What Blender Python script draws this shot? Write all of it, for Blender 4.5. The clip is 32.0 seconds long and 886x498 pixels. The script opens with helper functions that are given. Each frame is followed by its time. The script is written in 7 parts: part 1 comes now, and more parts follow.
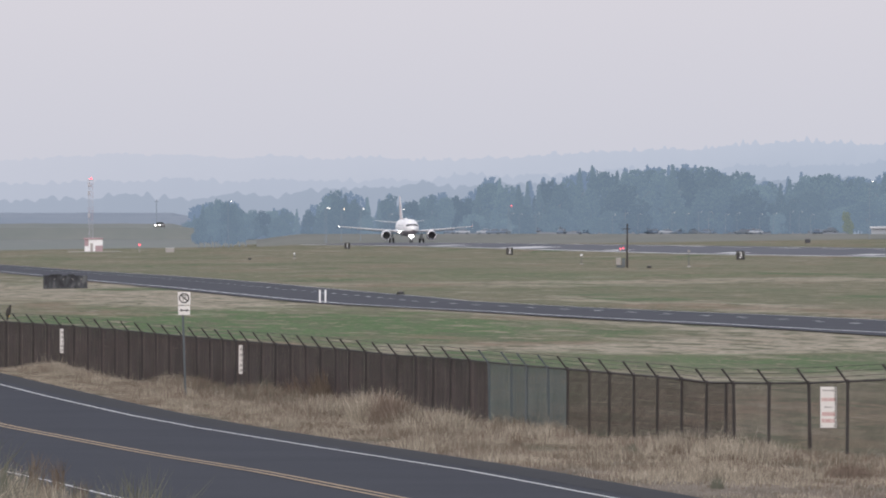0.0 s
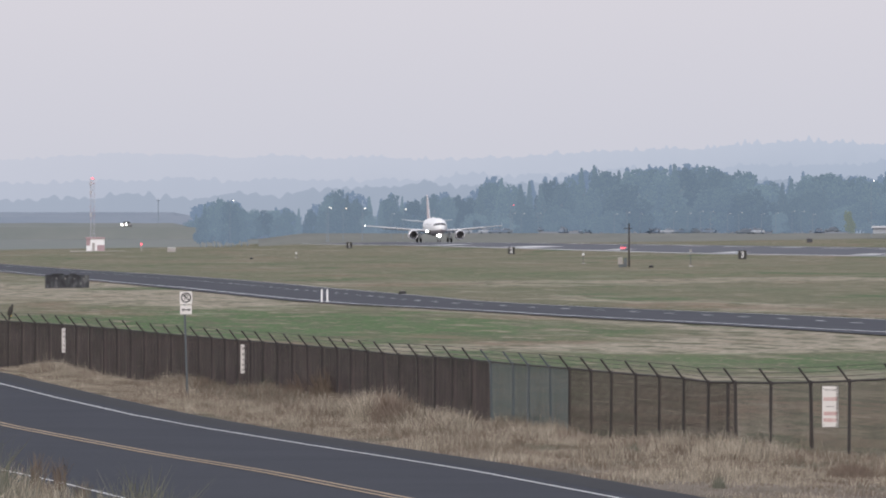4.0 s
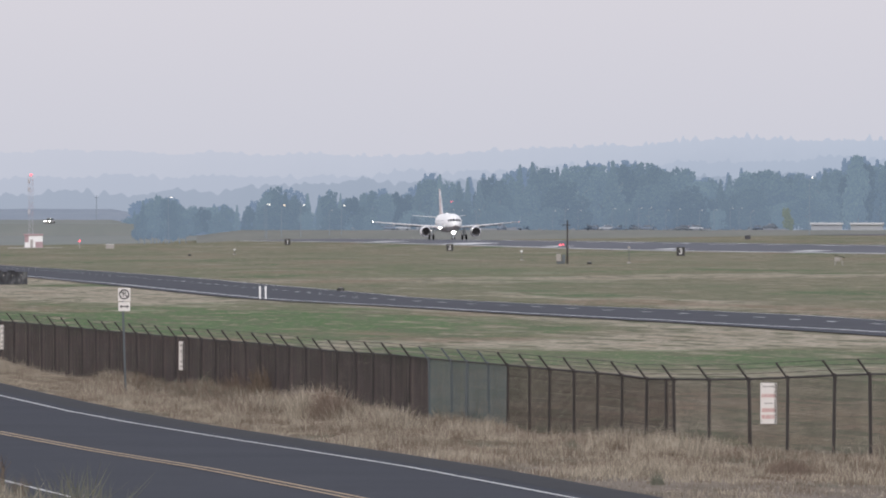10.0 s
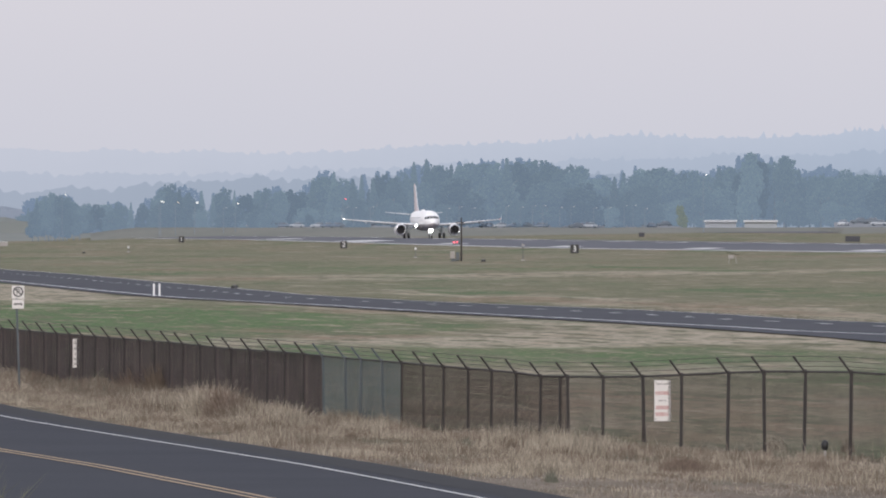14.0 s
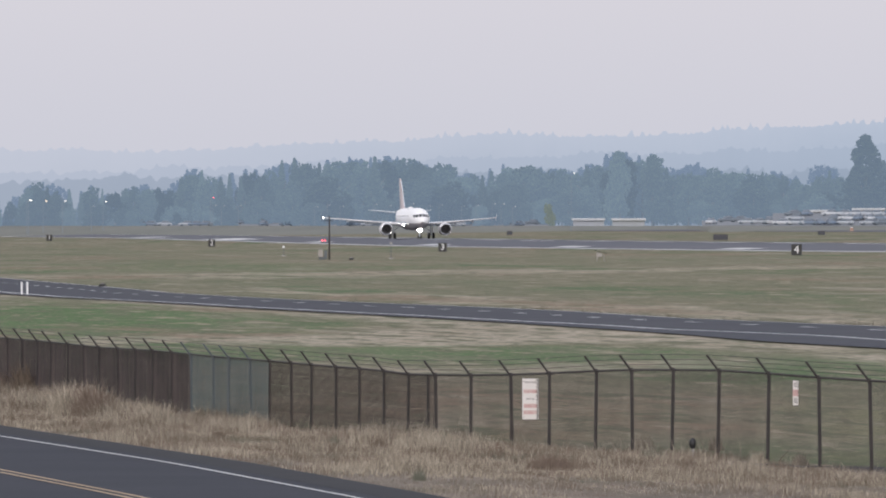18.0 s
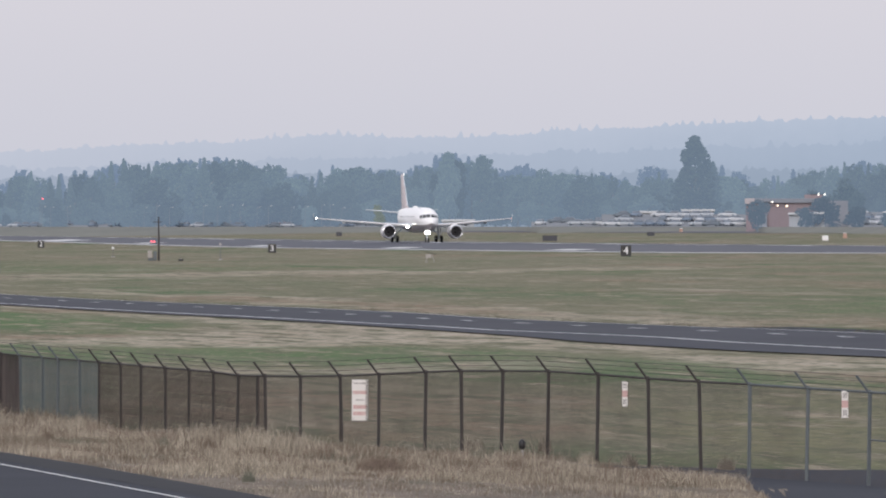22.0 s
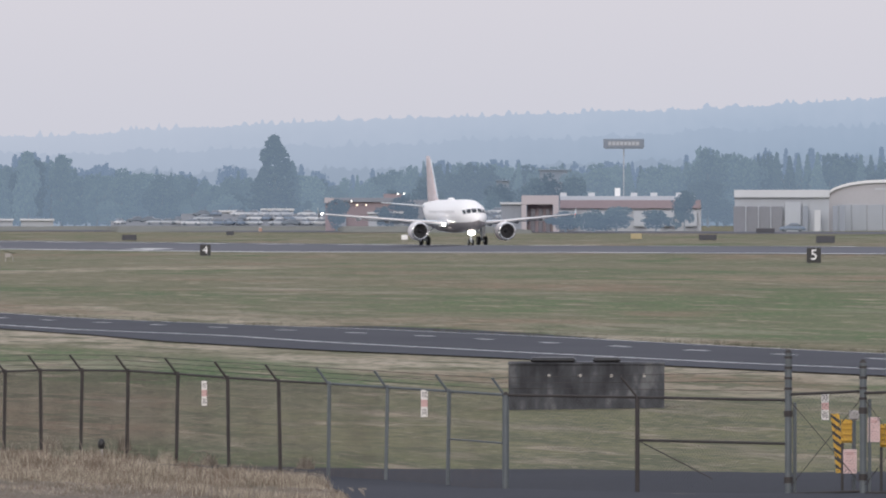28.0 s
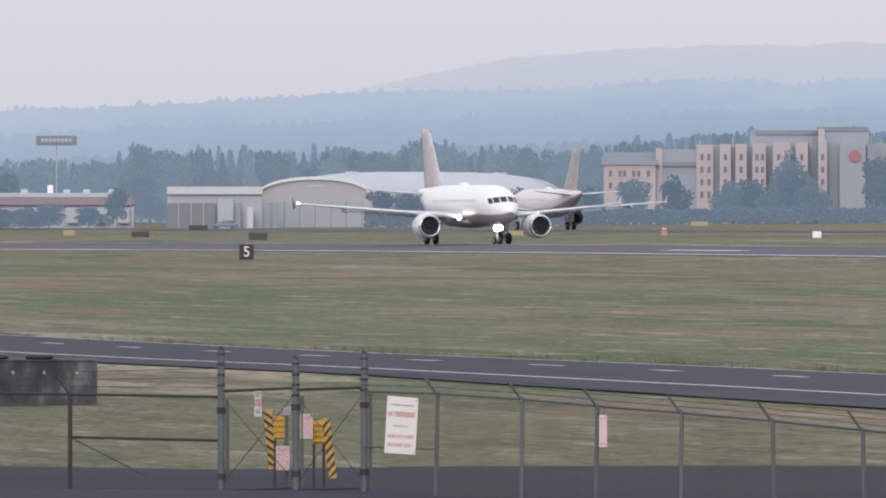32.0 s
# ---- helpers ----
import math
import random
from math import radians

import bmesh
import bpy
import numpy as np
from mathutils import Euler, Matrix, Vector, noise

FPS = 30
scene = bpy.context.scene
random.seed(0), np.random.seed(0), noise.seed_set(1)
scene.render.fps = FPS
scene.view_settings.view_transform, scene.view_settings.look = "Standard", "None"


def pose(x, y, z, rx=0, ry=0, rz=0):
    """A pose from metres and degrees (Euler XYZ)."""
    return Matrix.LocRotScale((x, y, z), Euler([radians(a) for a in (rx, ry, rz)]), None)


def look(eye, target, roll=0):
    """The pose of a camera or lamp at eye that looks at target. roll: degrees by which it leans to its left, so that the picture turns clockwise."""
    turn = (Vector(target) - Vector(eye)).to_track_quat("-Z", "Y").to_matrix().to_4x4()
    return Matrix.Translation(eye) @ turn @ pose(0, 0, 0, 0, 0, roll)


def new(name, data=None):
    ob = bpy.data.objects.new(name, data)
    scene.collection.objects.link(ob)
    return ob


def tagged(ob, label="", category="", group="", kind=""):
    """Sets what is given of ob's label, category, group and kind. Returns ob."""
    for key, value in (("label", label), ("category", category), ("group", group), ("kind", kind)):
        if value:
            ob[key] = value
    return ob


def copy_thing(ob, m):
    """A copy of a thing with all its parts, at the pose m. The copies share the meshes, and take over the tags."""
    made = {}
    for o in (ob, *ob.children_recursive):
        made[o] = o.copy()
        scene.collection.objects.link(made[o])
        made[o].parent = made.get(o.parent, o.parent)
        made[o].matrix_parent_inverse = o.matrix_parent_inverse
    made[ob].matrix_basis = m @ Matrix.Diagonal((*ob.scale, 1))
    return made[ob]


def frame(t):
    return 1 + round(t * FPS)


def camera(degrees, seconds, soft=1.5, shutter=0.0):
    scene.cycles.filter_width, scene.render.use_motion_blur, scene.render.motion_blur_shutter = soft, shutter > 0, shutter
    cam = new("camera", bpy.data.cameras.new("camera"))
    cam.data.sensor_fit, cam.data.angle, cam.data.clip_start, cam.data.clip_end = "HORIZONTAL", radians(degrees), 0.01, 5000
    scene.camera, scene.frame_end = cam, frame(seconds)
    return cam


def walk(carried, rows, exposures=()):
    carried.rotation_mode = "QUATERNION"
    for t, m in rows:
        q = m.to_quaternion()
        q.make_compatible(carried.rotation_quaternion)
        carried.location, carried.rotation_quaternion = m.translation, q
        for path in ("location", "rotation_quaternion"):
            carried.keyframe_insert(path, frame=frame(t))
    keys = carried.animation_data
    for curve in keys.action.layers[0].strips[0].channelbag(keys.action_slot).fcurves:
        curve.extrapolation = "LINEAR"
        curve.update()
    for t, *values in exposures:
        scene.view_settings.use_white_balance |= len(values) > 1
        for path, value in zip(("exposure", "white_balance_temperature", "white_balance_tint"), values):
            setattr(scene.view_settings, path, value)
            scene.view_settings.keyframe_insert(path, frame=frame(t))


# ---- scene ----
F = 16000.0          # focal length in small angle units: 1 unit = 1/16000 rad
TURN = 0.11286       # bearing of the camera's zero from the runway's direction, rad
EYE = 5.7            # height of the camera over the foot of the fence
LEVEL = 415.5        # where the horizon lies in the same units


def aim(pan, tilt):
    """Pose of the camera on its tripod head."""
    return pose(0, 0, EYE, 90 - math.degrees((441 - tilt - LEVEL) / F), 0, -math.degrees(pan / F + TURN))


cam = camera(2 * math.degrees(math.atan(784 / F)), 32.0, soft=2.0)
walk(cam, [
    (0, aim(0, 0.0)),
    (0.5, aim(0, -0.1)),
    (1, aim(0, -0.1)),
    (1.5, aim(0, -0.5)),
    (2, aim(0, -0.4)),
    (2.5, aim(-0.1, -0.1)),
    (3, aim(-1.6, 0.0)),
    (3.5, aim(-3.3, -0.4)),
    (5.5, aim(-0.1, -2.0)),
    (6, aim(6.7, -2.2)),
    (6.5, aim(12.9, -2.7)),
    (7, aim(20.9, -3.3)),
    (7.5, aim(32.8, -3.8)),
    (8, aim(44.4, -4.2)),
    (8.5, aim(55.2, -4.8)),
    (9, aim(72.0, -5.6)),
    (9.5, aim(90.3, -6.1)),
    (10, aim(105.9, -6.8)),
    (10.5, aim(121.1, -7.1)),
    (11, aim(139.6, -8.2)),
    (11.5, aim(160.8, -8.4)),
    (12, aim(184.5, -8.5)),
    (12.5, aim(209.9, -8.8)),
    (13, aim(242.7, -9.9)),
    (13.5, aim(270.7, -10.3)),
    (14, aim(293.5, -11.3)),
    (14.5, aim(314.8, -11.9)),
    (16.5, aim(427.0, -13.8)),
    (17, aim(455.7, -14.1)),
    (17.5, aim(489.3, -14.2)),
    (18, aim(527.1, -14.3)),
    (18.5, aim(565.5, -15.3)),
    (19, aim(605.8, -15.5)),
    (19.5, aim(636.0, -15.3)),
    (20, aim(669.9, -15.3)),
    (20.5, aim(698.7, -14.0)),
    (21, aim(735.7, -13.9)),
    (21.5, aim(777.0, -12.5)),
    (22, aim(828.9, -12.4)),
    (22.5, aim(885.6, -12.4)),
    (23, aim(931.4, -12.5)),
    (23.5, aim(977.2, -12.4)),
    (24, aim(1032.5, -12.4)),
    (24.5, aim(1088.9, -12.5)),
    (25, aim(1151.6, -12.3)),
    (25.5, aim(1211.2, -12.4)),
    (27.5, aim(1478.4, -13.0)),
    (28, aim(1573.1, -13.7)),
    (28.5, aim(1667.0, -14.2)),
    (29, aim(1761.9, -14.9)),
    (29.5, aim(1874.1, -16.3)),
    (30, aim(1994.3, -16.9)),
    (30.5, aim(2131.3, -17.9)),
    (31, aim(2280.2, -17.9)),
    (31.5, aim(2423.7, -18.9)),
    (32, aim(2576.6, -19.3))], exposures=[(0, 0.0), (28, 0.0), (31, 0.07), (32, 0.07)])


def spot(b, row, d):
    """World place that fits the camera's view at bearing b and drop row (units above), d metres off."""
    a = b / F + TURN
    return Vector((d * math.sin(a), d * math.cos(a), EYE - (row - LEVEL) * d / F))


def span(x, pts):
    """Piecewise linear interpolation through (x, value) pairs."""
    low = pts[0]
    if x <= low[0]:
        return float(low[1])
    for top in pts:
        if x < top[0]:
            return low[1] + (top[1] - low[1]) * (x - low[0]) / (top[0] - low[0])
        low = top
    return float(low[1])


# ---- world, sun, exposure ----
SUN_UP, SUN_TURN = radians(14), radians(200)
world = bpy.data.worlds.new("smoky_sky")
scene.world = world
world.use_nodes = True
wn, wl = world.node_tree.nodes, world.node_tree.links
wn.clear()
w_out = wn.new("ShaderNodeOutputWorld")
w_sky = wn.new("ShaderNodeTexSky")
w_sky.sky_type = "NISHITA"
w_sky.sun_disc = False
w_sky.sun_elevation, w_sky.sun_rotation = SUN_UP, SUN_TURN
w_sky.dust_density, w_sky.air_density = 8.0, 1.5
w_bg = wn.new("ShaderNodeBackground")
w_bg.inputs[1].default_value = 0.06
wl.new(w_sky.outputs[0], w_bg.inputs[0])
# smoke veil over the whole sky: paler and pinker overhead, greyer at the horizon
w_co = wn.new("ShaderNodeTexCoord")
w_sep = wn.new("ShaderNodeSeparateXYZ")
wl.new(w_co.outputs["Generated"], w_sep.inputs[0])
w_ramp = wn.new("ShaderNodeValToRGB")
w_ramp.color_ramp.elements[0].position, w_ramp.color_ramp.elements[0].color = 0.0, (0.62, 0.635, 0.725, 1)
w_ramp.color_ramp.elements[1].position, w_ramp.color_ramp.elements[1].color = 0.03, (0.74, 0.715, 0.775, 1)
w_e = w_ramp.color_ramp.elements.new(0.35)
w_e.color = (0.93, 0.95, 1.06, 1)
wl.new(w_sep.outputs["Z"], w_ramp.inputs[0])
w_bg2 = wn.new("ShaderNodeBackground")
w_bg2.inputs[1].default_value = 1.0
wl.new(w_ramp.outputs[0], w_bg2.inputs[0])
w_mix = wn.new("ShaderNodeMixShader")
w_mix.inputs[0].default_value = 0.93
wl.new(w_bg.outputs[0], w_mix.inputs[1])
wl.new(w_bg2.outputs[0], w_mix.inputs[2])
wl.new(w_mix.outputs[0], w_out.inputs[0])

sun_data = bpy.data.lights.new("sun", "SUN")
sun_data.energy, sun_data.angle, sun_data.color = 1.35, radians(20), (1.0, 0.93, 0.87)
sun = new("sun", sun_data)
sun.matrix_world = look((0, 0, 0), (-math.sin(SUN_TURN) * math.cos(SUN_UP), -math.cos(SUN_TURN) * math.cos(SUN_UP), -math.sin(SUN_UP)))


# ---- materials ----
def mat(name, stops, rough=0.8, scale=1.0, stretch=(1, 1, 1), metal=0.0, bump=0.0, fine=8.0, emit=None, sheen=0.0, coord="Object", spread=0.25, island=0.0, spec=0.5, vary=0.0):
    """Procedural material: base colours in stops are mixed by a broad and a fine noise."""
    m = bpy.data.materials.new(name)
    m.use_nodes = True
    n, l = m.node_tree.nodes, m.node_tree.links
    bsdf = n["Principled BSDF"]
    bsdf.inputs["Roughness"].default_value = rough
    bsdf.inputs["Metallic"].default_value = metal
    bsdf.inputs["Specular IOR Level"].default_value = spec
    tc = n.new("ShaderNodeTexCoord")
    mp = n.new("ShaderNodeMapping")
    mp.inputs["Scale"].default_value = [scale * s for s in stretch]
    l.new(tc.outputs[coord], mp.inputs[0])
    a, b = n.new("ShaderNodeTexNoise"), n.new("ShaderNodeTexNoise")
    a.inputs["Scale"].default_value, a.inputs["Detail"].default_value = 1.0, 4.0
    b.inputs["Scale"].default_value, b.inputs["Detail"].default_value = fine, 5.0
    for t in (a, b):
        l.new(mp.outputs[0], t.inputs["Vector"])
    mx = n.new("ShaderNodeMix")
    mx.data_type = "FLOAT"
    mx.inputs[0].default_value = 0.4
    l.new(a.outputs["Fac"], mx.inputs[2])
    l.new(b.outputs["Fac"], mx.inputs[3])
    fac = mx.outputs[0]
    if island:
        ge = n.new("ShaderNodeNewGeometry")
        ad = n.new("ShaderNodeMath")
        ad.operation = "MULTIPLY_ADD"
        l.new(ge.outputs["Random Per Island"], ad.inputs[0])
        ad.inputs[1].default_value = island
        l.new(fac, ad.inputs[2])
        sb = n.new("ShaderNodeMath")
        sb.operation = "SUBTRACT"
        l.new(ad.outputs[0], sb.inputs[0])
        sb.inputs[1].default_value = island / 2
        fac = sb.outputs[0]
    rp = n.new("ShaderNodeValToRGB")
    k = len(stops)
    while len(rp.color_ramp.elements) < k:
        rp.color_ramp.elements.new(0.5)
    for i, c in enumerate(stops):
        rp.color_ramp.elements[i].position = 0.5 + spread * (2 * i / max(k - 1, 1) - 1) if k > 1 else 0.5
        rp.color_ramp.elements[i].color = (*c, 1)
    l.new(fac, rp.inputs[0])
    l.new(rp.outputs[0], bsdf.inputs["Base Color"])
    if vary:
        oi, mr, hs = n.new("ShaderNodeObjectInfo"), n.new("ShaderNodeMapRange"), n.new("ShaderNodeHueSaturation")
        l.new(oi.outputs["Random"], mr.inputs["Value"])
        mr.inputs["To Min"].default_value, mr.inputs["To Max"].default_value = 1 - vary, 1 + vary
        l.new(mr.outputs[0], hs.inputs["Value"])
        l.new(rp.outputs[0], hs.inputs["Color"])
        l.new(hs.outputs[0], bsdf.inputs["Base Color"])
        # emission, used for painted haze, differs from object to object
        if emit:
            ms = n.new("ShaderNodeMapRange")
            l.new(oi.outputs["Random"], ms.inputs["Value"])
            ms.inputs["To Min"].default_value, ms.inputs["To Max"].default_value = emit[1] * 0.93, emit[1] * 1.09
            l.new(ms.outputs[0], bsdf.inputs["Emission Strength"])
    if bump:
        bp = n.new("ShaderNodeBump")
        bp.inputs["Strength"].default_value = bump
        bp.inputs["Distance"].default_value = 0.05
        l.new(b.outputs["Fac"], bp.inputs["Height"])
        l.new(bp.outputs[0], bsdf.inputs["Normal"])
    if sheen:
        bsdf.inputs["Sheen Weight"].default_value = sheen
        bsdf.inputs["Sheen Roughness"].default_value = 0.6
    if emit:
        bsdf.inputs["Emission Color"].default_value = (*emit[0], 1)
        bsdf.inputs["Emission Strength"].default_value = emit[1]
    return m


def grey(c, k=0.12):
    """Two shades round one colour."""
    return [tuple(x * (1 - k) for x in c), tuple(min(1, x * (1 + k)) for x in c)]


M = {}


def field_material():
    """Mown airfield grass: green and dry patches, streaked along the runway."""
    m = bpy.data.materials.new("field_grass")
    m.use_nodes = True
    n, l = m.node_tree.nodes, m.node_tree.links
    bsdf = n["Principled BSDF"]
    bsdf.inputs["Roughness"].default_value = 0.95
    bsdf.inputs["Specular IOR Level"].default_value = 0.1
    tc = n.new("ShaderNodeTexCoord")

    def layer(sx, sy, detail, lo, hi, off=0.0):
        mp, nz, mr = n.new("ShaderNodeMapping"), n.new("ShaderNodeTexNoise"), n.new("ShaderNodeMapRange")
        mp.inputs["Scale"].default_value, mp.inputs["Location"].default_value = (sx, sy, 0.0), (off, off, off)
        nz.inputs["Scale"].default_value, nz.inputs["Detail"].default_value = 1.0, detail
        mr.interpolation_type = "SMOOTHSTEP"
        mr.inputs["From Min"].default_value, mr.inputs["From Max"].default_value = lo, hi
        l.new(tc.outputs["Object"], mp.inputs[0])
        l.new(mp.outputs[0], nz.inputs["Vector"])
        l.new(nz.outputs["Fac"], mr.inputs["Value"])
        return mr.outputs[0]

    def blend(fac, a, b):
        x = n.new("ShaderNodeMix")
        x.data_type = "RGBA"
        l.new(fac, x.inputs[0])
        for k, c in ((6, a), (7, b)):
            if isinstance(c, tuple):
                x.inputs[k].default_value = (*c, 1)
            else:
                l.new(c, x.inputs[k])
        return x.outputs[2]

    def patch(cx, cy, rx, ry, strength, off):
        """Soft ragged ellipse on the plan, centre and radii in metres."""
        mp, ln, nz, ad, mr = n.new("ShaderNodeMapping"), n.new("ShaderNodeVectorMath"), n.new("ShaderNodeTexNoise"), n.new("ShaderNodeMath"), n.new("ShaderNodeMapRange")
        mp.inputs["Scale"].default_value, mp.inputs["Location"].default_value = (1 / rx, 1 / ry, 0.0), (-cx / rx, -cy / ry, 0.0)
        l.new(tc.outputs["Object"], mp.inputs[0])
        ln.operation = "LENGTH"
        l.new(mp.outputs[0], ln.inputs[0])
        m2 = n.new("ShaderNodeMapping")
        m2.inputs["Scale"].default_value, m2.inputs["Location"].default_value = (0.16, 0.035, 0.0), (off, off, 0)
        l.new(tc.outputs["Object"], m2.inputs[0])
        l.new(m2.outputs[0], nz.inputs["Vector"])
        nz.inputs["Scale"].default_value, nz.inputs["Detail"].default_value = 1.0, 6
        ad.operation = "MULTIPLY_ADD"
        l.new(nz.outputs["Fac"], ad.inputs[0])
        ad.inputs[1].default_value = 2.2
        l.new(ln.outputs["Value"], ad.inputs[2])
        mr.interpolation_type = "SMOOTHSTEP"
        mr.inputs["From Min"].default_value, mr.inputs["From Max"].default_value = 2.25, 1.75
        mr.inputs["To Max"].default_value = strength
        l.new(ad.outputs[0], mr.inputs["Value"])
        return mr.outputs[0]

    c = blend(layer(0.05, 0.006, 5, 0.35, 0.65), (0.165, 0.160, 0.10), (0.225, 0.196, 0.138))
    c = blend(layer(0.045, 0.010, 5, 0.47, 0.74, 7.3), c, (0.095, 0.135, 0.065))
    c = blend(layer(0.075, 0.009, 5, 0.58, 0.68, 21.0), c, (0.33, 0.285, 0.225))
    GREEN, TAN = (0.066, 0.142, 0.044), (0.42, 0.36, 0.285)
    for i, (cx, cy, rx, ry, k, col) in enumerate(((50, 530, 15, 120, 0.95, GREEN), (50, 372, 15, 22, 0.6, GREEN), (112, 400, 15, 100, 0.4, GREEN), (120, 1000, 30, 120, 0.4, GREEN),
                                                   (58, 790, 14, 180, 0.9, TAN), (69, 700, 3.5, 420, 0.85, TAN), (62, 416, 19, 26, 0.9, TAN), (72, 300, 8, 40, 0.7, TAN), (89, 600, 5, 150, 0.9, TAN),
                                                   (125, 870, 50, 42, 0.75, TAN), (91, 425, 4, 65, 0.8, TAN), (142, 505, 42, 55, 0.55, GREEN), (178, 655, 36, 55, 0.55, (0.30, 0.225, 0.16)), (58, 330, 14, 16, 0.4, TAN), (56, 222, 15, 48, 0.75, (0.17, 0.168, 0.09)), (104, 255, 10, 85, 0.85, (0.15, 0.155, 0.085)))):
        c = blend(patch(cx, cy, rx, ry, k, 3.7 * i), c, col)
    # rusty seed heads and fresh growth in ragged drifts
    c = blend(layer(0.06, 0.012, 5, 0.54, 0.66, 31.0), c, (0.235, 0.17, 0.12))
    c = blend(layer(0.07, 0.014, 5, 0.56, 0.66, 47.0), c, (0.08, 0.13, 0.055))
    c = blend(layer(0.25, 0.05, 6, 0.54, 0.72, 3.1), c, (0.265, 0.23, 0.175))
    c = blend(layer(0.7, 0.1, 6, 0.50, 0.66, 12.7), c, (0.115, 0.12, 0.072))
    c = blend(layer(0.55, 0.08, 6, 0.56, 0.68, 62.0), c, (0.32, 0.27, 0.20))
    c = blend(layer(2.0, 0.6, 6, 0.42, 0.75, 1.7), c, (0.12, 0.122, 0.08))
    c = blend(layer(3.0, 1.0, 5, 0.52, 0.76, 9.1), c, (0.32, 0.285, 0.21))
    c = blend(layer(2.6, 0.8, 5, 0.54, 0.78, 15.1), c, (0.065, 0.082, 0.045))
    l.new(c, bsdf.inputs["Base Color"])
    return m


M["grass"] = field_material()
M["asphalt"] = mat("asphalt", [(0.037, 0.0405, 0.052), (0.053, 0.0565, 0.070)], 0.9, 0.2, bump=0.1, fine=40, spec=0.12)
M["perimeter"] = mat("worn_asphalt", [(0.055, 0.058, 0.071), (0.078, 0.081, 0.096)], 0.9, 0.15, (1, 0.4, 1), bump=0.1, fine=30, spec=0.12)
M["runway"] = mat("runway_asphalt", [(0.10, 0.105, 0.125), (0.145, 0.148, 0.17)], 0.9, 0.05, (1, 0.1, 1), fine=20, spec=0.12)
M["white_line"] = mat("road_paint_white", grey((0.62, 0.62, 0.62)), 0.6, 2, fine=20)
M["yellow_line"] = mat("road_paint_yellow", grey((0.40, 0.285, 0.17)), 0.6, 2, fine=20)
M["steel"] = mat("galvanised_steel", grey((0.115, 0.13, 0.14), 0.2), 0.6, 3, metal=0.3, fine=20)
M["rust"] = mat("weathered_steel", [(0.032, 0.029, 0.03), (0.07, 0.06, 0.058)], 0.75, 3, metal=0.2, fine=20)
M["hay"] = mat("dry_grass", [(0.13, 0.112, 0.088), (0.29, 0.25, 0.198), (0.50, 0.44, 0.355)], 0.9, 0.22, fine=9, spread=0.2, island=0.35)
# haze is painted into foliage and bark as a bluish glow
M["leaf"] = mat("far_foliage_haze_glow", [(0.020, 0.032, 0.018), (0.045, 0.062, 0.034)], 0.9, 0.12, fine=6, island=0.3, vary=0.4, spec=0.05, emit=((0.475, 0.63, 0.87), 0.315))
M["leaf_back"] = mat("distant_foliage_haze_glow", [(0.018, 0.026, 0.018), (0.038, 0.047, 0.034)], 0.9, 0.12, fine=6, island=0.3, spec=0.05, emit=((0.485, 0.645, 0.95), 0.365))
M["bark"] = mat("far_bark_haze_glow", grey((0.10, 0.09, 0.08)), 0.9, 1.0, emit=((0.49, 0.665, 0.90), 0.245))
M["white"] = mat("white_paint", grey((0.78, 0.78, 0.79), 0.04), 0.4, 0.5)
M["concrete"] = mat("concrete", grey((0.36, 0.34, 0.32), 0.15), 0.85, 0.3, bump=0.2)


def mesh_from(bm, name, *mats, smooth=False):
    me = bpy.data.meshes.new(name)
    bm.to_mesh(me)
    bm.free()
    for m in mats:
        me.materials.append(m)
    if smooth:
        for p in me.polygons:
            p.use_smooth = True
    return me


def from_lists(name, verts, faces, *mats, smooth=False, idx=None):
    me = bpy.data.meshes.new(name)
    me.from_pydata(verts, [], faces)
    for m in mats:
        me.materials.append(m)
    if idx is not None:
        me.polygons.foreach_set("material_index", idx)
    if smooth:
        me.polygons.foreach_set("use_smooth", [True] * len(faces))
    me.update()
    return me


def part(name, data, parent, m=None, label=""):
    """Links a mesh as one part under a thing or a part."""
    ob = new(name, data)
    ob.parent = parent
    if m is not None:
        ob.matrix_basis = m
    return tagged(ob, label)


def thing(name, m, label, category, group="", kind="", data=None):
    ob = new(name, data)
    ob.matrix_basis = m
    return tagged(ob, label, category, group, kind)


def box(bm, x0, x1, y0, y1, z0, z1, bevel=0.0):
    v = [bm.verts.new(c) for c in ((x0, y0, z0), (x1, y0, z0), (x1, y1, z0), (x0, y1, z0), (x0, y0, z1), (x1, y0, z1), (x1, y1, z1), (x0, y1, z1))]
    fs = [bm.faces.new([v[i] for i in q]) for q in ((3, 2, 1, 0), (4, 5, 6, 7), (0, 1, 5, 4), (1, 2, 6, 5), (2, 3, 7, 6), (3, 0, 4, 7))]
    if bevel:
        bmesh.ops.bevel(bm, geom=list({e for f in fs for e in f.edges}), offset=bevel, segments=1, affect="EDGES")


def box_mesh(name, material, x0, x1, y0, y1, z0, z1, bevel=0.0):
    bm = bmesh.new()
    box(bm, x0, x1, y0, y1, z0, z1, bevel)
    return mesh_from(bm, name, material)


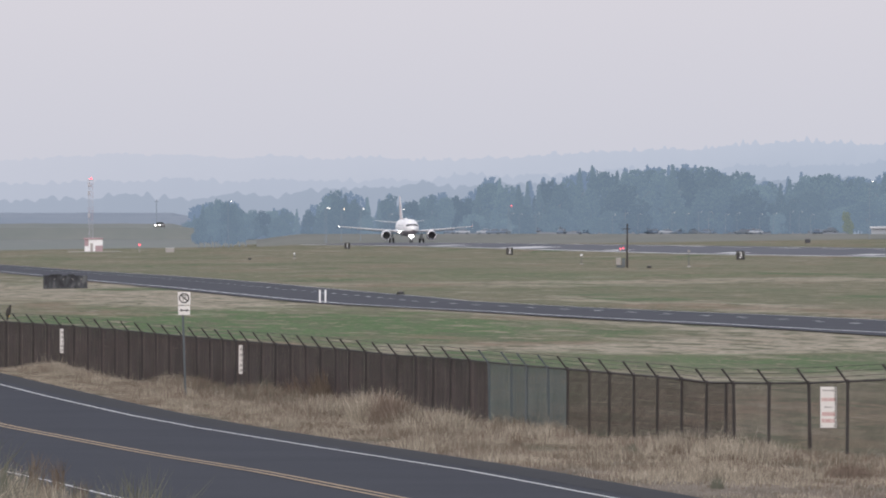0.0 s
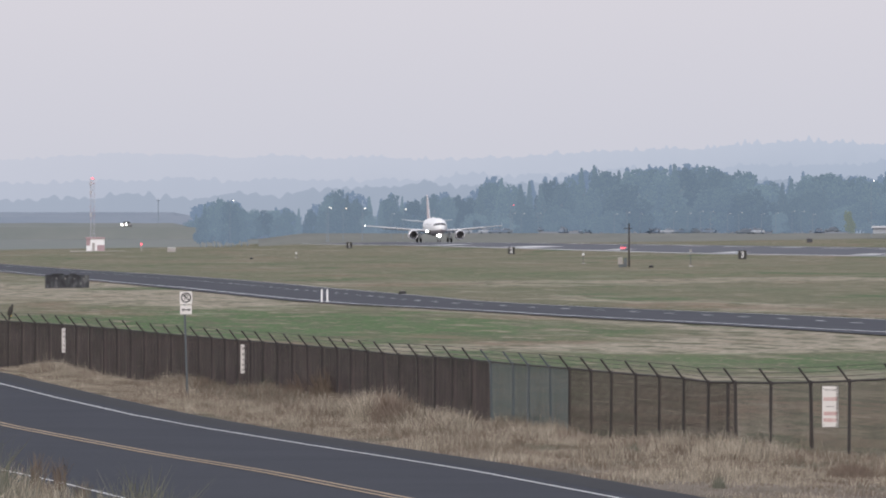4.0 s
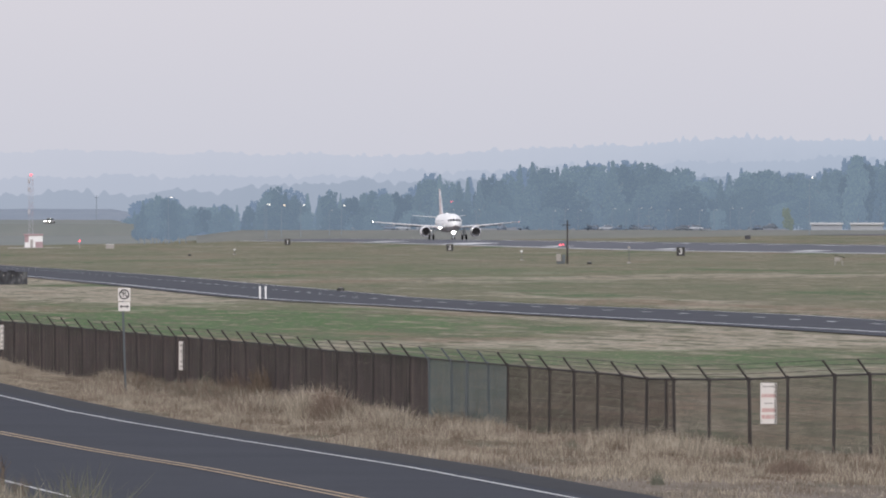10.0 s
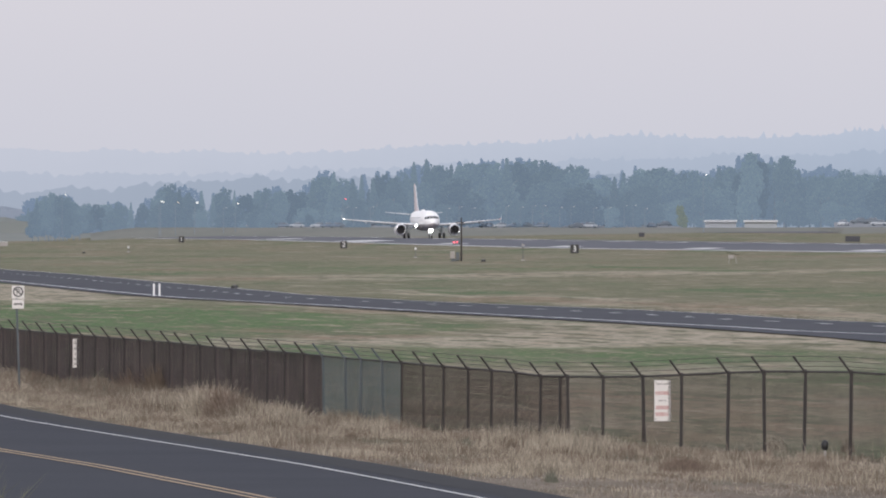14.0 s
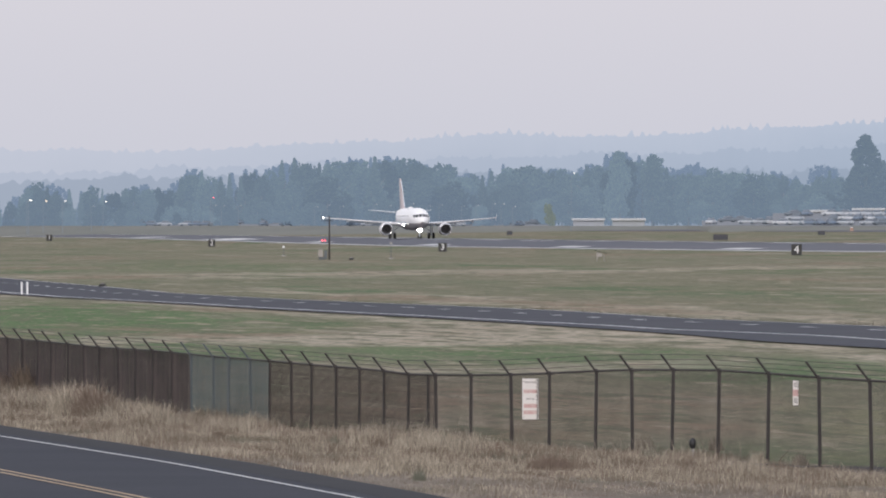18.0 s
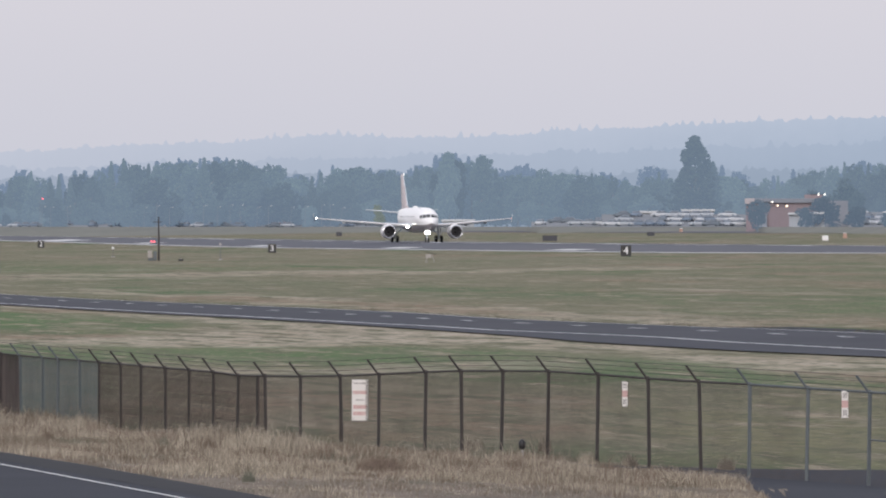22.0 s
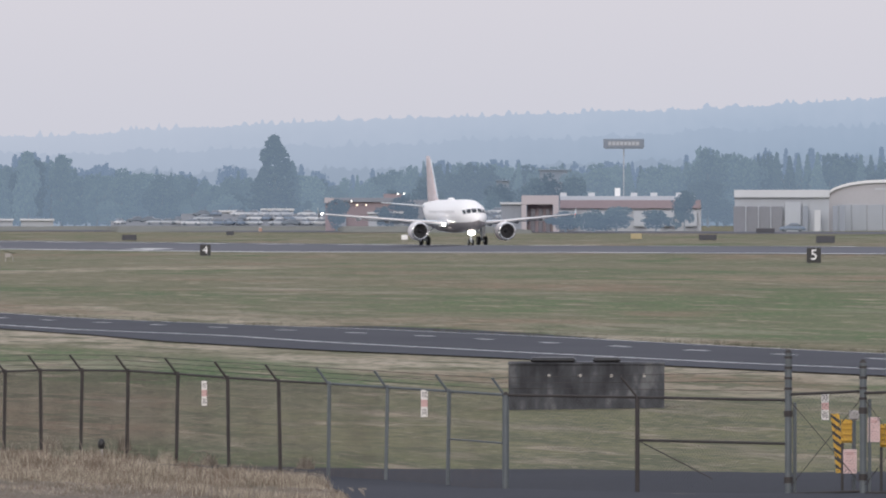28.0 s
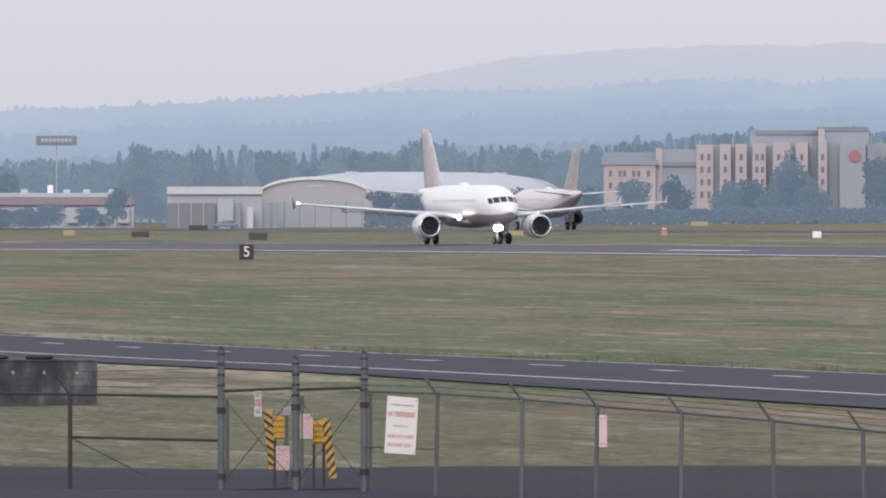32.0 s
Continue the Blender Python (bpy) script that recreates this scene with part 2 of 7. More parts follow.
def rod(bm, a, b, r, n=8, r2=None, caps=True):
    """A round bar from a to b."""
    a, b = Vector(a), Vector(b)
    q = (b - a).to_track_quat("Z", "Y").to_matrix()
    r2 = r if r2 is None else r2
    lo = [bm.verts.new(a + q @ Vector((r * math.cos(i * math.tau / n), r * math.sin(i * math.tau / n), 0))) for i in range(n)]
    hi = [bm.verts.new(b + q @ Vector((r2 * math.cos(i * math.tau / n), r2 * math.sin(i * math.tau / n), 0))) for i in range(n)]
    for i in range(n):
        bm.faces.new((lo[i], lo[(i + 1) % n], hi[(i + 1) % n], hi[i]))
    if caps:
        bm.faces.new(lo[::-1])
        bm.faces.new(hi)


def rod_mesh(name, material, a, b, r, n=8, r2=None):
    bm = bmesh.new()
    rod(bm, a, b, r, n, r2)
    return mesh_from(bm, name, material, smooth=False)


# ---- lie of the land ----
POSTS_LEFT = [1282, 1192, 1104, 1016, 935, 861, 799, 716, 647, 577, 514, 467, 423, 380, 338, 295, 259, 221, 186, 149, 121, 81, 48, 14, -17, -48, -81, -109, -136, -166,
              -190, -217, -243, -270, -296, -321, -344, -366, -389, -412]
while POSTS_LEFT[-1] > -880:
    POSTS_LEFT.append(POSTS_LEFT[-1] - 24)
RAIL = [(-900, 560), (-784, 569), (-684, 575), (-584, 583), (-484, 593), (-384, 602), (-284, 610), (-184, 618), (-84, 629), (16, 635), (116, 645), (216, 653), (316, 662), (416, 670),
        (466, 677), (516, 678), (616, 679), (716, 675), (799, 671), (861, 669), (935, 669), (1016, 670), (1104, 675.5), (1192, 682.5), (1282, 688), (1372, 693), (1684, 713), (1917, 717),
        (2184, 722), (2316, 716), (2437, 712), (2567, 716), (2717, 726), (2850, 738), (2999, 750), (3160, 764), (3319, 780), (3480, 797)]
POST_D = {1282: 207.0}
for b0, b1 in zip(POSTS_LEFT, POSTS_LEFT[1:]):
    lat = (b0 - b1) / F * POST_D[b0]
    POST_D[b1] = POST_D[b0] + math.sqrt(max(3.05 ** 2 - lat ** 2, 0.5))
for b1, d in ((1372, 204), (1475, 201.5), (1584, 199), (1684, 196), (1917, 194), (2184, 191), (2316, 190), (2437, 188.5), (2567, 186), (2717, 183.5), (2850, 181), (2999, 178.5), (3160, 176), (3319, 173), (3480, 170)):
    POST_D[b1] = d
POSTS = sorted(POST_D)
FENCE = sorted((spot(b, span(b, RAIL), POST_D[b]) for b in POSTS), key=lambda v: v.y)
FENCE_W = [(v.y, v.x) for v in FENCE]
FENCE_Z = [(v.y, v.z - 2.15) for v in FENCE]
ROAD_Z = 0.62


ROAD = [(-700, 24.0), (0, 23.0), (166, 22.9), (191, 22.36), (202, 21.85), (216, 21.15), (236, 20.25), (252, 19.8), (279, 19.55), (307, 19.5), (420, 19.3), (720, 19.0)]
ROAD_MID = [(150, -3.9), (170, -4.05), (189, -4.4), (206, -4.72), (720, -4.75)]
ROAD_NEAR = [(150, -9.0), (172, -9.3), (185, -9.55), (194, -9.85), (720, -9.9)]


def road_w(s):
    """Far white line of the near road."""
    return span(s, ROAD)


# perimeter road: near white line, far edge and near edge of the asphalt
PERIM = [(100, 85), (150, 84.6), (264, 82.9), (303, 81.4), (320, 79.6), (350, 77.9), (385, 76.5), (405, 76.8), (419, 75.5), (432, 74.1), (450, 74.0), (470, 72.9), (500, 71.9), (536, 69.9), (560, 69.1), (595, 68.6), (618, 66.8), (650, 65.9), (701, 66.8),
         (770, 68.5), (853, 70.6), (935, 71.6), (1225, 78.2), (1600, 86), (5000, 90)]
PERIM_FAR = [(100, 99), (264, 95.3), (299, 94.0), (331, 91.5), (355, 90.6), (400, 90.2), (425, 88.8), (445, 86.6), (482, 84.0), (520, 84.4), (545, 83.5), (575, 81.4), (600, 79.6), (640, 78.4), (673, 78.2), (706, 79.8), (817, 83), (901, 85.9), (992, 88.3), (1089, 90), (1244, 91.4), (1600, 98), (5000, 102)]
PERIM_EDGE = [(100, 77.8), (248, 78.0), (291, 78.3), (340, 74.2), (361, 72.2), (388, 71.1), (410, 71.8), (432, 71.8), (470, 71.4), (500, 70.4), (536, 68.6), (600, 67.2), (650, 64.5), (701, 65.3), (770, 67.0), (853, 69.0), (1225, 76.5), (1600, 84.3), (5000, 88)]
# heights shaped to fit the camera's view: the runway sags in its middle
SAG = [(762, 0), (848, -0.04), (986, -0.28), (1050, -0.45), (1168, -0.72), (1252, -0.8), (1393, -0.86), (1521, -0.89), (1590, -0.86), (1665, -0.74), (1747, -0.57), (1838, -0.38), (2050, 0)]
HUMP = [(500, 0.3), (806, 0.3), (1110, 0.0), (1416, -0.37), (1724, -0.26), (2026, 0.4), (2300, 0.3), (3000, 0)]


def ground_z(w, s):
    rw, fw, fz = road_w(s), span(s, FENCE_W), span(s, FENCE_Z)
    if w < fw - 0.2:
        edge = min(rw + 1.9, fw - 1.0)
        bank = span(math.hypot(w, s), [(0, 3.9), (6, 3.8), (24, 0)])
        return bank + (span(w, [(-60, 0.2), (rw - 24, 1.0), (rw - 15.5, 1.3), (rw - 11.4, ROAD_Z - 0.05), (edge, ROAD_Z - 0.03), (fw - 0.3, fz)]) if w > -60 else 0.2)
    pw = span(s, PERIM)
    z = span(w, [(fw, fz), (fw + 6, 0.1), (pw - 4, 0.66), (pw + 13, 0.7), (208, 2.0), (214, 2.3), (223, 3.0), (226, 3.08), (248, 3.64), (270, 3.4), (280, 3.3), (370, 4.76), (450, 5.3), (600, 6.0), (1500, 6.5), (5000, 7.5)])
    return z + span(s, HUMP) * span(w, [(100, 0), (190, 1), (210, 1), (222, 0)]) + span(s, SAG) * span(w, [(211, 0), (225, 1), (237, 0.76), (248, 0.55), (270, 0.42), (300, 0)])


def sheet(name, ws, ss, lift, material, label, kind="structure"):
    """A strip of ground; ws gives for each s the cross positions."""
    verts, faces = [], []
    k = None
    for s in ss:
        row = ws(s)
        k = len(row)
        verts += [(w, s, ground_z(w, s) + lift) for w in row]
    for i in range(len(ss) - 1):
        for j in range(k - 1):
            a = i * k + j
            faces.append((a, a + 1, a + k + 1, a + k))
    return tagged(new(name, from_lists(name, verts, faces, material, smooth=True)), label, "ground", kind=kind)


S_LIST = [-700, -500, -300, -150, -80, -60, -45, -30, -20, -10, 0, 10, 20, 30, 45] + list(np.arange(60, 420, 4.0)) + list(np.arange(420, 1200, 15)) + list(np.arange(1200, 2600, 40)) + list(np.arange(2600, 5001, 200))


def ground_cols(s):
    rw, fw, pw = road_w(s), span(s, FENCE_W), span(s, PERIM)
    e = min(rw + 1.9, fw - 1.0)
    c = [-900, -300, -60, -40, -24, -16, -8, -3, 0, 3, rw - 15.5, rw - 11.4, rw - 10, rw - 4, e, (e + fw - 0.3) / 2, fw - 0.3, fw, fw + 6, (fw + pw) / 2, pw - 4, pw, pw + 13, 100 + 10, 130, 160, 190, 208, 214, 223, 226, 237, 248, 259, 270, 280, 310, 340, 370, 450, 600, 1500, 3000, 4900]
    return c


ground = sheet("ground", ground_cols, S_LIST, 0.0, M["grass"], "flat airfield of mown green and dry tan grass")


def on_ground(b, row, lift=0.0):
    """Where the sight line at bearing b and drop row meets the ground."""
    lo, hi = 60.0, 4500.0
    d = 90.0
    while d < hi:
        v = spot(b, row, d)
        if v.z <= ground_z(v.x, v.y):
            break
        d *= 1.01
    a, c = d / 1.01, d
    for _ in range(20):
        m = (a + c) / 2
        v = spot(b, row, m)
        if v.z <= ground_z(v.x, v.y):
            c = m
        else:
            a = m
    return Vector((v.x, v.y, ground_z(v.x, v.y) + lift))


def facing(v):
    """Turn about z, in degrees, that lets a thing's -y side face the camera."""
    return -math.degrees(math.atan2(v.x, v.y))


def stand(b, row=None, d=None):
    """Pose on the ground, facing the camera."""
    if d is None:
        v = on_ground(b, row)
    else:
        v = spot(b, LEVEL, d)
        v.z = ground_z(v.x, v.y)
    return pose(v.x, v.y, v.z, 0, 0, facing(v))


def text_mesh(text, size, material, depth=0.01):
    c = bpy.data.curves.new("writing", "FONT")
    c.body, c.size, c.extrude, c.align_x, c.align_y = text, size, depth, "CENTER", "CENTER"
    ob = bpy.data.objects.new("writing", c)
    me = bpy.data.meshes.new_from_object(ob)
    bpy.data.objects.remove(ob)
    me.materials.clear()
    me.materials.append(material)
    return me


def loft(name, material, rings, cap=True, smooth=True):
    """Skin over closed rings of equal count."""
    n = len(rings[0])
    verts = [tuple(p) for r in rings for p in r]
    faces = []
    for i in range(len(rings) - 1):
        for j in range(n):
            a, b = i * n + j, i * n + (j + 1) % n
            faces.append((a, b, b + n, a + n))
    if cap:
        faces.append(tuple(range(n))[::-1])
        faces.append(tuple(range((len(rings) - 1) * n, len(rings) * n)))
    return from_lists(name, verts, faces, material, smooth=smooth)


# ---- roads and runway ----
NEAR_S = list(np.arange(-700, 60, 40.0)) + list(np.arange(60, 420, 4.0)) + list(np.arange(420, 720, 20.0))
ALL_S = list(np.arange(150, 520, 6.0)) + list(np.arange(520, 2600, 30.0))
road = sheet("road", lambda s: [road_w(s) - 10.9, road_w(s) - 5, road_w(s) + 1.68], NEAR_S, 0.06, M["asphalt"], "dark asphalt two-lane road curving past the fence")
for off, base_off, wid, m, nm in ((None, 0, 0.10, "white_line", "edge_line"), (ROAD_NEAR, 0, 0.10, "white_line", "edge_line"), (ROAD_MID, 0.16, 0.11, "yellow_line", "centre_line"), (ROAD_MID, -0.12, 0.11, "yellow_line", "centre_line")):
    sheet(nm, lambda s: [road_w(s) + (span(s, off) if off else 0) + base_off - wid, road_w(s) + (span(s, off) if off else 0) + base_off], NEAR_S, 0.075, M[m], "painted line along the road")
M["tar"] = mat("tar_patch", grey((0.028, 0.029, 0.034), 0.2), 0.8, 2, fine=20, spec=0.15)
# darker tar run along the far shoulder
sheet("shoulder_strip", lambda s: [road_w(s) + 0.5, road_w(s) + 1.66], NEAR_S, 0.066, M["tar"], "darker tarred shoulder of the road")
perim = sheet("perimeter_road", lambda s: [span(s, PERIM_EDGE), (span(s, PERIM_EDGE) + span(s, PERIM_FAR)) / 2, span(s, PERIM_FAR)], ALL_S, 0.05, M["perimeter"], "grey asphalt perimeter road inside the airfield")
sheet("perimeter_spur", lambda s: [span(s, PERIM_FAR) - 0.3, span(s, PERIM_FAR) + span(s, [(386, 0.1), (412, 2.4), (440, 3.4)])], list(np.arange(386, 441, 6.0)), 0.045, M["asphalt"], "dark asphalt spur joining the perimeter road")
sheet("perimeter_edge_line", lambda s: [span(s, PERIM), span(s, PERIM) + 0.36], ALL_S, 0.065, M["white_line"], "white painted edge line")
sheet("perimeter_edge_line", lambda s: [span(s, PERIM_FAR) - 0.55, span(s, PERIM_FAR) - 0.35], ALL_S, 0.065, M["white_line"], "worn white painted edge line")
s0 = 168.0
while s0 < 1400:
    sheet("lane_dash", lambda s: [span(s, PERIM) * 0.38 + span(s, PERIM_FAR) * 0.62, span(s, PERIM) * 0.38 + span(s, PERIM_FAR) * 0.62 + 0.36], [s0, s0 + 3.0], 0.065, M["white_line"], "short white lane dash")
    s0 += 12.2
RUN_S = list(np.arange(300, 3000, 20.0))
runway = sheet("runway", lambda s: [224.4, 226, 237, 248, 259, 270, 275], RUN_S, 0.04, M["runway"], "long grey asphalt runway with painted markings")
sheet("runway_edge_line", lambda s: [225.1, 226.4], RUN_S, 0.06, M["white_line"], "white runway edge line")
sheet("runway_edge_line", lambda s: [269.5, 270.7], RUN_S, 0.06, M["white_line"], "white runway edge line")
for k in range(36):
    sa = 640 + k * 61.0
    if sa < 2700:
        sheet("runway_centre_dash", lambda s: [247.5, 248.5], [sa, sa + 18, sa + 36.5], 0.06, M["white_line"], "white runway centre line dash")
for sa, sb, off0, off1 in ((1862, 1907, 12, 20), (1722, 1745, 15.6, 19.2), (1570, 1593, 15.6, 19.2), (1417, 1440, 15.6, 19.2), (1265, 1288, 15.6, 19.2), (2026, 2049, 12, 19), (742, 765, 11.8, 13.5)):
    for sg in (-1, 1):
        e0, e1 = sorted((248 + sg * off0, 248 + sg * off1))
        sheet("runway_touchdown_bar", lambda s: [e0, e1], [sa, (sa + sb) / 2, sb], 0.06, M["white_line"], "white touchdown bar on the runway")
taxi = sheet("taxiway", lambda s: [358, 370, 382], list(np.arange(300, 2600, 40.0)), 0.05, M["runway"], "pale grey taxiway beyond the runway")
AP_TOP = [(1000, 836), (1190, 843), (1467, 848), (1793, 849), (2180, 855), (2600, 849), (3360, 848), (3700, 848)]
AP_LOW = [(1000, 839), (1190, 848), (1330, 866), (1400, 892), (1440, 960)]
ap_v, ap_f = [], []
AP_N = 12
for i, b in enumerate(np.arange(1000, 3700, 20.0)):
    far_v = on_ground(b, span(b, AP_TOP) + 1.5 * noise.noise((b * 0.05, 0, 0)))
    d1 = math.hypot(far_v.x, far_v.y)
    d0 = 150.0
    if b < 1440:
        near_v = on_ground(b, span(b, AP_LOW))
        d0 = math.hypot(near_v.x, near_v.y)
    for j in range(AP_N):
        v = spot(b, LEVEL, d0 + (d1 - d0) * j / (AP_N - 1))
        ap_v.append((v.x, v.y, ground_z(v.x, v.y) + 0.06))
    if i:
        n = i * AP_N
        ap_f += [(n + j - AP_N, n + j, n + j + 1, n + j + 1 - AP_N) for j in range(AP_N - 1)]
tagged(new("gate_apron", from_lists("gate_apron", ap_v, ap_f, M["asphalt"], smooth=True)), "dark asphalt access road through the gate", "ground", kind="structure")

# ---- chain-link fence ----
M["slat"] = mat("brown_slats", [(0.045, 0.035, 0.035), (0.078, 0.057, 0.056), (0.125, 0.092, 0.088)], 0.8, 0.5, fine=3, spread=0.2, island=0.4, spec=0.15)
M["slat_green"] = mat("grey_green_slats", [(0.095, 0.125, 0.125), (0.15, 0.185, 0.185)], 0.7, 0.8, fine=3, island=0.4, spec=0.2)
M["screen"] = mat("brown_windscreen", [(0.045, 0.036, 0.031), (0.10, 0.078, 0.066)], 0.9, 0.5, (1, 1, 0.3), fine=4, island=0.3, spec=0.1)
M["wire_pale"] = mat("galvanised_wire", grey((0.078, 0.08, 0.085), 0.15), 0.7, 3, spec=0.15)
M["wire"] = mat("chain_link_wire", grey((0.105, 0.086, 0.077), 0.3), 0.8, 3, spec=0.1)
fence = thing("perimeter_fence", pose(0, 0, 0), "long chain-link airfield fence with brown slats and barbed wire arms", "fence")
OUT = Vector((-0.31, -0.02, 0.37))
FENCE_H = 2.15


def lattice(p, q, h, pitch, wid, kind):
    """Quads of wire, slats or cloth between two post tops p and q."""
    L = (q - p).length
    u = (q - p) / L
    up = Vector((0, 0, 1))
    verts, faces = [], []
    jit = random.Random(int(L * 1000))

    def strip(a0, z0, a1, z1, half, along):
        n = len(verts)
        for a, z in ((a0, z0), (a1, z1)):
            for sg in (-1, 1):
                aa, zz = (a + sg * half, z) if along else (a, z + sg * half)
                verts.append(tuple(p + u * min(max(aa, 0), L) - up * (h - min(max(zz, 0), h))))
        faces.append((n, n + 1, n + 3, n + 2))

    if kind == "wire":
        k = -h
        while k < L:
            for sg in (0, 1):
                a0, a1, z0, z1 = k, k + h, 0.0, h
                if a0 < 0:
                    z0, a0 = -k, 0.0
                if a1 > L:
                    z1, a1 = L - k, L
                if z1 > z0 + 0.05:
                    strip(*((a0, z0, a1, z1) if sg == 0 else (a0, h - z0, a1, h - z1)), wid / 2 * 1.4, True)
            k += pitch
    elif kind == "slat":
        a = pitch / 2
        while a < L:
            strip(a, 0.02, a, h - 0.03, wid / 2, True)
            a += pitch
    else:
        cols, rows = (0.0, 0.03, L - 0.03, L), int(h / pitch)
        for i in range(rows):
            z_lo = (i + jit.uniform(-0.06, 0.06)) * pitch
            for zz in (z_lo, z_lo + wid * jit.uniform(0.85, 1.15)):
                verts.extend(tuple(p + u * a - up * (h - zz)) for a in cols)
            n = 8 * i
            faces.extend([(n + j, n + j + 1, n + j + 5, n + j + 4) for j in range(3)])
            if i:
                faces.extend([(n - 4 + j, n - 3 + j, n + 1 + j, n + j) for j in (0, 2)])
    return verts, faces


tops = [spot(b, span(b, RAIL), POST_D[b]) for b in POSTS]
rng = random.Random(4)
for i, b in enumerate(POSTS):
    v = tops[i]
    if 1690 < b < 2440:
        continue
    lean = Vector((rng.uniform(-0.05, 0.05), rng.uniform(-0.05, 0.05), 0))
    r = 0.042 if b < 514 else 0.044
    m = M["steel"] if (b > 1370 or 60 < b < 215) else M["rust"]
    post = part("post", rod_mesh("post", m, v + lean - Vector((0, 0, FENCE_H + 0.15)), v, r, 8), fence)
    bm = bmesh.new()
    rod(bm, v - Vector((0, 0, 0.04)), v + OUT, 0.028, 6)
    part("barbed_wire_arm", mesh_from(bm, "barbed_wire_arm", m), fence)
    part("post_cap", rod_mesh("post_cap", m, v - Vector((0, 0, 0.06)), v + Vector((0, 0, 0.05)), r * 1.25, 8, r * 0.7), fence)
for i in range(len(POSTS) - 1):
    b0, b1, p, q = POSTS[i], POSTS[i + 1], tops[i], tops[i + 1]
    if 1680 < b0 < 2430:
        continue
    if b1 <= 84:
        kind, m, pitch, wid, nm = "slat", M["slat"], 0.092, 0.084, "slat_panel"
    elif b1 <= 222:
        kind, m, pitch, wid, nm = "slat", M["slat_green"], 0.092, 0.066, "slat_panel"
    elif b1 <= 520:
        kind, m, pitch, wid, nm = "tape", M["screen"], 0.03, 0.019, "screen_panel"
    else:
        kind, m, pitch, wid, nm = "wire", M["wire"], 0.06, 0.0075, "chain_link_panel"
        if b0 > 1100:
            m, pitch, wid = (M["wire"], 0.07, 0.0095) if b0 < 1380 else (M["wire"], 0.08, 0.0065)
    vs, fs = lattice(p, q, FENCE_H, pitch, wid, kind)
    part(nm, from_lists(nm, vs, fs, m), fence)
    if kind == "tape" or (kind == "wire" and b0 < 1100):
        # faded tape still woven through the wire
        vs, fs = lattice(p, q, FENCE_H, *((0.09, 0.0075, "wire") if kind == "tape" else (0.034, 0.0065, "tape")))
        part("chain_link_panel" if kind == "tape" else "tape_panel", from_lists("woven_panel", [(x - 0.02, y, z) for x, y, z in vs], fs, M["wire"]), fence)
    if kind == "slat":
        vs, fs = lattice(p, q, FENCE_H, 0.15, 0.012, "wire")
        part("chain_link_panel", from_lists("chain_link_panel", [(x - 0.03, y, z) for x, y, z in vs], fs, M["rust"]), fence)
    part("top_rail", rod_mesh("top_rail", M["rust"] if b0 < 1300 else M["steel"], p, q, 0.03, 6), fence)
    for f in (0.35, 0.68, 1.0):
        part("barbed_wire", rod_mesh("barbed_wire", M["rust"], p + OUT * f, q + OUT * f, 0.006, 4), fence)
# braces beside the bend and the gate
v = spot(501, span(501, RAIL), POST_D[514] + 0.8)
part("post", rod_mesh("post", M["rust"], v - Vector((0, 0, FENCE_H + 0.1)), v, 0.045, 8), fence)
for b0, dz0, b1, dz1 in ((1584, 1.05, 1684, 1.05), (2437, 1.15, 2567, 1.15)):
    p, q = spot(b0, span(b0, RAIL), POST_D[b0]), spot(b1, span(b1, RAIL), POST_D[b1])
    part("brace_rail", rod_mesh("brace_rail", M["steel"], p - Vector((0, 0, dz0)), q - Vector((0, 0, dz1)), 0.022, 6), fence)

# ---- gate ----
gate = thing("swing_gate", pose(0, 0, 0), "grey steel double chain-link vehicle gate, closed", "gate")
for b, hi in ((1684, 0.0), (2184, 1.0), (2316, 0.72), (2437, 0.78)):
    v = spot(b, span(b, RAIL), POST_D[b])
    gp = part("gate_post", rod_mesh("gate_post", M["steel"], v - Vector((0, 0, 2.4)), v + Vector((0, 0, hi)), 0.075, 12), gate)
    part("post_cap", rod_mesh("post_cap", M["rust"], v + Vector((0, 0, hi)), v + Vector((0, 0, hi + 0.07)), 0.085, 12, 0.03), gate)
    if hi:
        part("gate_post", rod_mesh("gate_post", M["steel"], v - Vector((0, 0, 2.4)) + Vector((0.14, 0, 0)), v + Vector((0.14, 0, -0.05)), 0.04, 8), gate)
        for k in range(4):
            z = v.z + hi - 0.12 - 0.22 * k
            part("wire_clamp", rod_mesh("wire_clamp", M["rust"], (v.x, v.y, z), (v.x, v.y, z + 0.05), 0.088, 8), gate)
        part("hinge", rod_mesh("hinge", M["rust"], (v.x, v.y, v.z - 0.35), (v.x, v.y, v.z - 0.22), 0.096, 8), gate)
        part("hinge", rod_mesh("hinge", M["rust"], (v.x, v.y, v.z - 1.75), (v.x, v.y, v.z - 1.62), 0.096, 8), gate)
G_MID = {}
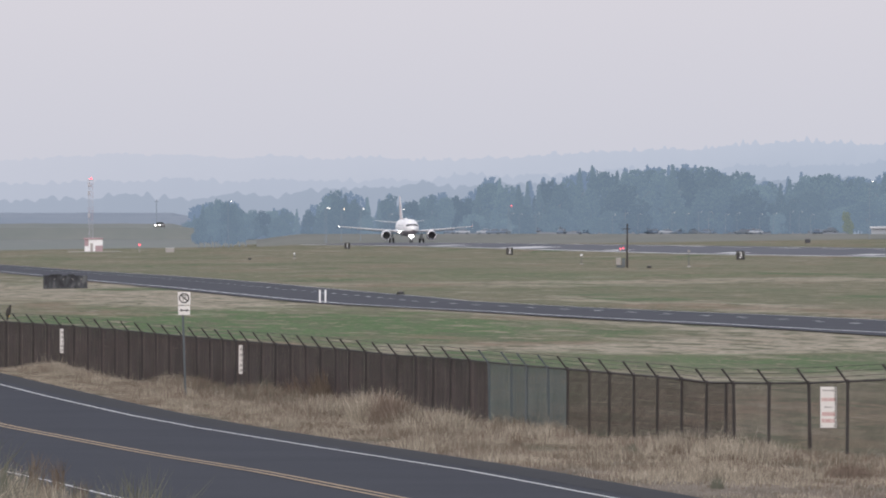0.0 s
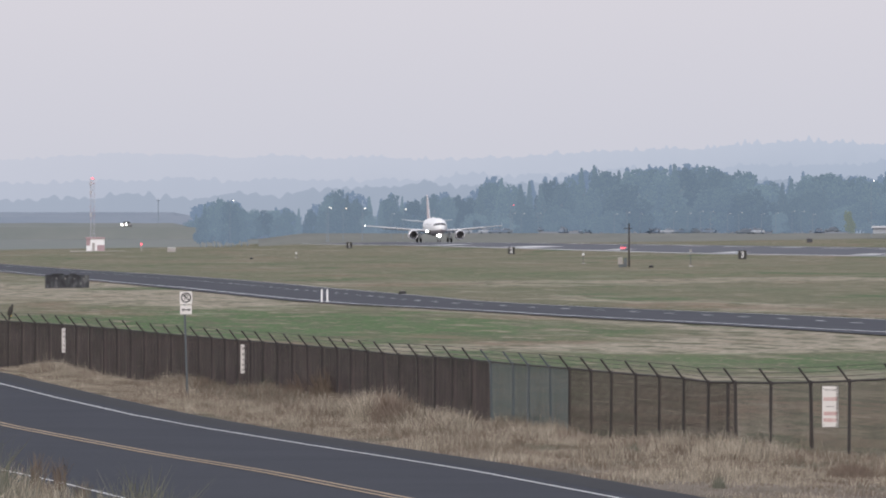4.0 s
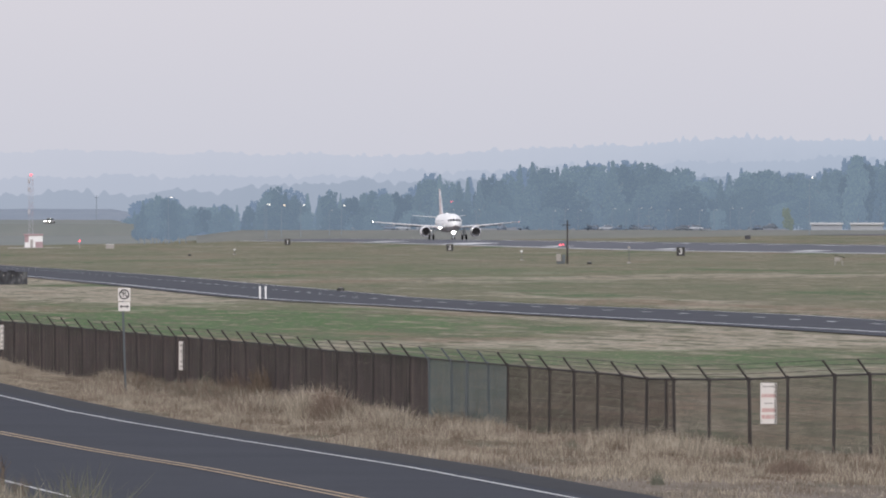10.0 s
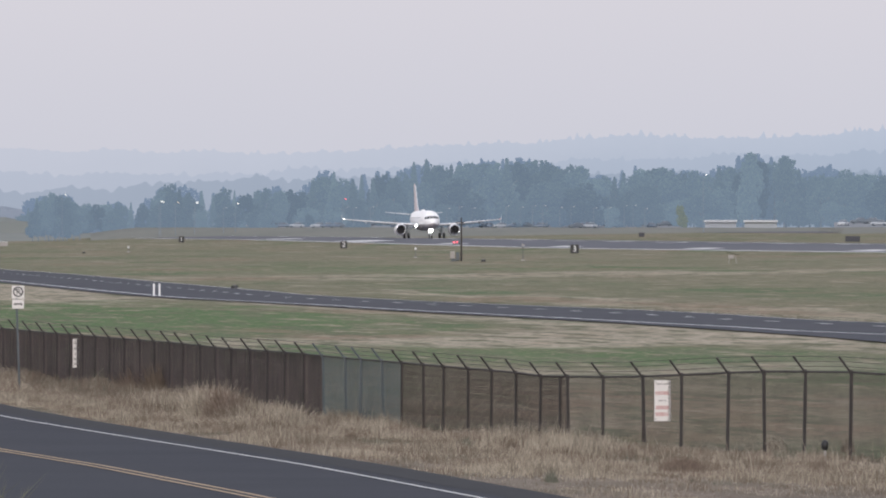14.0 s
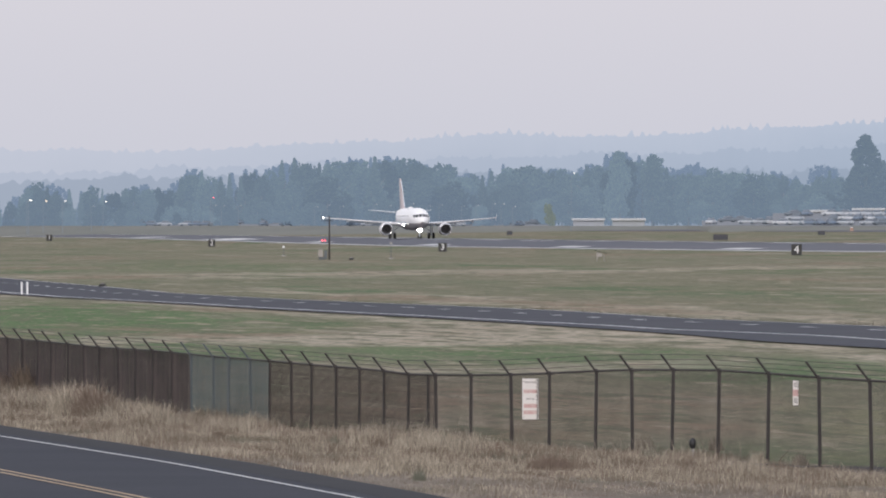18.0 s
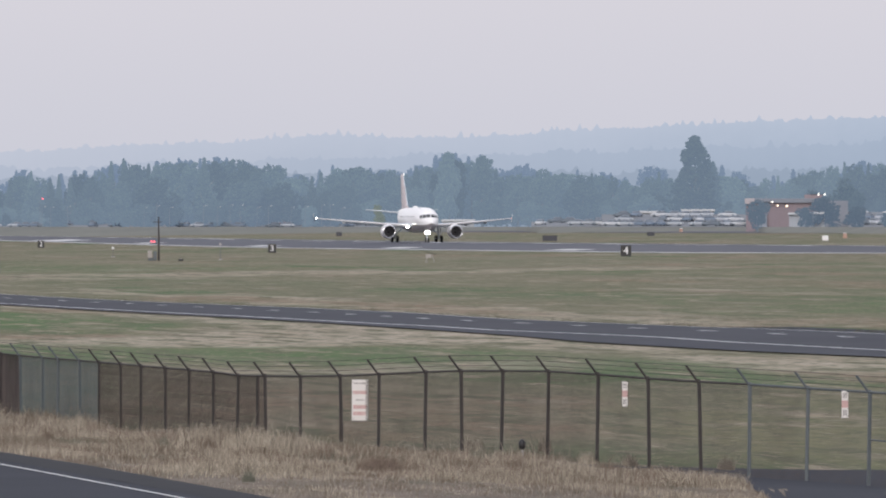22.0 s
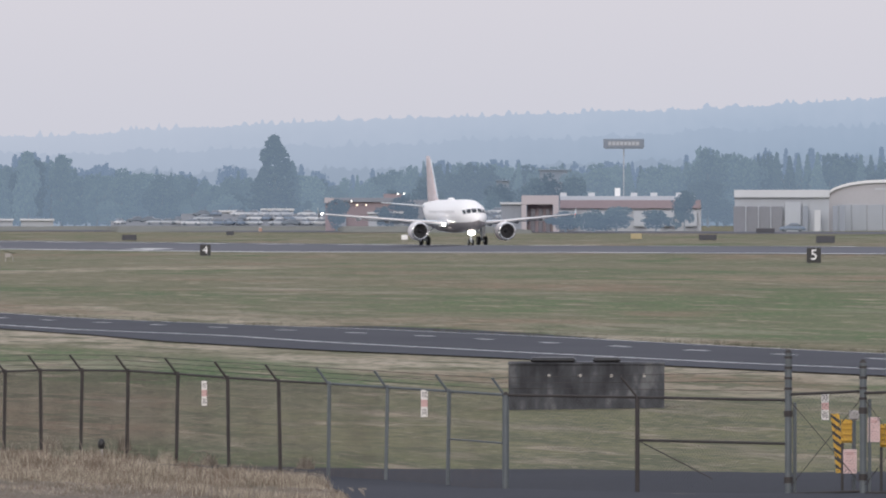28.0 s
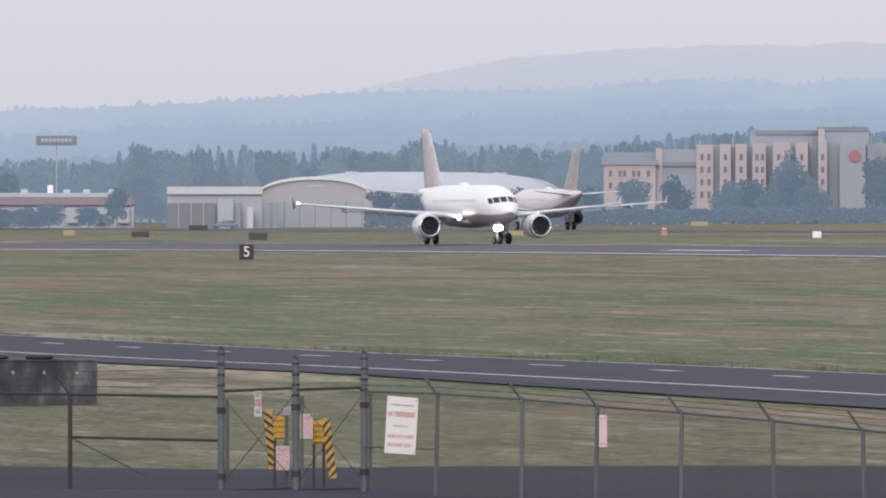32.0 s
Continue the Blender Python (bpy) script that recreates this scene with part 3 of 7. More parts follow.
for b0, b1, lift, mid in ((1684, 1917, 0.0, None), (1917, 2184, 0.0, 0.92), (2184, 2316, 0.12, None), (2316, 2437, 0.08, None)):
    p, q = spot(b0, span(b0, RAIL), POST_D[b0]), spot(b1, span(b1, RAIL), POST_D[b1])
    p, q = p + Vector((0, 0, lift)), q + Vector((0, 0, lift))
    vs, fs = lattice(p, q, 2.1, 0.1, 0.0062, "wire")
    leaf = part("gate_leaf", from_lists("gate_leaf", vs, fs, M["wire_pale"]), gate)
    part("top_rail", rod_mesh("top_rail", M["rust"], p, q, 0.03, 8), leaf)
    part("bottom_rail", rod_mesh("bottom_rail", M["rust"], p - Vector((0, 0, 2.1)), q - Vector((0, 0, 2.1)), 0.025, 8), leaf)
    if mid:
        part("mid_rail", rod_mesh("mid_rail", M["rust"], p - Vector((0, 0, mid)), q - Vector((0, 0, mid)), 0.03, 8), leaf)
        part("brace", rod_mesh("brace", M["rust"], p - Vector((0, 0, mid)), p.lerp(q, 0.5) - Vector((0, 0, 1.7)), 0.012, 6), leaf)
    if b0 >= 2184:
        part("brace_cable", rod_mesh("brace_cable", M["rust"], p - Vector((0, 0, 0.1)), q - Vector((0, 0, 2.0)), 0.008, 6), leaf)
        part("brace_cable", rod_mesh("brace_cable", M["rust"], q - Vector((0, 0, 0.1)), p - Vector((0, 0, 2.0)), 0.008, 6), leaf)
v = spot(1917, span(1917, RAIL), POST_D[1917])
part("gate_post", rod_mesh("gate_post", M["rust"], v - Vector((0, 0, 2.3)), v, 0.05, 8), gate)
part("barbed_wire_arm", rod_mesh("barbed_wire_arm", M["rust"], v, v + OUT * 1.2, 0.025, 6), gate)
for k in range(3):
    p, q = spot(1684, span(1684, RAIL), POST_D[1684]), spot(2184, span(2184, RAIL), POST_D[2184])
    part("barbed_wire", rod_mesh("barbed_wire", M["rust"], p + OUT * (0.4 + 0.3 * k), q + Vector((0, 0, 0.2 + 0.2 * k)), 0.006, 4), gate)

# ---- signs and boards on and behind the fence ----
M["sign_white"] = mat("sign_enamel", grey((0.74, 0.71, 0.69), 0.05), 0.5, 2)
M["sign_red"] = mat("sign_red_paint", grey((0.50, 0.10, 0.09), 0.15), 0.5, 4)
M["sign_pink"] = mat("sign_faded_red", grey((0.58, 0.37, 0.355), 0.12), 0.6, 4)
M["sign_grey"] = mat("sign_grey_paint", grey((0.36, 0.34, 0.33), 0.1), 0.6, 4)
M["plate_pink"] = mat("faded_pink_plate", grey((0.68, 0.50, 0.49), 0.06), 0.6, 3)
M["black"] = mat("black_paint", grey((0.02, 0.02, 0.022), 0.3), 0.5, 3)
M["yellow"] = mat("hazard_yellow", grey((0.62, 0.36, 0.03), 0.12), 0.5, 2)


def fence_sign(b, row0, row1, wid, bars, label, name="fence_sign", base="sign_white", off=0.1, words=None, turn=None, roll=0.0):
    """A plate hung on the fence; bars: (from top, height, width, material) as shares."""
    d = span(b, sorted(POST_D.items())) - off
    top, bot = spot(b, row0, d), spot(b, row1, d)
    h = top.z - bot.z
    w = wid * d / F
    rz = facing(top) if turn is None else turn
    t = thing(name, pose(bot.x, bot.y, bot.z, 0, 0, rz) @ pose(0, 0, 0, 0, roll, 0), label, "sign", "signs on the fence")
    part("plate", box_mesh("plate", M[base], -w / 2, w / 2, -0.012, 0.012, 0, h, 0.006), t)
    for f, hh, ww, mm in bars:
        if ww < 0.95 and h > 0.55:
            # unreadable words: a row of short bars
            rb, x, x_end = random.Random(int(f * 100)), -w / 2 * ww, w / 2 * ww
            while x < x_end - 0.01:
                x2 = min(x + w * rb.uniform(0.05, 0.12), x_end)
                part("writing_bar", box_mesh("writing_bar", M[mm], x, x2, -0.018, -0.0125, h * (1 - f - hh * 0.85), h * (1 - f)), t)
                x = x2 + w * rb.choice((0.012, 0.016, 0.04))
        else:
            part("writing_bar", box_mesh("writing_bar", M[mm], -w / 2 * ww, w / 2 * ww, -0.018, -0.0125, h * (1 - f - hh), h * (1 - f)), t)
    if words:
        for f, text, size in words:
            me = text_mesh(text, size, M["sign_red"], 0.004)
            part("writing", me, t, pose(0, -0.017, h * (1 - f), 90, 0, 0)).scale = (1, 2.1, 1)
    for sx in (-1, 1):
        for z in (0.06, h - 0.06):
            part("bolt", rod_mesh("bolt", M["steel"], (sx * (w / 2 - 0.04), -0.02, z), (sx * (w / 2 - 0.04), 0.05, z), 0.012, 6), t)
    return t


BIG = [(0.07, 0.05, 0.7, "sign_grey"), (0.27, 0.10, 0.84, "sign_pink"), (0.48, 0.04, 0.5, "sign_grey"), (0.62, 0.11, 0.8, "sign_pink"), (0.78, 0.11, 0.84, "sign_pink")]
fence_sign(682, 684.5, 757, 29, BIG, "white enamel notice with red lines on the fence", off=0.45)
p_big = [(0.13, 0.035, 0.72, "sign_grey"), (0.5, 0.03, 0.5, "sign_grey"), (0.66, 0.075, 0.84, "sign_pink"), (0.81, 0.075, 0.80, "sign_pink")]
fence_sign(2500, 722, 823, 57, p_big, "large white no trespassing board bolted to the fence", words=[(0.31, "NO TRESPASSING", 0.075)], turn=-31, off=0.55, roll=3.5)
STRIP = [(0.10, 0.10, 0.6, "sign_grey"), (0.30, 0.10, 0.6, "sign_grey"), (0.50, 0.05, 0.4, "sign_grey"), (0.66, 0.10, 0.6, "sign_grey"), (0.84, 0.08, 0.6, "sign_grey")]
fence_sign(-673, 582, 625, 9, STRIP, "narrow white vertical notice on the slatted fence", off=0.25)
fence_sign(-356, 611, 662, 11, STRIP, "narrow white vertical notice on the slatted fence", off=0.25)
SMALL = [(0.08, 0.22, 0.6, "sign_grey"), (0.13, 0.12, 0.3, "sign_white"), (0.36, 0.26, 0.98, "sign_pink"), (0.70, 0.22, 0.6, "sign_grey"), (0.75, 0.12, 0.3, "sign_white")]
fence_sign(1151, 688, 732, 10, SMALL, "small faded white and pink notice on the fence")
fence_sign(1540, 704, 752, 12, SMALL, "small faded white and pink notice on the fence")
fence_sign(2860, 754, 811, 14, [(0.1, 0.04, 0.5, "sign_pink"), (0.86, 0.04, 0.4, "sign_grey")], "pale pink blank notice on the fence", base="plate_pink")
fence_sign(2249, 709, 757, 13, SMALL, "small faded white and pink notice on the gate", off=-0.5)
PINK = [(0.1, 0.14, 0.6, "sign_pink"), (0.32, 0.03, 0.7, "sign_pink"), (0.44, 0.03, 0.7, "sign_pink"), (0.56, 0.03, 0.7, "sign_pink"), (0.68, 0.03, 0.7, "sign_pink"), (0.82, 0.03, 0.7, "sign_pink")]
fence_sign(2293, 809, 852, 24, PINK, "pale pink notice on the gate", base="plate_pink", off=-0.25)
fence_sign(2335, 752, 796, 22, PINK, "pale pink notice on the gate", base="plate_pink", off=-0.25)


def hazard_board(b_top, b_bot, row0, row1, wid):
    d = span(b_top, sorted(POST_D.items())) + 1.2
    a, c = spot(b_top, row0, d), spot(b_bot, row1, d)
    L = (a - c).length
    w = wid * d / F
    tilt = math.degrees(math.atan2((b_top - b_bot) * d / F, a.z - c.z))
    g = pose(c.x, c.y, c.z, 0, 0, facing(c)) @ pose(0, 0, 0, 0, tilt, 0)
    t = thing("hazard_board", g, "yellow board with black diagonal stripes beside the gate", "hazard board", "hazard boards")
    part("board", box_mesh("board", M["yellow"], -w / 2, w / 2, -0.015, 0.015, 0, L), t)
    n = 7
    for k in range(n):
        z = L * (k + 0.2) / n
        sg = 1 if b_top < 2330 else -1
        vs = [(-w / 2, -0.02, z + sg * 0.08), (w / 2, -0.02, z - sg * 0.08), (w / 2, -0.02, z - sg * 0.08 + L * 0.45 / n), (-w / 2, -0.02, z + sg * 0.08 + L * 0.45 / n)]
        vs = [(x, y, min(max(zz, 0), L)) for x, y, zz in vs]
        part("black_stripe", from_lists("black_stripe", vs, [(0, 1, 2, 3)], M["black"]), t)
    return t


hazard_board(2266, 2276, 746, 850, 15)
hazard_board(2369, 2382, 760, 866, 14)
for b, row0, row1, wid in ((2289, 756, 797, 24), (2357, 764, 805, 22)):
    d = span(b, sorted(POST_D.items())) + 1.25
    a, c = spot(b, row0, d), spot(b, row1, d)
    h, w = a.z - c.z, wid * d / F
    t = thing("yellow_barrier", pose(c.x, c.y, c.z, 0, 0, facing(c)), "yellow ribbed plastic barrier panel beside the gate", "barrier", "hazard boards")
    part("panel", box_mesh("panel", M["yellow"], -w / 2, w / 2, -0.05, 0.05, 0, h, 0.02), t)
    for k in range(4):
        part("rib", box_mesh("rib", M["yellow"], -w / 2, w / 2, -0.09, -0.051, h * (0.06 + 0.24 * k), h * (0.18 + 0.24 * k), 0.015), t)
    for sx in (-1, 1):
        part("leg", box_mesh("leg", M["rust"], sx * w * 0.4 - 0.03, sx * w * 0.4 + 0.03, -0.03, 0.03, -(c.z - ground_z(c.x, c.y)), 0), t)
b = 2300
v = spot(b, 757, 191.2)
cam_box = thing("gate_control_box", pose(v.x, v.y, ground_z(v.x, v.y), 0, 0, facing(v)), "small grey control box on a post by the gate", "control box")
part("post", rod_mesh("post", M["steel"], (0, 0, 0), (0, 0, v.z - ground_z(v.x, v.y)), 0.04, 8), cam_box)
part("housing", box_mesh("housing", M["sign_grey"], -0.11, 0.11, -0.1, 0.1, v.z - ground_z(v.x, v.y), v.z - ground_z(v.x, v.y) + 0.2, 0.03), cam_box)

# ---- no-parking sign ----
d = 290.0
base = spot(-458, 692, d)
npz = base.z
nop = thing("no_parking_sign", pose(base.x, base.y, npz, 0, 0, facing(base)), "white no-parking sign with arrow plate on a steel post", "road sign")
part("post", rod_mesh("post", M["steel"], (0.06, 0.02, -0.6), (-0.06, 0.02, 3.0), 0.035, 8), nop)
zc = (692 - 529) * d / F
part("plate", box_mesh("plate", M["sign_white"], -0.2, 0.2, -0.02, 0.0, zc - 0.2, zc + 0.22, 0.015), nop)
bm = bmesh.new()
n = 28
ri = [bm.verts.new((0.125 * math.cos(i * math.tau / n), -0.025, zc + 0.02 + 0.125 * math.sin(i * math.tau / n))) for i in range(n)]
ro = [bm.verts.new((0.165 * math.cos(i * math.tau / n), -0.025, zc + 0.02 + 0.165 * math.sin(i * math.tau / n))) for i in range(n)]
for i in range(n):
    bm.faces.new((ri[i], ri[(i + 1) % n], ro[(i + 1) % n], ro[i]))
part("ring", mesh_from(bm, "ring", M["black"]), nop)
part("letter", text_mesh("P", 0.26, M["black"], 0.003), nop, pose(0, -0.024, zc + 0.02, 90, 0, 0))
part("slash", box_mesh("slash", M["black"], -0.15, 0.15, -0.03, -0.026, -0.018, 0.018), nop, pose(0, 0, zc + 0.02, 0, 40, 0))
part("arrow_plate", box_mesh("arrow_plate", M["sign_white"], -0.19, 0.19, -0.02, 0.0, zc - 0.52, zc - 0.23, 0.012), nop)
bm = bmesh.new()
box(bm, -0.1, 0.1, -0.026, -0.021, zc - 0.39, zc - 0.355)
for sg in (-1, 1):
    f = [bm.verts.new(c) for c in ((sg * 0.15, -0.0265, zc - 0.372), (sg * 0.08, -0.0265, zc - 0.32), (sg * 0.08, -0.0265, zc - 0.425))]
    bm.faces.new(f)
part("arrow", mesh_from(bm, "arrow", M["black"]), nop)

# ---- hawk on the fence ----
M["feather"] = mat("dark_feathers", [(0.03, 0.027, 0.025), (0.07, 0.06, 0.05)], 0.8, 12)
hb = spot(-757, 560, span(-757, sorted(POST_D.items())))
hawk = thing("perched_hawk", pose(hb.x - 0.25, hb.y, hb.z, 0, 0, facing(hb) + 30), "dark brown hawk perched on the fence", "bird")


def egg(name, material, c, rx, ry, rz, tilt=0.0):
    rings = []
    for i in range(9):
        a = math.pi * (i + 0.02) / 8.04
        rings.append([(c[0] + rx * math.sin(a) * math.cos(j * math.tau / 10) + tilt * -math.cos(a), c[1] + ry * math.sin(a) * math.sin(j * math.tau / 10), c[2] - rz * math.cos(a)) for j in range(10)])
    return loft(name, material, rings)


part("body", egg("body", M["feather"], (0, 0, 0.2), 0.09, 0.1, 0.2, 0.05), hawk)
part("head", egg("head", M["feather"], (0.06, -0.02, 0.41), 0.055, 0.06, 0.06), hawk)
part("beak", rod_mesh("beak", M["yellow"], (0.1, -0.03, 0.41), (0.14, -0.03, 0.385), 0.018, 6, 0.004), hawk)
part("tail", box_mesh("tail", M["feather"], -0.09, -0.03, -0.04, 0.04, -0.16, 0.12, 0.01), hawk)
for sg in (-1, 1):
    part("wing", egg("wing", M["feather"], (-0.02, sg * 0.08, 0.19), 0.07, 0.03, 0.19, 0.05), hawk)
    part("leg", rod_mesh("leg", M["yellow"], (0.01, sg * 0.04, -0.03), (0.0, sg * 0.03, 0.06), 0.012, 6), hawk)

# ---- concrete vaults on the grass ----
M["stained"] = mat("stained_concrete", [(0.019, 0.019, 0.022), (0.072, 0.074, 0.082), (0.25, 0.255, 0.26)], 0.9, 0.42, (1.2, 1, 0.6), bump=0.3, fine=5, spread=0.17, spec=0.15)


def vault(b0, b1, row_top, row_base, depth, label):
    bm_ = (b0 + b1) / 2
    v = on_ground(bm_, row_base)
    d = math.hypot(v.x, v.y)
    w, h = (b1 - b0) * d / F, (row_base - row_top) * d / F
    t = thing("concrete_vault", pose(v.x, v.y, v.z, 0, 0, facing(v)), label, "utility vault", "concrete vaults")
    part("wall", box_mesh("wall", M["stained"], -w / 2, w / 2, 0, 0.25, -0.1, h, 0.03), t)
    part("wall", box_mesh("wall", M["stained"], -w / 2, w / 2, depth - 0.25, depth, -0.1, h, 0.03), t)
    for sx in (-1, 1):
        part("wall", box_mesh("wall", M["stained"], sx * w / 2 - (0.25 if sx > 0 else 0), sx * w / 2 + (0.25 if sx < 0 else 0), 0.252, depth - 0.252, -0.1, h - 0.01, 0.02), t)
    part("lid", box_mesh("lid", M["stained"], -w / 2 - 0.02, w / 2 + 0.02, -0.02, depth + 0.02, h, h + 0.07, 0.02), t)
    for x0, x1 in ((-0.36, -0.07), (0.04, 0.22)):
        part("hatch", box_mesh("hatch", M["black"], w * x0, w * x1, 0.15, depth - 0.3, h + 0.07, h + 0.21, 0.06), t)
    for f in (-0.24, -0.04, 0.16, 0.37):
        part("lifting_eye", rod_mesh("lifting_eye", M["concrete"], (w * f, -0.03, h * 0.76), (w * f, 0.02, h * 0.76), 0.05, 8), t)
    return t


vault(1689, 1965, 660, 738, 2.4, "dark stained concrete utility vault on the grass")
vault(-707, -629, 489, 511, 3.0, "dark stained concrete utility vault on the grass")

# ---- marker posts, field equipment ----
for b in (-218, -208):
    m = stand(b, 537)
    t = thing("marker_post", m, "slim white marker post at the perimeter road", "post", "white marker posts")
    part("post", box_mesh("post", M["white"], -0.07, 0.07, -0.04, 0.04, 0, 0.98, 0.02), t)
    part("foot", box_mesh("foot", M["concrete"], -0.12, 0.12, -0.12, 0.12, -0.05, 0.06, 0.01), t)

M["red_glow"] = mat("red_lamp", grey((0.6, 0.05, 0.05)), 0.4, emit=((1.0, 0.10, 0.14), 3.0))
M["lamp_glow"] = mat("pale_lamp", grey((0.8, 0.8, 0.75)), 0.4, emit=((1.0, 0.93, 0.85), 2.5))
M["warm_glow"] = mat("warm_lamp", grey((0.8, 0.7, 0.5)), 0.4, emit=((1.0, 0.75, 0.55), 3.0))
m = stand(326, 474)
wm = thing("equipment_mast", m, "dark steel mast with a pale cabinet and red lamps", "mast")
part("pole", rod_mesh("pole", M["rust"], (0, 0, 0), (0, 0, 5.7), 0.14, 8, 0.08), wm)
part("crossbar", box_mesh("crossbar", M["rust"], -0.7, 0.4, -0.05, 0.05, 5.0, 5.1), wm)
part("cabinet", box_mesh("cabinet", M["concrete"], -1.45, -0.85, -0.3, 0.3, 0.35, 1.3, 0.04), wm)
part("cabinet", box_mesh("cabinet", M["steel"], -0.72, -0.25, -0.3, 0.3, 0.1, 1.2, 0.04), wm)
part("cabinet_stand", box_mesh("cabinet_stand", M["steel"], -1.4, -0.3, -0.1, 0.1, -0.05, 0.4), wm)
for x in (-0.95, -0.55):
    part("red_lamp", egg("red_lamp", M["red_glow"], (x, -0.1, 2.5), 0.1, 0.1, 0.1), wm)
part("lamp_arm", box_mesh("lamp_arm", M["rust"], -1.1, 0.0, -0.04, 0.04, 2.25, 2.33), wm)

m = stand(806, 477)
fr = thing("equipment_stand", m, "small pale grey trestle stand with a dark slanted top", "equipment")
for sx in (-0.5, 0.5):
    part("leg", rod_mesh("leg", M["concrete"], (sx, 0, -0.05), (sx * 0.5, 0, 0.85), 0.05, 6), fr)
part("housing", box_mesh("housing", M["concrete"], -0.5, 0.15, -0.2, 0.2, 0.5, 0.95, 0.03), fr)
part("slanted_top", box_mesh("slanted_top", M["rust"], -0.75, 0.75, -0.25, 0.25, -0.03, 0.03), fr, pose(0, 0, 1.1, 0, 14, 0))
for b, row, h, lab in ((435, 473, 1.9, "slim grey sensor post in the grass"), (245, 468, 1.2, "small white sensor stand in the grass"), (-263, 458, 0.8, "small white sensor stand in the grass")):
    t = thing("sensor_post", stand(b, row), lab, "sensor post", "field sensors")
    part("post", rod_mesh("post", M["steel"], (0, 0, -0.05), (0, 0, h), 0.05, 6), t)
    part("head", box_mesh("head", M["sign_grey"] if h > 1.5 else M["white"], -0.16, 0.16, -0.1, 0.1, h, h + 0.3, 0.03), t)
    part("base", box_mesh("base", M["concrete"], -0.25, 0.25, -0.2, 0.2, -0.05, 0.15, 0.02), t)
for b, row, h in ((-537, 446, 1.4), (-415, 421, 0.9), (-226, 421, 0.9)):
    t = thing("red_obstruction_light", stand(b, row), "low red obstruction light on a short post", "light", "red field lights")
    part("post", rod_mesh("post", M["sign_grey"], (0, 0, -0.05), (0, 0, h), 0.08, 6), t)
    part("lens", egg("lens", M["red_glow"], (0, 0, h + 0.2), 0.22, 0.22, 0.2), t)
t = thing("field_cabinet", stand(-483, 447), "small pale field cabinet on the grass", "cabinet")
part("body", box_mesh("body", M["sign_grey"], -1.0, 0.9, -0.4, 0.4, -0.05, 0.9, 0.05), t)
part("lid", box_mesh("lid", M["white"], -1.05, 0.95, -0.45, 0.45, 0.9, 0.98, 0.02), t)
for b, row in ((-342, 460), (-75, 523), (365, 475)):
    t = thing("low_marker", stand(b, row), "low dark marker block in the grass", "marker", "low markers")
    part("block", box_mesh("block", M["black"], -0.3, 0.3, -0.2, 0.2, -0.05, 0.3, 0.06), t)
    part("cap", box_mesh("cap", M["sign_grey"], -0.12, 0.12, -0.1, 0.1, 0.3, 0.36, 0.02), t)

# ---- distance-remaining boards ----
for k in range(5):
    s = 2026.5 - 304.8 * k
    m = pose(208, s, ground_z(208, s), 0, 0, -8)
    t = thing("runway_distance_sign", m, "black runway distance board with a white numeral", "runway sign", "runway distance boards")
    part("board", box_mesh("board", M["black"], -0.66, 0.66, -0.12, 0.12, 0.1, 1.48, 0.04), t)
    part("numeral", text_mesh(str(k + 1), 1.35, M["white"], 0.01), t, pose(0, -0.135, 0.79, 90, 0, 0))
    for sx in (-0.4, 0.4):
        part("leg", rod_mesh("leg", M["steel"], (sx, 0, -0.05), (sx, 0, 0.12), 0.05, 6), t)

# ---- dark guidance boards beyond the runway ----
# black lifted to bluish grey to stand in for haze
M["board_dark"] = mat("hazed_black_board", grey((0.06, 0.062, 0.075), 0.15), 0.7, 1)
for b0, b1, row0, row1 in ((1005, 1031, 430, 440), (2026, 2057, 430, 440), (2127, 2160, 419, 427), (2233, 2266, 432, 445), (1190, 1203, 424, 431), (640, 650, 424, 431)):
    bmid = (b0 + b1) / 2
    v = on_ground(bmid, row1)
    d = math.hypot(v.x, v.y)
    w, h = (b1 - b0) * d / F, (row1 - row0) * d / F
    t = thing("guidance_board", pose(v.x, v.y, v.z, 0, 0, facing(v)), "dark back of a low taxiway guidance board", "runway sign", "guidance boards")
    part("board", box_mesh("board", M["board_dark"], -w / 2, w / 2, -0.15, 0.15, 0.08, h, 0.04), t)
    part("frame", box_mesh("frame", M["rust"], -w / 2 - 0.04, w / 2 + 0.04, -0.1, 0.1, h, h + 0.06), t)
    for sx in (-0.35, 0.35):
        part("leg", rod_mesh("leg", M["steel"], (sx * w, 0, -0.05), (sx * w, 0, 0.1), 0.06, 6), t)
M["orange"] = mat("orange_plastic", grey((0.42, 0.27, 0.21), 0.12), 0.6, 2)
for b, row in ((2968, 436), (1250, 424), (1540, 434)):
    t = thing("orange_marker", stand(b, row), "orange plastic edge marker on the grass", "marker", "orange markers")
    part("cone", rod_mesh("cone", M["orange"], (0, 0, -0.02), (0, 0, 0.8), 0.42, 8, 0.3), t)
    part("band", rod_mesh("band", M["white"], (0, 0, 0.8), (0, 0, 0.88), 0.3, 8, 0.25), t)
for b, row in ((1505, 439), (3238, 442)):
    t = thing("white_cabinet", stand(b, row), "small white equipment cabinet beside the taxiway", "cabinet", "white cabinets")
    part("body", box_mesh("body", M["white"], -0.5, 0.5, -0.4, 0.4, 0.1, 0.85, 0.05), t)
    part("plinth", box_mesh("plinth", M["concrete"], -0.55, 0.55, -0.45, 0.45, -0.05, 0.1), t)

# ---- glide-slope tower and shelter ----
# mast and shelter paints are greyed by haze put into the colour
M["tower_white"] = mat("hazed_tower_white", grey((0.42, 0.42, 0.46), 0.1), 0.6, 2)
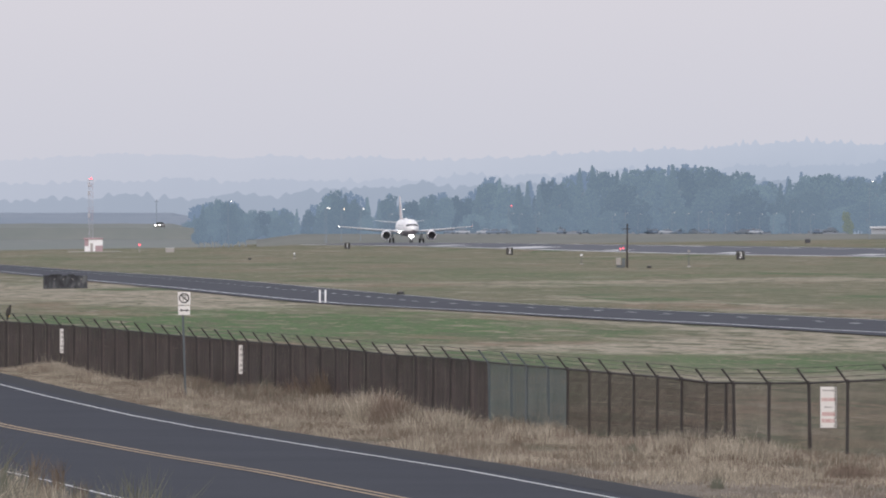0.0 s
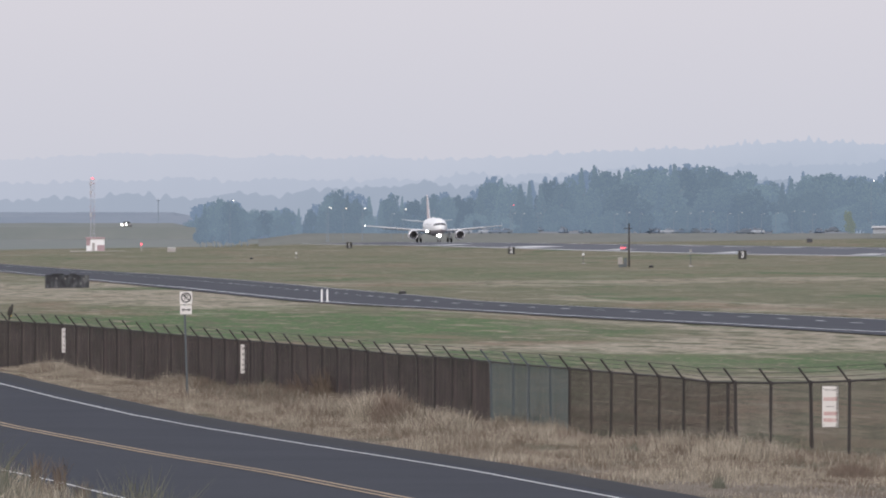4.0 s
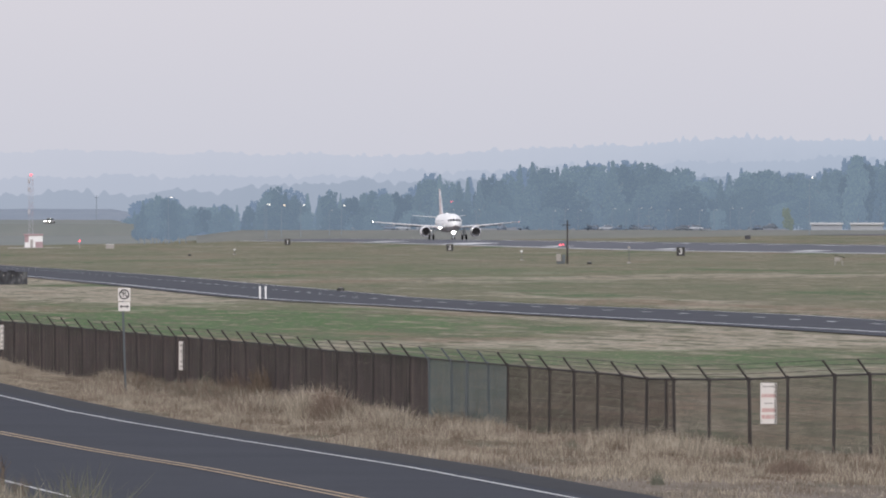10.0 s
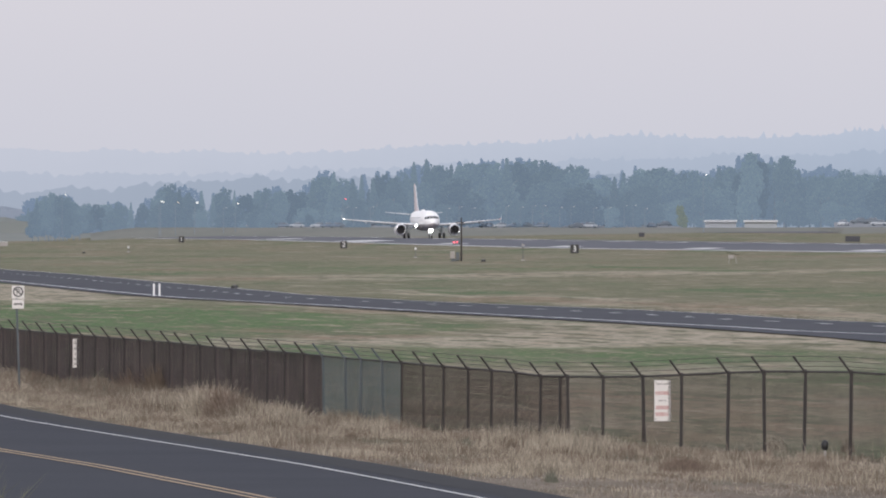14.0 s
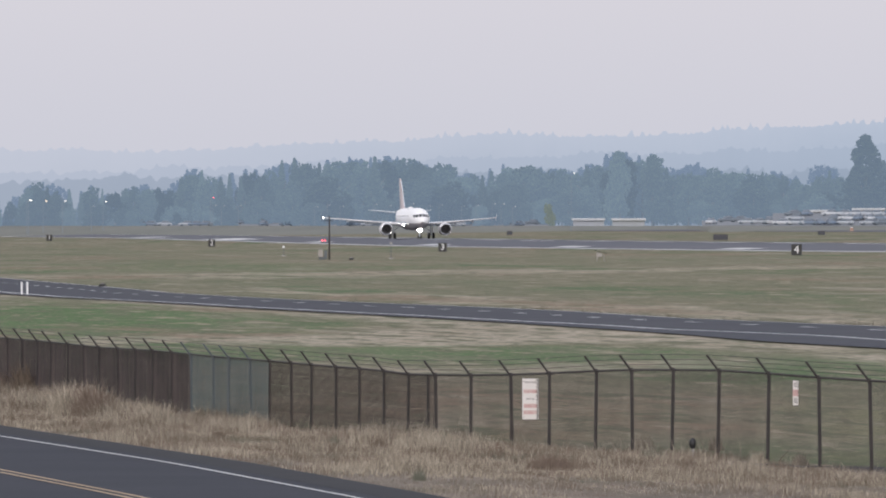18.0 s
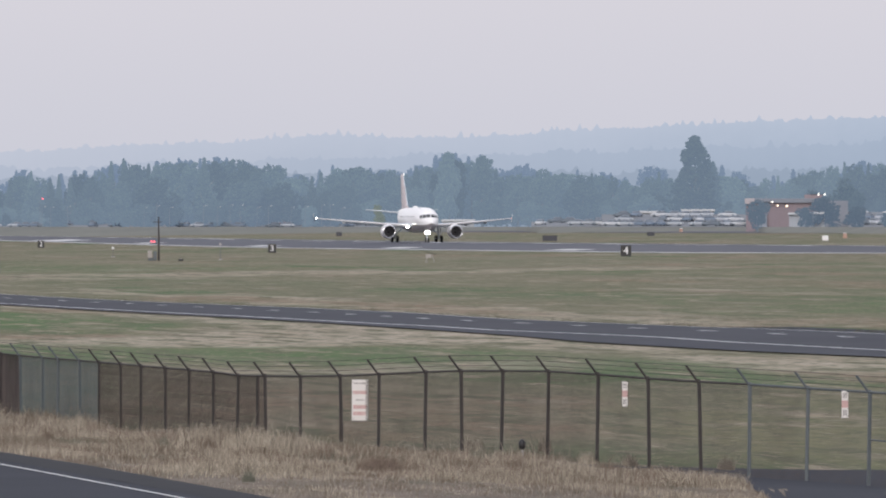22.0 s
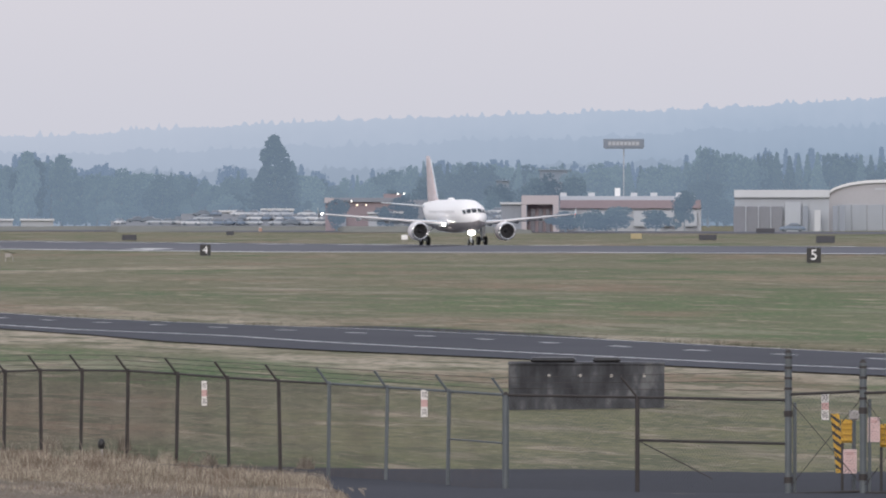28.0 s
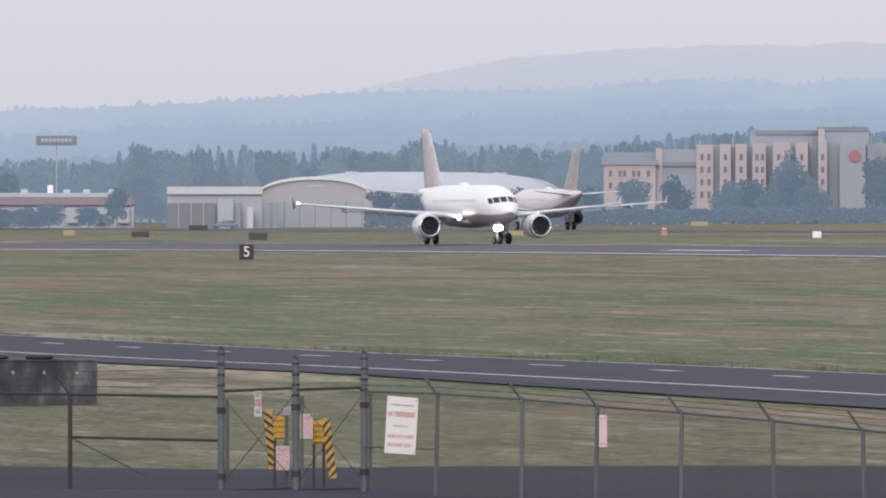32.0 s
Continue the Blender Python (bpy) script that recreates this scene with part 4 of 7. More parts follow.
M["hazed_tower_red"] = mat("hazed_tower_red", grey((0.37, 0.265, 0.285), 0.15), 0.6, 2)
m = stand(-618, 446)
D_T = m.translation.xy.length
sh = thing("equipment_shelter", m, "small red and white chequered equipment shelter on a pale pad", "shelter")
u = D_T / F
part("body", box_mesh("body", M["white"], -16 * u, 16 * u, 0, 3.0, 0, 22 * u, 0.05), sh)
part("roof", box_mesh("roof", M["hazed_tower_red"], -18 * u, 17 * u, -0.3, 3.3, 22 * u, 25 * u, 0.05), sh)
for x0, x1, z0, z1 in ((-16, -9, 10, 22), (3, 16, 0, 11)):
    part("red_panel", box_mesh("red_panel", M["hazed_tower_red"], x0 * u, x1 * u, -0.03, 0.0, z0 * u, z1 * u), sh)
part("door", box_mesh("door", M["sign_grey"], -6 * u, -1 * u, -0.04, 0.0, 0.1, 15 * u), sh)
pad = thing("concrete_pad", m, "pale concrete pad under the shelter", "pad", kind="structure", data=box_mesh("concrete_pad", M["concrete"], -45 * u, 50 * u, -9, 14, -0.1, 0.12))
tw = thing("lattice_tower", m @ pose(-5 * u, 6, 0), "red and white lattice antenna mast with a red lamp", "antenna mast")
H_T = (446 - 318) * u
n_seg = 16
hw = 0.5
for k in range(n_seg):
    z0, z1 = H_T * k / n_seg, H_T * (k + 1) / n_seg
    mm = M["hazed_tower_red"] if k in (12, 14, 15, 7, 8, 9) else M["tower_white"]
    bm = bmesh.new()
    for sx, sy in ((-1, -1), (1, -1), (1, 1), (-1, 1)):
        rod(bm, (sx * hw, sy * hw, z0), (sx * hw, sy * hw, z1), 0.035, 5)
    for sx in (-1, 1):
        rod(bm, (-hw, sx * hw, z0), (hw, sx * hw, z1), 0.022, 4)
        rod(bm, (hw, sx * hw, z0), (-hw, sx * hw, z1), 0.022, 4)
        rod(bm, (-hw, sx * hw, z1), (hw, sx * hw, z1), 0.022, 4)
    part("lattice_section", mesh_from(bm, "lattice_section", mm), tw)
for zf in (0.98, 0.86, 0.55):
    part("antenna_box", box_mesh("antenna_box", M["tower_white"], -0.7, -0.15, -0.8, -0.55, H_T * zf - 1.3, H_T * zf - 0.3, 0.05), tw)
part("beacon", egg("beacon", M["red_glow"], (0, 0, H_T + 0.2), 0.28, 0.28, 0.28), tw)

# ---- small floodlight at the foot of the fence ----
v = spot(969, 818, 214.5)
fl = thing("ground_floodlight", pose(v.x, v.y, v.z, 0, 0, facing(v)), "small black floodlight at the foot of the fence", "floodlight")
part("head", egg("head", M["black"], (0, 0, 0.25), 0.09, 0.08, 0.13), fl)
part("stake", rod_mesh("stake", M["sign_grey"], (0.02, 0, -0.15), (0, 0, 0.16), 0.025, 6), fl)
# ---- yellow equipment beyond the runway ----
# yellow greyed to imitate haze
M["hazed_yellow"] = mat("hazed_yellow_paint", grey((0.39, 0.33, 0.20), 0.12), 0.7, 1)
for b0, b1, row0, row1 in ((2684, 2719, 428, 438), (3015, 3045, 412, 421), (1905, 1925, 427, 438)):
    v = on_ground((b0 + b1) / 2, row1)
    d = math.hypot(v.x, v.y)
    w, h = (b1 - b0) * d / F, (row1 - row0) * d / F
    t = thing("yellow_board", pose(v.x, v.y, v.z, 0, 0, facing(v)), "low yellow guidance board on the grass, greyed by painted haze", "runway sign", "yellow boards")
    part("board", box_mesh("board", M["hazed_yellow"], -w / 2, w / 2, -0.15, 0.15, 0.1, h, 0.04), t)
    for sx in (-0.35, 0.35):
        part("leg", rod_mesh("leg", M["steel"], (sx * w, 0, -0.05), (sx * w, 0, 0.12), 0.06, 6), t)

# ---- airliner ----
M["skin"] = mat("airliner_white", grey((0.93, 0.92, 0.92), 0.015), 0.3, 0.3, fine=3)
M["belly"] = mat("airliner_belly_grey", grey((0.33, 0.31, 0.32), 0.08), 0.35, 0.3)
M["wing_grey"] = mat("wing_grey", grey((0.56, 0.60, 0.65), 0.05), 0.35, 0.4)
M["tail_brown"] = mat("tail_mauve_brown", [(0.50, 0.425, 0.44), (0.66, 0.585, 0.595)], 0.4, 0.5, fine=2)
M["tail_line"] = mat("tail_pale_drawing", grey((0.62, 0.52, 0.50), 0.1), 0.4, 0.5)
M["tail_bronze"] = mat("tail_bronze", [(0.35, 0.325, 0.325), (0.48, 0.45, 0.445)], 0.4, 0.5)
M["cream"] = mat("airliner_cream", grey((0.76, 0.70, 0.68), 0.05), 0.35, 0.3)
M["chrome"] = mat("polished_metal", grey((0.72, 0.72, 0.74), 0.08), 0.25, 1, metal=0.9)
M["nacelle"] = mat("nacelle_paint", grey((0.80, 0.77, 0.78), 0.05), 0.3, 0.6)
M["fan_dark"] = mat("fan_dark", grey((0.03, 0.03, 0.035), 0.3), 0.5, 2)
M["cabin_glass"] = mat("cabin_window_pane", grey((0.60, 0.60, 0.62), 0.06), 0.25, 1)
M["tyre"] = mat("tyre_rubber", grey((0.025, 0.025, 0.027), 0.2), 0.85, 3)
M["cockpit_glass"] = mat("cockpit_glass", grey((0.02, 0.025, 0.035), 0.1), 0.08, 1)
M["landing_glow"] = mat("landing_lamp", grey((0.9, 0.9, 0.85)), 0.3, emit=((1.0, 0.96, 0.90), 16.0))
M["tip_glow"] = mat("wing_tip_lamp", grey((0.9, 0.9, 0.9)), 0.3, emit=((1.0, 0.98, 0.95), 8.0))
M["tip_red"] = mat("wing_tip_red_lamp", grey((0.6, 0.1, 0.1)), 0.3, emit=((1.0, 0.25, 0.2), 1.0))

BODY = [(-9.0, 0.04, 3.25, 1.0), (-8.7, 0.45, 3.28, 1.0), (-8.1, 0.9, 3.36, 1.0), (-7.2, 1.32, 3.50, 1.0), (-6.2, 1.62, 3.63, 1.02), (-5.0, 1.84, 3.75, 1.03), (-3.5, 1.96, 3.84, 1.04), (-1.5, 1.98, 3.86, 1.04),
        (13.0, 1.98, 3.86, 1.04), (15.5, 1.86, 3.98, 1.04), (18.0, 1.52, 4.28, 1.02), (20.5, 1.08, 4.66, 1.0), (22.8, 0.66, 5.0, 1.0), (24.4, 0.32, 5.2, 1.0), (24.8, 0.1, 5.25, 1.0)]


def tube(a0, a1, grow=1.0, y0=None, y1=None, seg=28):
    """Open skin of the fuselage between two angles (0 is up), as rows of points."""
    rows = []
    for y, r, zc, k in BODY:
        rows.append([(math.sin(a0 + (a1 - a0) * j / seg) * r * grow, y, zc + math.cos(a0 + (a1 - a0) * j / seg) * r * k * grow) for j in range(seg + 1)])
    return rows


def skin(name, material, rows):
    k = len(rows[0])
    verts = [p for r in rows for p in r]
    faces = [(i * k + j, i * k + j + 1, (i + 1) * k + j + 1, (i + 1) * k + j) for i in range(len(rows) - 1) for j in range(k - 1)]
    return from_lists(name, verts, faces, material, smooth=True)


def nose_point(sg, x, z):
    """Point just proud of the nose skin at side x and height z."""
    lo, hi = -9.0, -1.0
    for _ in range(30):
        y = (lo + hi) / 2
        r, zc, k = span(y, [(q[0], q[1]) for q in BODY]), span(y, [(q[0], q[2]) for q in BODY]), span(y, [(q[0], q[3]) for q in BODY])
        if (x / r) ** 2 + ((z - zc) / (r * k)) ** 2 <= 1:
            hi = y
        else:
            lo = y
    return (sg * x, y - 0.03, z + 0.012)


def foil(root, tip, name, material, n=10):
    """A tapered blade: root and tip are (x, y leading, z, chord, thickness)."""
    rings = []
    for x, y, z, c, th in (root, tip):
        up = [(x, y + c * (i / n) ** 1.5, z + th * math.sin(math.pi * (i / n) ** 0.6) * 0.6) for i in range(n + 1)]
        lo = [(x, y + c * (i / n) ** 1.5, z - th * math.sin(math.pi * (i / n) ** 0.6) * 0.4) for i in range(n - 1, 0, -1)]
        rings.append(up + lo)
    return loft(name, material, rings)


def ring_solid(name, material, profile, c, n=28):
    """Body of revolution about an axis along y; profile: (y, radius)."""
    rings = [[(c[0] + r * math.cos(j * math.tau / n), c[1] + y, c[2] + r * math.sin(j * math.tau / n)) for j in range(n)] for y, r in profile]
    return loft(name, material, rings, cap=False)


def wheel(name, parent, x, y, z, r, w):
    t = part(name, ring_solid(name, M["tyre"], [(0, r * 0.5), (0, r * 0.93), (w * 0.12, r), (w * 0.88, r), (w, r * 0.93), (w, r * 0.5)], (0, 0, 0), 20), parent, pose(x, y, z, 0, 0, 90) @ pose(0, -w / 2, 0))
    part("rim", ring_solid("rim", M["wing_grey"], [(0.02, 0.02), (0.02, r * 0.52), (w - 0.02, r * 0.52), (w - 0.02, 0.02)], (0, 0, 0), 14), t)
    return t


def make_airliner(name, label, body, tail, lit):
    p = thing(name, pose(0, 0, 0), label, "airliner")
    part("fuselage", skin("fuselage", M[body], tube(-2.0, 2.0)), p)
    part("belly", skin("belly", M["belly"], tube(2.0, math.tau - 2.0)), p)
    part("wing_fairing", egg("wing_fairing", M["belly"], (0, 5.5, 2.35), 2.05, 5.2, 0.75), p)
    # windscreen: six panes wrapped on the nose
    for sg in (-1, 1):
        for x0, x1 in ((0.07, 0.66), (0.74, 1.2), (1.27, 1.52)):
            rows = []
            for z in np.linspace(4.22, 4.74, 4):
                rows.append([nose_point(sg, x0 + (x1 - x0) * j / 5, z - 0.10 * (x0 + (x1 - x0) * j / 5) ** 2) for j in range(6)])
            part("windscreen_pane", skin("windscreen_pane", M["cockpit_glass"], rows), p)
        # cabin windows
        for i in range(26):
            y = -3.0 + i * 0.62
            part("cabin_window", box_mesh("cabin_window", M["cabin_glass"], -0.012, 0.012, -0.09, 0.09, -0.13, 0.13), p, pose(sg * 1.965, y, 4.35, 0, sg * -12, 0))
        w = part("wing", foil((sg * 1.6, 1.4, 2.75, 6.6, 0.75), (sg * 6.4, 4.0, 3.08, 4.1, 0.45), "wing", M["wing_grey"]), p)
        part("outer_wing", foil((sg * 6.4, 4.0, 3.08, 4.1, 0.45), (sg * 17.0, 9.5, 4.05, 1.6, 0.17), "outer_wing", M["wing_grey"]), w)
        part("leading_edge", foil((sg * 2.3, 1.65, 2.83, 0.35, 0.22), (sg * 17.0, 9.42, 4.07, 0.14, 0.1), "leading_edge", M["nacelle"]), w)
        part("wing_tip_fence", foil((sg * 17.02, 9.8, 3.55, 1.1, 0.05), (sg * 17.25, 10.2, 4.85, 0.5, 0.04), "wing_tip_fence", M["wing_grey"]), w)
        for x, y, z in ((5.0, 7.2, 2.7), (8.6, 7.4, 3.0), (12.2, 8.6, 3.35)):
            part("flap_fairing", egg("flap_fairing", M["wing_grey"], (sg * x, y, z), 0.2, 1.5, 0.24), w)
        part("flap", foil((sg * 2.2, 7.6, 2.55, 1.5, 0.18), (sg * 12.4, 8.4, 3.3, 0.9, 0.1), "flap", M["wing_grey"]), w)
        # engine
        ec = (sg * 5.75, 0, 1.83)
        e = part("engine_nacelle", ring_solid("engine_nacelle", M["nacelle"], [(0.22, 0.93), (0.1, 1.06), (0.35, 1.16), (1.2, 1.24), (2.4, 1.2), (3.3, 1.0), (3.5, 0.9)], ec), p)
        part("intake_lip", ring_solid("intake_lip", M["chrome"], [(0.55, 0.86), (0.2, 0.885), (0.03, 0.95), (0.0, 1.01), (0.05, 1.08), (0.3, 1.165)], ec), e)
        # duct and blades coloured dark to stand in for shade inside the intake
        part("intake_duct", ring_solid("intake_duct", M["fan_dark"], [(0.5, 0.86), (1.1, 0.87)], ec), e)
        part("fan", ring_solid("fan", M["fan_dark"], [(1.05, 0.88), (1.0, 0.3), (0.95, 0.26)], ec), e)
        part("spinner", ring_solid("spinner", M["fan_dark"], [(0.95, 0.27), (0.7, 0.18), (0.5, 0.02)], ec, 14), e)
        for k in range(18):
            a = k * math.tau / 18
            part("fan_blade", box_mesh("fan_blade", M["fan_dark"], -0.045, 0.045, -0.012, 0.012, 0.26, 0.86), e, pose(ec[0], 0.98, ec[2], 0, 0, 0) @ pose(0, 0, 0, 0, math.degrees(a), 0) @ pose(0, 0, 0, 0, 0, 35))
        part("core_exhaust", ring_solid("core_exhaust", M["rust"], [(3.3, 0.72), (4.3, 0.45), (4.9, 0.12)], ec, 18), e)
        part("pylon", foil((sg * 5.6, 1.4, 3.0, 4.6, 0.3), (sg * 5.9, 1.4, 3.05, 4.6, 0.3), "pylon", M["nacelle"]), p)
        bm = bmesh.new()
        box(bm, sg * 5.75 - 0.16, sg * 5.75 + 0.16, 1.0, 5.2, 2.75, 3.2, 0.1)
        part("pylon", mesh_from(bm, "pylon", M["nacelle"]), p)
        # main gear
        g = part("main_gear", rod_mesh("main_gear", M["wing_grey"], (sg * 3.8, 6.6, 0.55), (sg * 3.6, 6.5, 2.9), 0.14, 10), p)
        part("gear_brace", rod_mesh("gear_brace", M["wing_grey"], (sg * 3.8, 6.6, 1.3), (sg * 2.2, 6.5, 2.6), 0.08, 8), g)
        part("gear_door", box_mesh("gear_door", M["nacelle"], sg * 4.1 - 0.03, sg * 4.1 + 0.03, 6.1, 7.2, 1.2, 2.7), g)
        for dx in (-0.46, 0.46):
            wheel("wheel", g, sg * 3.8 + dx, 6.6, 0.58, 0.58, 0.4)
        hs = part("tailplane", foil((sg * 0.5, 18.9, 5.0, 3.4, 0.35), (sg * 6.2, 22.3, 5.55, 1.3, 0.14), "tailplane", M["wing_grey"]), p)
        if lit:
            part("wing_root_lamp", egg("wing_root_lamp", M["landing_glow"], (sg * 2.35, 1.5, 2.65), 0.24, 0.12, 0.2), p) if sg < 0 else None
            part("tip_lamp", egg("tip_lamp", M["tip_glow"] if sg < 0 else M["tip_red"], (sg * 16.9, 9.3, 4.1), 0.12 if sg < 0 else 0.05, 0.1, 0.11 if sg < 0 else 0.05), p)
    # fin
    rings = []
    for z, y, c, th in ((5.4, 14.6, 8.2, 0.34), (6.2, 16.4, 6.4, 0.3), (11.2, 20.75, 3.0, 0.14), (11.72, 21.6, 2.1, 0.08)):
        r = [(th * math.sin(math.pi * (i / 8) ** 0.6), y + c * i / 8, z) for i in range(9)] + [(-th * math.sin(math.pi * (i / 8) ** 0.6), y + c * i / 8, z) for i in range(7, 0, -1)]
        rings.append(r)
    fin = part("fin", loft("fin", M[tail], rings), p)
    part("fin_leading_edge", rod_mesh("fin_leading_edge", M["wing_grey"], (0, 16.35, 6.2), (0, 20.7, 11.2), 0.09, 8), fin)
    # pale drawing on both sides of the fin
    for sg in (-1, 1):
        for k, (y, z, ry, rz) in enumerate(((20.4, 8.4, 1.3, 1.5), (20.0, 7.4, 0.9, 0.8), (20.9, 9.3, 0.6, 0.6))):
            th = [((ry + 0.0) * math.cos(a), rz * math.sin(a)) for a in np.linspace(0.4 + k, 5.2 + k, 18)]
            vs = [(sg * 0.29 * (1 - (z + b - 6.2) / 7.5), y + a * f, z + b * f) for f in (1.0, 0.85) for a, b in th]
            part("tail_drawing", from_lists("tail_drawing", vs, [(i, i + 1, i + 19, i + 18) for i in range(17)], M["tail_line"]), fin)
    # nose gear
    g = part("nose_gear", rod_mesh("nose_gear", M["wing_grey"], (0, -4.1, 0.4), (0, -4.2, 2.3), 0.1, 8), p)
    for dx in (-0.25, 0.25):
        wheel("wheel", g, dx, -4.1, 0.39, 0.39, 0.22)
    if lit:
        for x, z in ((-0.2, 1.62), (0.2, 1.62), (0.0, 1.94)):
            part("landing_lamp", egg("landing_lamp", M["landing_glow"], (x, -4.45, z), 0.29, 0.12, 0.29), g)
    part("antenna_fairing", egg("antenna_fairing", M["skin"], (0, 8.0, 5.95), 0.4, 1.6, 0.25), p)
    return p


def on_runway(s):
    return pose(248, s, ground_z(248, s) + 0.05)


airliner = make_airliner("airliner", "white twin-engine airliner with brown tail rolling on the runway", "skin", "tail_brown", True)
airliner.matrix_basis = on_runway(2287)

# ---- parked airliner ----
taxi_jet = make_airliner("taxiing_airliner", "cream twin-engine airliner with bronze tail rolling away on the taxiway", "cream", "tail_bronze", False)


def on_taxiway(s):
    return pose(370, s, ground_z(370, s) + 0.06, 0, 0, 180)


taxi_jet.matrix_basis = on_taxiway(676)

# ---- sedan ----
M["car_paint"] = mat("metallic_blue_car_paint", grey((0.085, 0.105, 0.19), 0.05), 0.27, 1, metal=0.6, spec=0.5)
M["car_paint"].node_tree.nodes["Principled BSDF"].inputs["Coat Weight"].default_value = 1.0
M["car_paint"].node_tree.nodes["Principled BSDF"].inputs["Coat IOR"].default_value = 1.65
M["car_paint"].node_tree.nodes["Principled BSDF"].inputs["Coat Roughness"].default_value = 0.08
M["car_glass"] = mat("car_glass", grey((0.07, 0.095, 0.10), 0.05), 0.05, 1)
_g = M["car_glass"].node_tree.nodes["Principled BSDF"]
_g.inputs["Transmission Weight"].default_value = 0.75
_g.inputs["IOR"].default_value = 1.12
M["tail_lamp"] = mat("tail_lamp", grey((0.5, 0.04, 0.04)), 0.3, emit=((1.0, 0.07, 0.10), 1.1))
M["brake_lamp"] = mat("amber_lamp", grey((0.7, 0.3, 0.1)), 0.3, emit=((1.0, 0.10, 0.06), 2.0))
M["plate_blue"] = mat("pale_blue_plate", grey((0.34, 0.40, 0.48), 0.06), 0.5, 4)
M["seat_dark"] = mat("seat_cloth", grey((0.05, 0.05, 0.055), 0.2), 0.9, 4)


def make_sedan():
    """Rear bumper at y = 0, heading +y."""
    c = thing("sedan", pose(0, 0, 0), "metallic blue four-door sedan with lit red tail lamps driving away", "car")

    def section(y, wb, zb, wt, zt):
        return [(-wb, y, 0.28), (-wb - 0.03, y, 0.5), (-wb, y, zb), (-wt, y, zt), (-wt * 0.6, y, zt + 0.05), (0, y, zt + 0.065), (wt * 0.6, y, zt + 0.05), (wt, y, zt), (wb, y, zb), (wb + 0.03, y, 0.5), (wb, y, 0.28)]

    body = [section(0.0, 0.74, 0.62, 0.70, 0.70), section(0.06, 0.80, 0.80, 0.74, 0.98), section(0.2, 0.84, 0.86, 0.74, 1.02), section(0.75, 0.87, 0.88, 0.76, 1.0), section(2.2, 0.88, 0.86, 0.80, 0.93),
            section(3.3, 0.88, 0.84, 0.78, 0.92), section(4.3, 0.84, 0.72, 0.68, 0.80), section(4.65, 0.72, 0.55, 0.6, 0.66)]
    part("body", loft("body", M["car_paint"], body), c)
    roof = [[(-x, y, z), (-x * 0.55, y, z + 0.045), (0, y, z + 0.06), (x * 0.55, y, z + 0.045), (x, y, z), (x, y, z - 0.03), (-x, y, z - 0.03)] for y, x, z in ((1.0, 0.57, 1.37), (1.4, 0.61, 1.43), (2.2, 0.61, 1.43), (2.6, 0.58, 1.38))]
    part("roof", loft("roof", M["car_paint"], roof), c)
    for sg in (-1, 1):
        for y0, x0, z0, y1, x1, z1, nm in ((0.45, 0.72, 0.97, 1.1, 0.57, 1.38, "rear_pillar"), (3.2, 0.72, 0.93, 2.5, 0.55, 1.38, "front_pillar"), (1.95, 0.76, 0.94, 1.9, 0.58, 1.39, "door_pillar")):
            part(nm, rod_mesh(nm, M["car_paint"], (sg * x0, y0, z0), (sg * x1, y1, z1), 0.115 if nm == "rear_pillar" else 0.045, 8), c)
        part("side_window", from_lists("side_window", [(sg * 0.74, 0.75, 0.96), (sg * 0.74, 3.1, 0.93), (sg * 0.57, 2.5, 1.37), (sg * 0.57, 1.15, 1.36)], [(0, 1, 2, 3)], M["car_glass"]), c)
        part("mirror", egg("mirror", M["black"], (sg * 0.95, 2.75, 0.98), 0.12, 0.07, 0.08), c)
        t = part("tail_lamp", box_mesh("tail_lamp", M["tail_lamp"], sg * 0.73 - 0.115, sg * 0.73 + 0.115, 0.0, 0.12, 0.80, 0.92, 0.04), c)
        part("amber_lamp", box_mesh("amber_lamp", M["brake_lamp"], sg * 0.72 - 0.135, sg * 0.72 + 0.135, -0.03, 0.1, 0.67, 0.795, 0.04), c)
        part("door_handle", box_mesh("door_handle", M["chrome"], sg * 0.885 - 0.015, sg * 0.885 + 0.015, 1.35, 1.55, 0.8, 0.84), c)
        for y in (0.95, 3.75):
            wheel("wheel", c, sg * 0.78, y, 0.31, 0.31, 0.2)
    # screens
    part("rear_screen", from_lists("rear_screen", [(-0.66, 0.40, 1.02), (0.66, 0.40, 1.02), (0.54, 0.98, 1.385), (-0.54, 0.98, 1.385)], [(0, 1, 2, 3)], M["car_glass"]), c)
    part("windscreen", from_lists("windscreen", [(-0.70, 3.25, 0.95), (0.70, 3.25, 0.95), (0.54, 2.58, 1.38), (-0.54, 2.58, 1.38)], [(3, 2, 1, 0)], M["car_glass"]), c)
    part("trunk_trim", box_mesh("trunk_trim", M["chrome"], -0.6, 0.6, 0.0, 0.05, 0.86, 0.905, 0.01), c)
    part("badge", egg("badge", M["chrome"], (0, 0.02, 0.96), 0.06, 0.02, 0.025), c)
    part("bumper", box_mesh("bumper", M["car_paint"], -0.82, 0.82, -0.08, 0.15, 0.32, 0.60, 0.05), c)
    part("plate_recess", box_mesh("plate_recess", M["car_paint"], -0.35, 0.35, -0.012, 0.04, 0.60, 0.82, 0.01), c)
    part("number_plate", box_mesh("number_plate", M["plate_blue"], -0.16, 0.16, -0.02, -0.013, 0.64, 0.79), c)
    part("plate_bar", box_mesh("plate_bar", M["sign_grey"], -0.11, 0.11, -0.024, -0.021, 0.69, 0.75), c)
    for x in (-0.35, 0.35):
        part("headrest", box_mesh("headrest", M["seat_dark"], x - 0.13, x + 0.13, 1.9, 2.0, 1.02, 1.26, 0.04), c)
